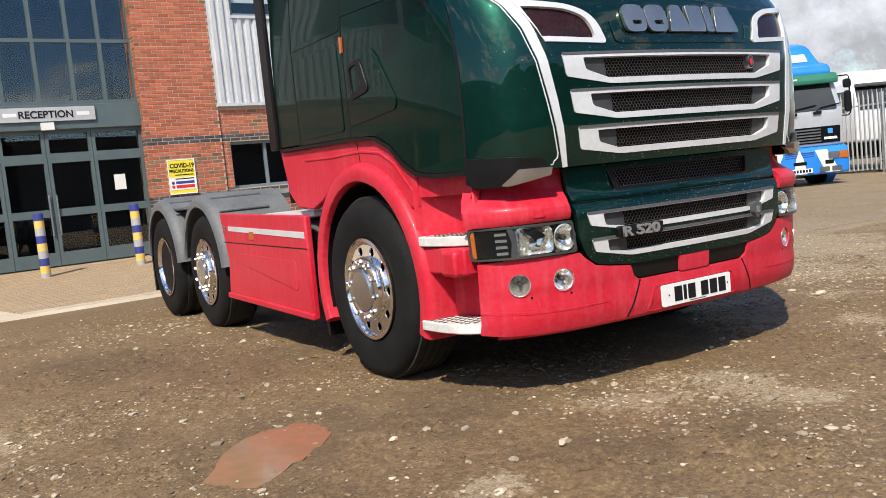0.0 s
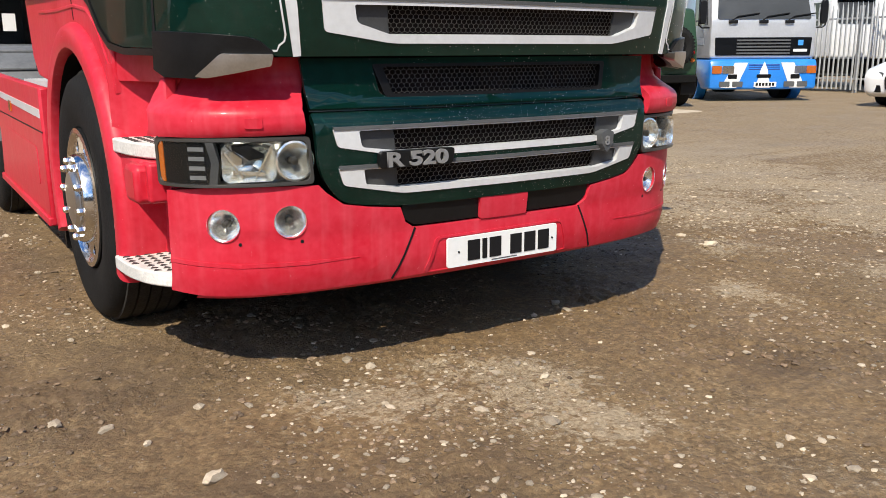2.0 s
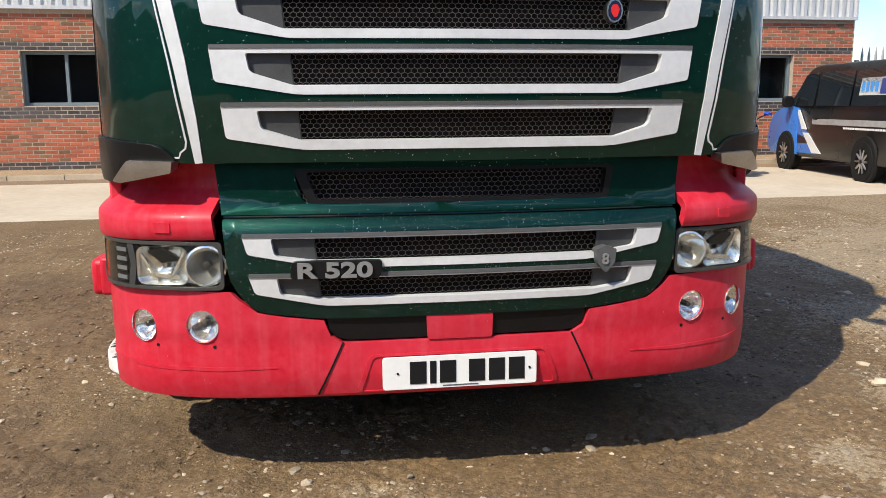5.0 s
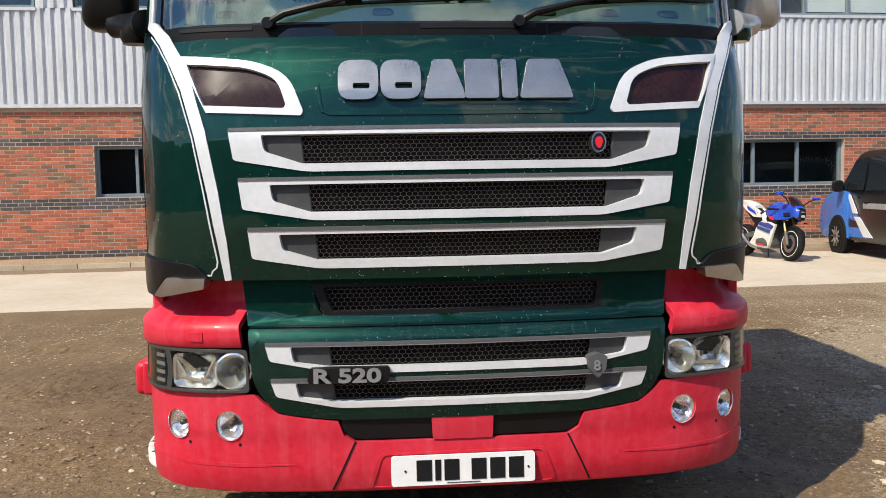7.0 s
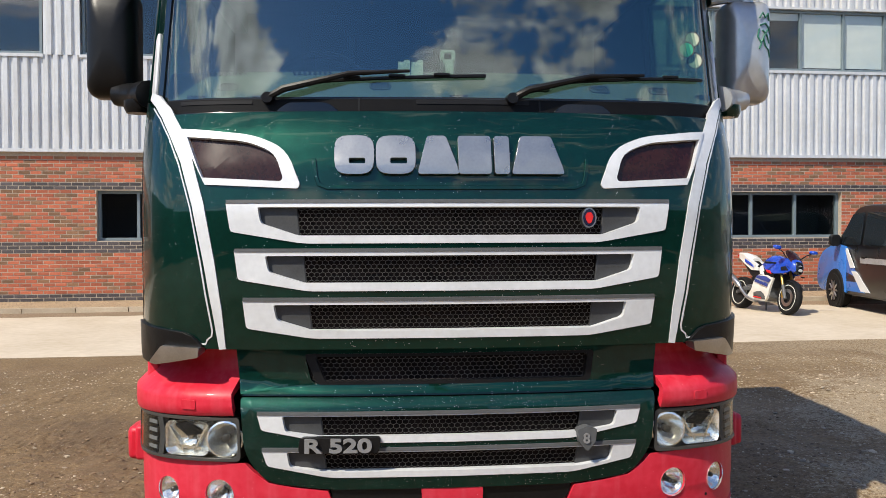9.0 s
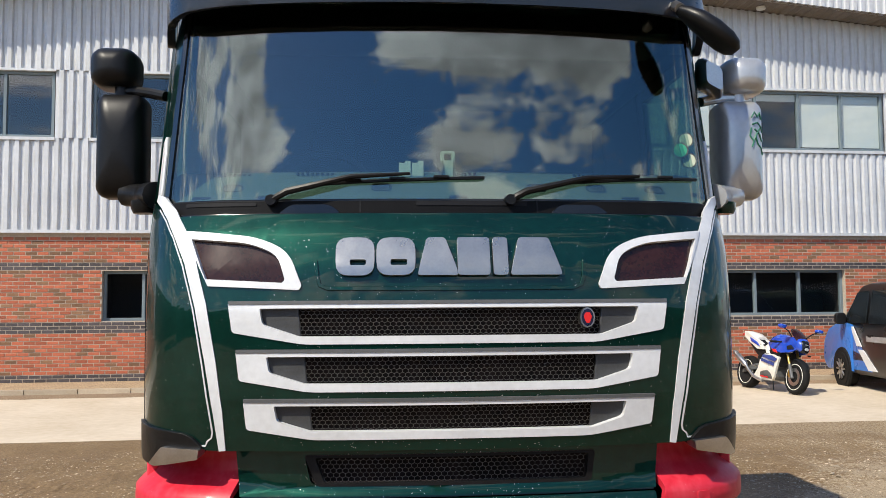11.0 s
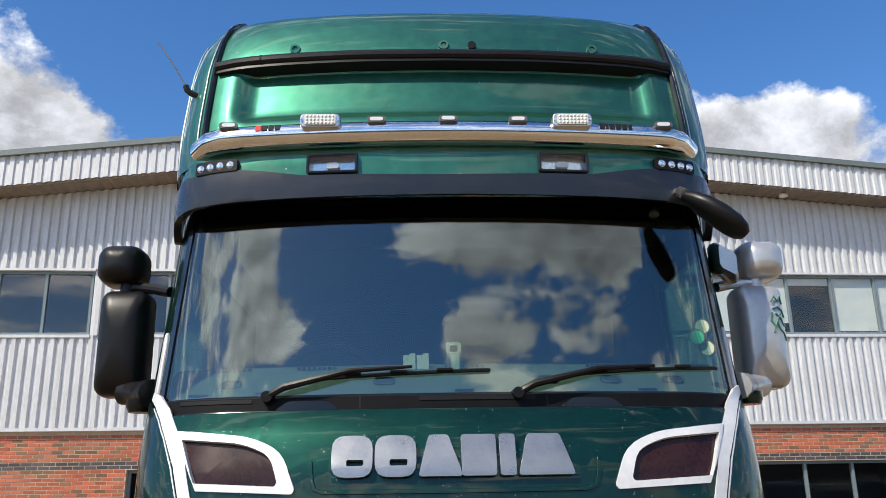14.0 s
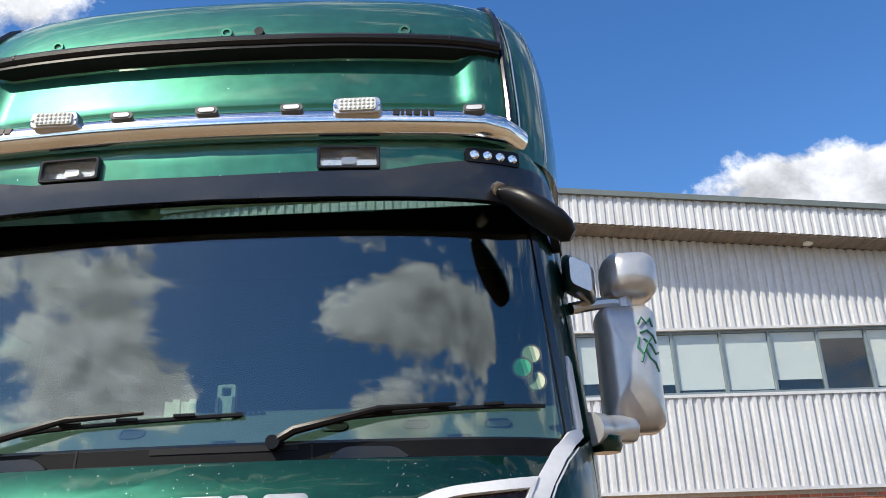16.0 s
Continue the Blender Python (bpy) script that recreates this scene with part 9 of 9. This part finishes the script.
        flank("text_bar", [(0.58, 0.23, 0.185), (0.80, 0.24, 0.188), (0.80, 0.262, 0.192), (0.58, 0.252, 0.188)], s_, REDPAINT, "", 0.02, 0.0, low)
        flank("red_mark", [(0.30, 0.69, 0.232), (0.42, 0.71, 0.236), (0.46, 0.76, 0.238), (0.36, 0.755, 0.236)], s_, REDPAINT, "", 0.012, 0.0)
        flank("side_stripe", [(0.50, 0.66, 0.236), (0.62, 0.67, 0.236), (0.74, 0.80, 0.185), (0.68, 0.84, 0.180), (0.58, 0.76, 0.215)], s_, W, "white swoosh", 0.03)
        flank("frame_spar", [(0.50, 0.72, 0.175), (0.62, 0.80, 0.175), (0.98, 0.60, 0.165), (0.94, 0.50, 0.165)], s_, INK, "black frame spar", 0.05)
        # tail
        tl = flank("tail_side", [(0.86, 0.74, 0.13), (0.92, 0.86, 0.14), (1.12, 0.93, 0.135), (1.42, 1.03, 0.11), (1.66, 1.05, 0.05), (1.64, 0.97, 0.05), (1.36, 0.86, 0.11), (1.06, 0.74, 0.13)], s_, W, "white tail fairing", 0.06)
        flank("blue_stripe", [(0.98, 0.79, 0.148), (1.06, 0.86, 0.150), (1.32, 0.95, 0.138), (1.28, 0.88, 0.140)], s_, B, "", 0.02, 0.0, tl)
        mi = part("mirror", loft([[(s_ * (0.37 + a * q * 0.15), 0.0 + 0.028 * k, 1.16 + c * q * 0.075 + s_ * 0.0) for a, c in rrect(1, 1, 0.4, 5)] for k, q in ((-1, 0.55), (0, 0.92), (1, 1.0), (2, 0.95))]), B, b, "blue mirror", bevel=0.004)
        part("stalk", tube([(s_ * 0.14, 0.06, 1.00), (s_ * 0.24, 0.03, 1.09), (s_ * 0.33, 0.03, 1.13)], 0.011, 6), INK, mi)
        part("swing_arm", loft([[(s_ * x, y, z + c) for x, c in ((0.09, -h), (0.13, -h), (0.13, h), (0.09, h))] for y, z, h in ((0.86, 0.44, 0.06), (1.15, 0.40, 0.05), (1.46, 0.306, 0.03))]), GREY, b, "swing arm", bevel=0.006)
        gp = part("handlebar", tube([(s_ * 0.12, 0.26, 0.90), (s_ * 0.34, 0.34, 0.88)], 0.015, 8), INK, b)
        part("grip", tube([(s_ * 0.25, 0.307, 0.888), (s_ * 0.36, 0.348, 0.878)], 0.020, 8), BLACK, gp)
        part("foot_peg", tube([(s_ * 0.15, 0.98, 0.42), (s_ * 0.24, 1.0, 0.43)], 0.012, 6), BRUSHED, b)
        part("indicator", loft([[(s_ * (0.19 + 0.03 * k), 0.02 + 0.02 * a, 0.70 + 0.025 * c) for a, c in rrect(1, 1, 0.4, 3)] for k in (0, 1, 2)]), INK, b)
    part("nose", loft([[(a * w_, y, z + c * h_) for a, c in rrect(1, 1, 0.38, 5)] for y, z, w_, h_ in ((-0.17, 0.80, 0.10, 0.10), (-0.14, 0.83, 0.18, 0.18), (-0.08, 0.86, 0.24, 0.24), (0.02, 0.90, 0.28, 0.22), (0.16, 0.95, 0.28, 0.10))]), B, b, "blue nose fairing", bevel=0.006)
    part("headlamp", loft([[(a * w_, y, z + c * h_) for a, c in rrect(1, 1, 0.3, 4)] for y, z, w_, h_ in ((-0.185, 0.79, 0.07, 0.10), (-0.160, 0.82, 0.135, 0.20), (-0.12, 0.84, 0.17, 0.22))]), GLOSS_BLACK, b, "dark headlamp mask with stacked lamps")
    for z, y, w_ in ((0.865, -0.160, 0.10), (0.80, -0.187, 0.075)):
        part("lamp_glass", loft([[(a * w_ * q, y + d, z + c * 0.05 * q) for a, c in rrect(1, 1, 0.35, 4)] for d, q in ((-0.014, 0.7), (-0.006, 1.0), (0.012, 1.0))]), LENS_SOLID, b, "clear lamp glass")
    part("screen", loft([[(a * w_, y + 0.6 * (a * a) * w_, z - 0.5 * (a * a) * w_ + c * 0.008) for a, c in rrect(1, 1, 0.3, 6)] for y, z, w_ in ((-0.10, 0.955, 0.24), (-0.02, 1.04, 0.27), (0.08, 1.115, 0.25), (0.17, 1.150, 0.16))]), REDLENS, b, "brown tinted screen")
    part("front_mudguard", loft([[(a * 0.15 * q, 0.01 - 0.325 * math.cos(radians(t_)), 0.306 + 0.325 * math.sin(radians(t_)) + c * 0.012 - 0.03 * abs(a) * 2) for a, c in rrect(1, 1, 0.4, 4)] for t_, q in ((28, 0.5), (42, 0.85), (60, 1.0), (80, 1.0), (100, 1.0), (120, 1.0), (138, 0.9))]), INK, b, "black front mudguard")
    part("tank", loft([[(a * w_, y, z + c * h_) for a, c in rrect(1, 1, 0.42, 5)] for y, z, w_, h_ in ((0.28, 0.90, 0.18, 0.14), (0.36, 0.93, 0.28, 0.20), (0.48, 0.93, 0.32, 0.24), (0.62, 0.90, 0.31, 0.22), (0.76, 0.84, 0.24, 0.14), (0.86, 0.80, 0.16, 0.06))]), B, b, "blue tank", bevel=0.006)
    part("seat", loft([[(a * w_, y, z + c * 0.05) for a, c in rrect(1, 1, 0.4, 4)] for y, z, w_ in ((0.82, 0.82, 0.18), (0.95, 0.82, 0.27), (1.10, 0.88, 0.24), (1.16, 0.94, 0.20))]), SEAT, b, "dark seat")
    part("tail_hump", loft([[(a * w_, y, z + c * h_) for a, c in rrect(1, 1, 0.4, 5)] for y, z, w_, h_ in ((1.12, 0.93, 0.22, 0.10), (1.25, 0.98, 0.23, 0.12), (1.45, 1.03, 0.18, 0.09), (1.66, 1.05, 0.10, 0.05))]), W, b, "white tail hump", bevel=0.006)
    part("tail_lamp", loft([[(a * 0.11, y, 1.01 + c * 0.05) for a, c in rrect(1, 1, 0.3, 3)] for y in (1.64, 1.69)]), TAIL, b, "red tail lamp")
    part("engine", loft([[(a * w_, y, 0.44 + c * h_) for a, c in rrect(1, 1, 0.2, 3)] for y, w_, h_ in ((0.36, 0.30, 0.34), (0.50, 0.38, 0.46), (0.82, 0.36, 0.44), (0.94, 0.24, 0.30))]), GREY, b, "dark engine", bevel=0.01)
    part("radiator", loft([[(a * 0.34, y, 0.58 + c * 0.26) for a, c in rrect(1, 1, 0.1, 3)] for y in (0.27, 0.30)]), INK, b)
    part("under_seat", loft([[(a * w_, y, z + c * h_) for a, c in rrect(1, 1, 0.3, 3)] for y, z, w_, h_ in ((0.90, 0.66, 0.20, 0.22), (1.15, 0.74, 0.18, 0.20), (1.45, 0.90, 0.12, 0.10))]), INK, b)
    ex = part("exhaust", tube(spline([(-0.12, 0.80, 0.17), (-0.16, 1.00, 0.22), (-0.19, 1.16, 0.33), (-0.20, 1.26, 0.42)], 4), [0.030] * 13, 12), BRUSHED, b, "silver exhaust pipe and can")
    part("can", tube([(-0.20, 1.25, 0.41), (-0.205, 1.29, 0.44), (-0.225, 1.60, 0.62), (-0.23, 1.63, 0.64)], [0.035, 0.056, 0.058, 0.045], 16), BRUSHED, ex)
    part("end_cap", tube([(-0.2285, 1.622, 0.634), (-0.231, 1.645, 0.648)], [0.046, 0.030], 14), INK, ex)
    part("side_stand", tube([(0.10, 0.82, 0.26), (0.20, 0.90, -0.02)], 0.014, 6), GREY, b)


LENS_SOLID = mat("lamp glass", (0.55, 0.57, 0.58), 0.12, 0.3, 0.2, 30.0, coat=0.8)
bike()


# palisade fence
def palisade(x0, y0, x1, y1, top=2.40):
    n_ = int(math.hypot(x1 - x0, y1 - y0) / 2.75) + 1
    pale = bmesh.new()
    lp0 = [(-0.035, 0.0), (-0.012, -0.018), (0.012, -0.018), (0.035, 0.0), (0.012, -0.010), (-0.012, -0.010)]
    loft([[(a, b, 0.08) for a, b in lp0], [(a, b, top - 0.2) for a, b in lp0], [(a * 0.12, b * 0.4 - 0.006, top) for a, b in lp0]], pale)
    pme = mesh_of("pale", pale, GALV)
    a = math.atan2(y1 - y0, x1 - x0)
    for i in range(n_):
        u0 = i / n_
        f = thing("fence_panel", "galvanised palisade fence panel with pointed pales", "fence", Matrix.Translation((x0 + (x1 - x0) * u0, y0 + (y1 - y0) * u0, 0)) @ pose(0, 0, 0, 0, 0, math.degrees(a)), "palisade fence")
        w = math.hypot(x1 - x0, y1 - y0) / n_
        part("post", box((-0.04, 0.03, 0), (0.04, 0.13, 2.3)), GALV, f)
        for z in (0.35, 1.95):
            part("rail", box((0.0, 0.0, z), (w, 0.04, z + 0.05)), GALV, f)
        k = int(w / 0.158)
        for j in range(k):
            o = new("pale", pme); o.parent = f; o.location = ((j + 0.5) * w / k, 0.0, 0)


palisade(21.2, 15.4, 19.4, 4.4)
palisade(19.4, 4.4, 18.8, -4.0)
palisade(12.6, 16.6, 21.2, 15.4, 2.6)


# white lorries behind the fence
def white_lorry(x, y, turn, h):
    l_ = thing("lorry", "white lorry cab behind the fence, partly hidden", "lorry", Matrix.Translation((x, y, 0)) @ pose(0, 0, 0, 0, 0, turn), "white lorries behind the fence")
    part("cab", shell(round_poly([(0, 0.9), (0.02, 1.9), (0.3, 2.9), (0.5, h), (2.2, h), (2.2, 0.9)], 0.1, 4), 1.23, ((0, 1), (2, 1), (4, 0.92)), 0.08), CAR_WHITE, l_, "white cab")
    quad_panel("windscreen", [(-1.05, 0.0, 1.95), (1.05, 0.0, 1.95), (1.0, 0.27, 2.78), (-1.0, 0.27, 2.78)], PANE, l_, 0.03, "", 0.05)
    part("bumper", box((-1.2, -0.08, 0.35), (1.2, 0.5, 0.92)), GREY, l_, bevel=0.05)
    part("deflector", shell([(0.5, h - 0.05), (0.7, h + 0.35), (2.3, h + 0.4), (2.3, h - 0.05)], 1.1, ((0, 1), (9, 1)), 0.05), CAR_WHITE, l_, "white roof deflector")
    part("visor", box((-1.0, 0.05, h - 0.18), (1.0, 0.5, h - 0.10)), GREY, l_)
    part("chassis", box((-0.5, 0.4, 0.5), (0.5, 6.0, 0.9)), DARK, l_)
    for s_ in (-1, 1):
        quad_panel("side_window", [(s_ * 1.225, yy, z) for yy, z in ([(0.4, 1.9), (1.2, 1.9), (1.2, 2.6), (0.5, 2.6)] if s_ > 0 else [(0.5, 2.6), (1.2, 2.6), (1.2, 1.9), (0.4, 1.9)])], PANE, l_, 0.03)
        for k in (1.2, 4.6):
            road_wheel(l_, s_ * 1.05, k, 0.5, 0.3, 8, rr=0.55)
        part("handle", box((s_ * 1.23 - 0.02, 1.25, 1.5), (s_ * 1.23 + 0.02, 1.5, 1.58)), INK, l_)
        part("tail_lamp", box((s_ * 0.5 - 0.2, 5.95, 0.75), (s_ * 0.5 + 0.2, 6.02, 0.88)), TAIL, l_)


white_lorry(22.6, 9.2, 25, 2.9)
white_lorry(24.3, 13.0, -20, 2.9)
red_frame = thing("trailer_headboard", "red steel headboard of a trailer behind the fence", "trailer", Matrix.Translation((22.3, 6.4, 0)) @ pose(0, 0, 0, 0, 0, 80))
for x in (-1.2, 0.0, 1.2):
    part("upright", box((x - 0.05, -0.05, 0), (x + 0.05, 0.05, 3.2)), REDPAINT, red_frame)
for z in (0.9, 1.9, 2.9):
    part("rail", box((-1.2, -0.04, z), (1.2, 0.04, z + 0.08)), REDPAINT, red_frame)


# ---------------------------------------------------------------- bricks of the lower wall and piers
def brick_boxes(rects, y, skip, rng, one=None):
    """Single bricks in stretcher bond: groups of box coordinates for red and dark courses."""
    red, dark, brown, single = [], [], [], []
    L, H, J = 0.213, 0.063, 0.012
    for x0, x1, z0, z1 in rects:
        rows = int((z1 - z0) / (H + J))
        for r in range(rows):
            z = z0 + r * (H + J)
            zc = z + H / 2
            x = x0 - ((L + J) / 2 if r % 2 else 0)
            while x < x1 - 0.01:
                a, b = max(x, x0), min(x + L, x1)
                x += L + J
                if b - a < 0.03:
                    continue
                parts_ = [(a, b)]
                for p, q, lo, hi in skip:
                    if lo - 0.03 < zc < hi + 0.03:
                        nxt = []
                        for a2, b2 in parts_:
                            if b2 <= p or a2 >= q:
                                nxt.append((a2, b2))
                            else:
                                if p - a2 > 0.03:
                                    nxt.append((a2, p))
                                if b2 - q > 0.03:
                                    nxt.append((q, b2))
                        parts_ = nxt
                for a2, b2 in parts_:
                    yy = y - 0.006 + rng.uniform(-0.002, 0.002)
                    is_dark = (0.10 < zc < 0.29) or (1.10 < zc < 1.33) or (2.37 < zc < 2.53)
                    item = (a2, b2, yy, z, z + H)
                    if one and one[0] < a2 and b2 < one[1] and one[2] < zc < one[3] and not is_dark and b2 - a2 > 0.2:
                        single.append(item)
                    else:
                        (dark if is_dark else brown if rng.random() < 0.22 else red).append(item)
    return red, dark, brown, single


def joined(name, items, material, parent):
    V, F = [], []
    for a, b, y, z0, z1 in items:
        k = len(V)
        e = 0.003
        V += [(a + e, y, z0 + e), (b - e, y, z0 + e), (b - e, y, z1 - e), (a + e, y, z1 - e), (a, y + 0.014, z0), (b, y + 0.014, z0), (b, y + 0.014, z1), (a, y + 0.014, z1)]
        F += [(k, k + 1, k + 2, k + 3), (k + 4, k + 5, k + 1, k), (k + 1, k + 5, k + 6, k + 2), (k + 3, k + 2, k + 6, k + 7), (k + 4, k, k + 3, k + 7)]
    me = bpy.data.meshes.new(name)
    me.from_pydata(V, [], F)
    me.materials.append(material)
    o = new(name, me); o.parent = parent
    o["kind"] = "stuff"
    return o


rng = random.Random(11)
skip_low = [(a, b, 1.365, 2.36) for a, b, _ in LOW_WINS]
red, dark, brown, _ = brick_boxes([(X0, -4.2, 0.13, 3.12), (2.55, X1, 0.13, 3.12)], 0.0, skip_low, rng)
joined("bricks", red, BRICK, wall_front); joined("dark_bricks", dark, BRICK_DARK, wall_front); joined("brown_bricks", brown, BRICK_BROWN, wall_front)
red, dark, brown, single = brick_boxes([(RX1, 2.55, 0.13, 9.1), (-4.2, RX0, 0.13, 9.1)], -0.05, [(1.30, 1.88, 1.33, 2.06), (-3.46, -2.88, 1.33, 2.06)], rng, (0.9, 2.6, 2.15, 5.4))
joined("bricks", red, BRICK, wall_piers); joined("dark_bricks", dark, BRICK_DARK, wall_piers); joined("brown_bricks", brown, BRICK_BROWN, wall_piers)
bb = bmesh.new()
box((0, -0.014, 0), (0.213, 0.0, 0.063), bb)
bmesh.ops.bevel(bb, geom=[e for e in bb.edges if all(v.co.y < -0.01 for v in e.verts)], offset=0.004, segments=1, affect="EDGES")
bme = mesh_of("brick", bb, BRICK_ONE)
for a, b, y, z0, z1 in single[:300]:
    o = new("brick", bme); o.parent = wall_piers; o.location = (a, y + 0.014, z0)
if single[300:]:
    joined("bricks", single[300:], BRICK, wall_piers)
# reveal bricks at the side of the right pier facing the reception
red, dark, brown, _ = brick_boxes([(0.0, 0.6, 0.13, 9.1)], 0.0, [], rng)
for nm, items, m_ in (("bricks", red, BRICK), ("dark_bricks", dark, BRICK_DARK), ("brown_bricks", brown, BRICK_BROWN)):
    o = joined(nm, items, m_, wall_piers)
    o.matrix_local = Matrix.Translation((RX1 - 0.001, 0.55, 0)) @ pose(0, 0, 0, 0, 0, -90)
red, dark, brown, _ = brick_boxes([(0.0, 12.0, 0.13, 3.2)], 0.0, [], rng)
for nm, items, m_ in (("bricks", red, BRICK), ("dark_bricks", dark, BRICK_DARK), ("brown_bricks", brown, BRICK_BROWN)):
    o = joined(nm, items, m_, wall_front)
    o.matrix_local = Matrix.Translation((X1 + 0.001, 0.3, 0)) @ pose(0, 0, 0, 0, 0, 90)
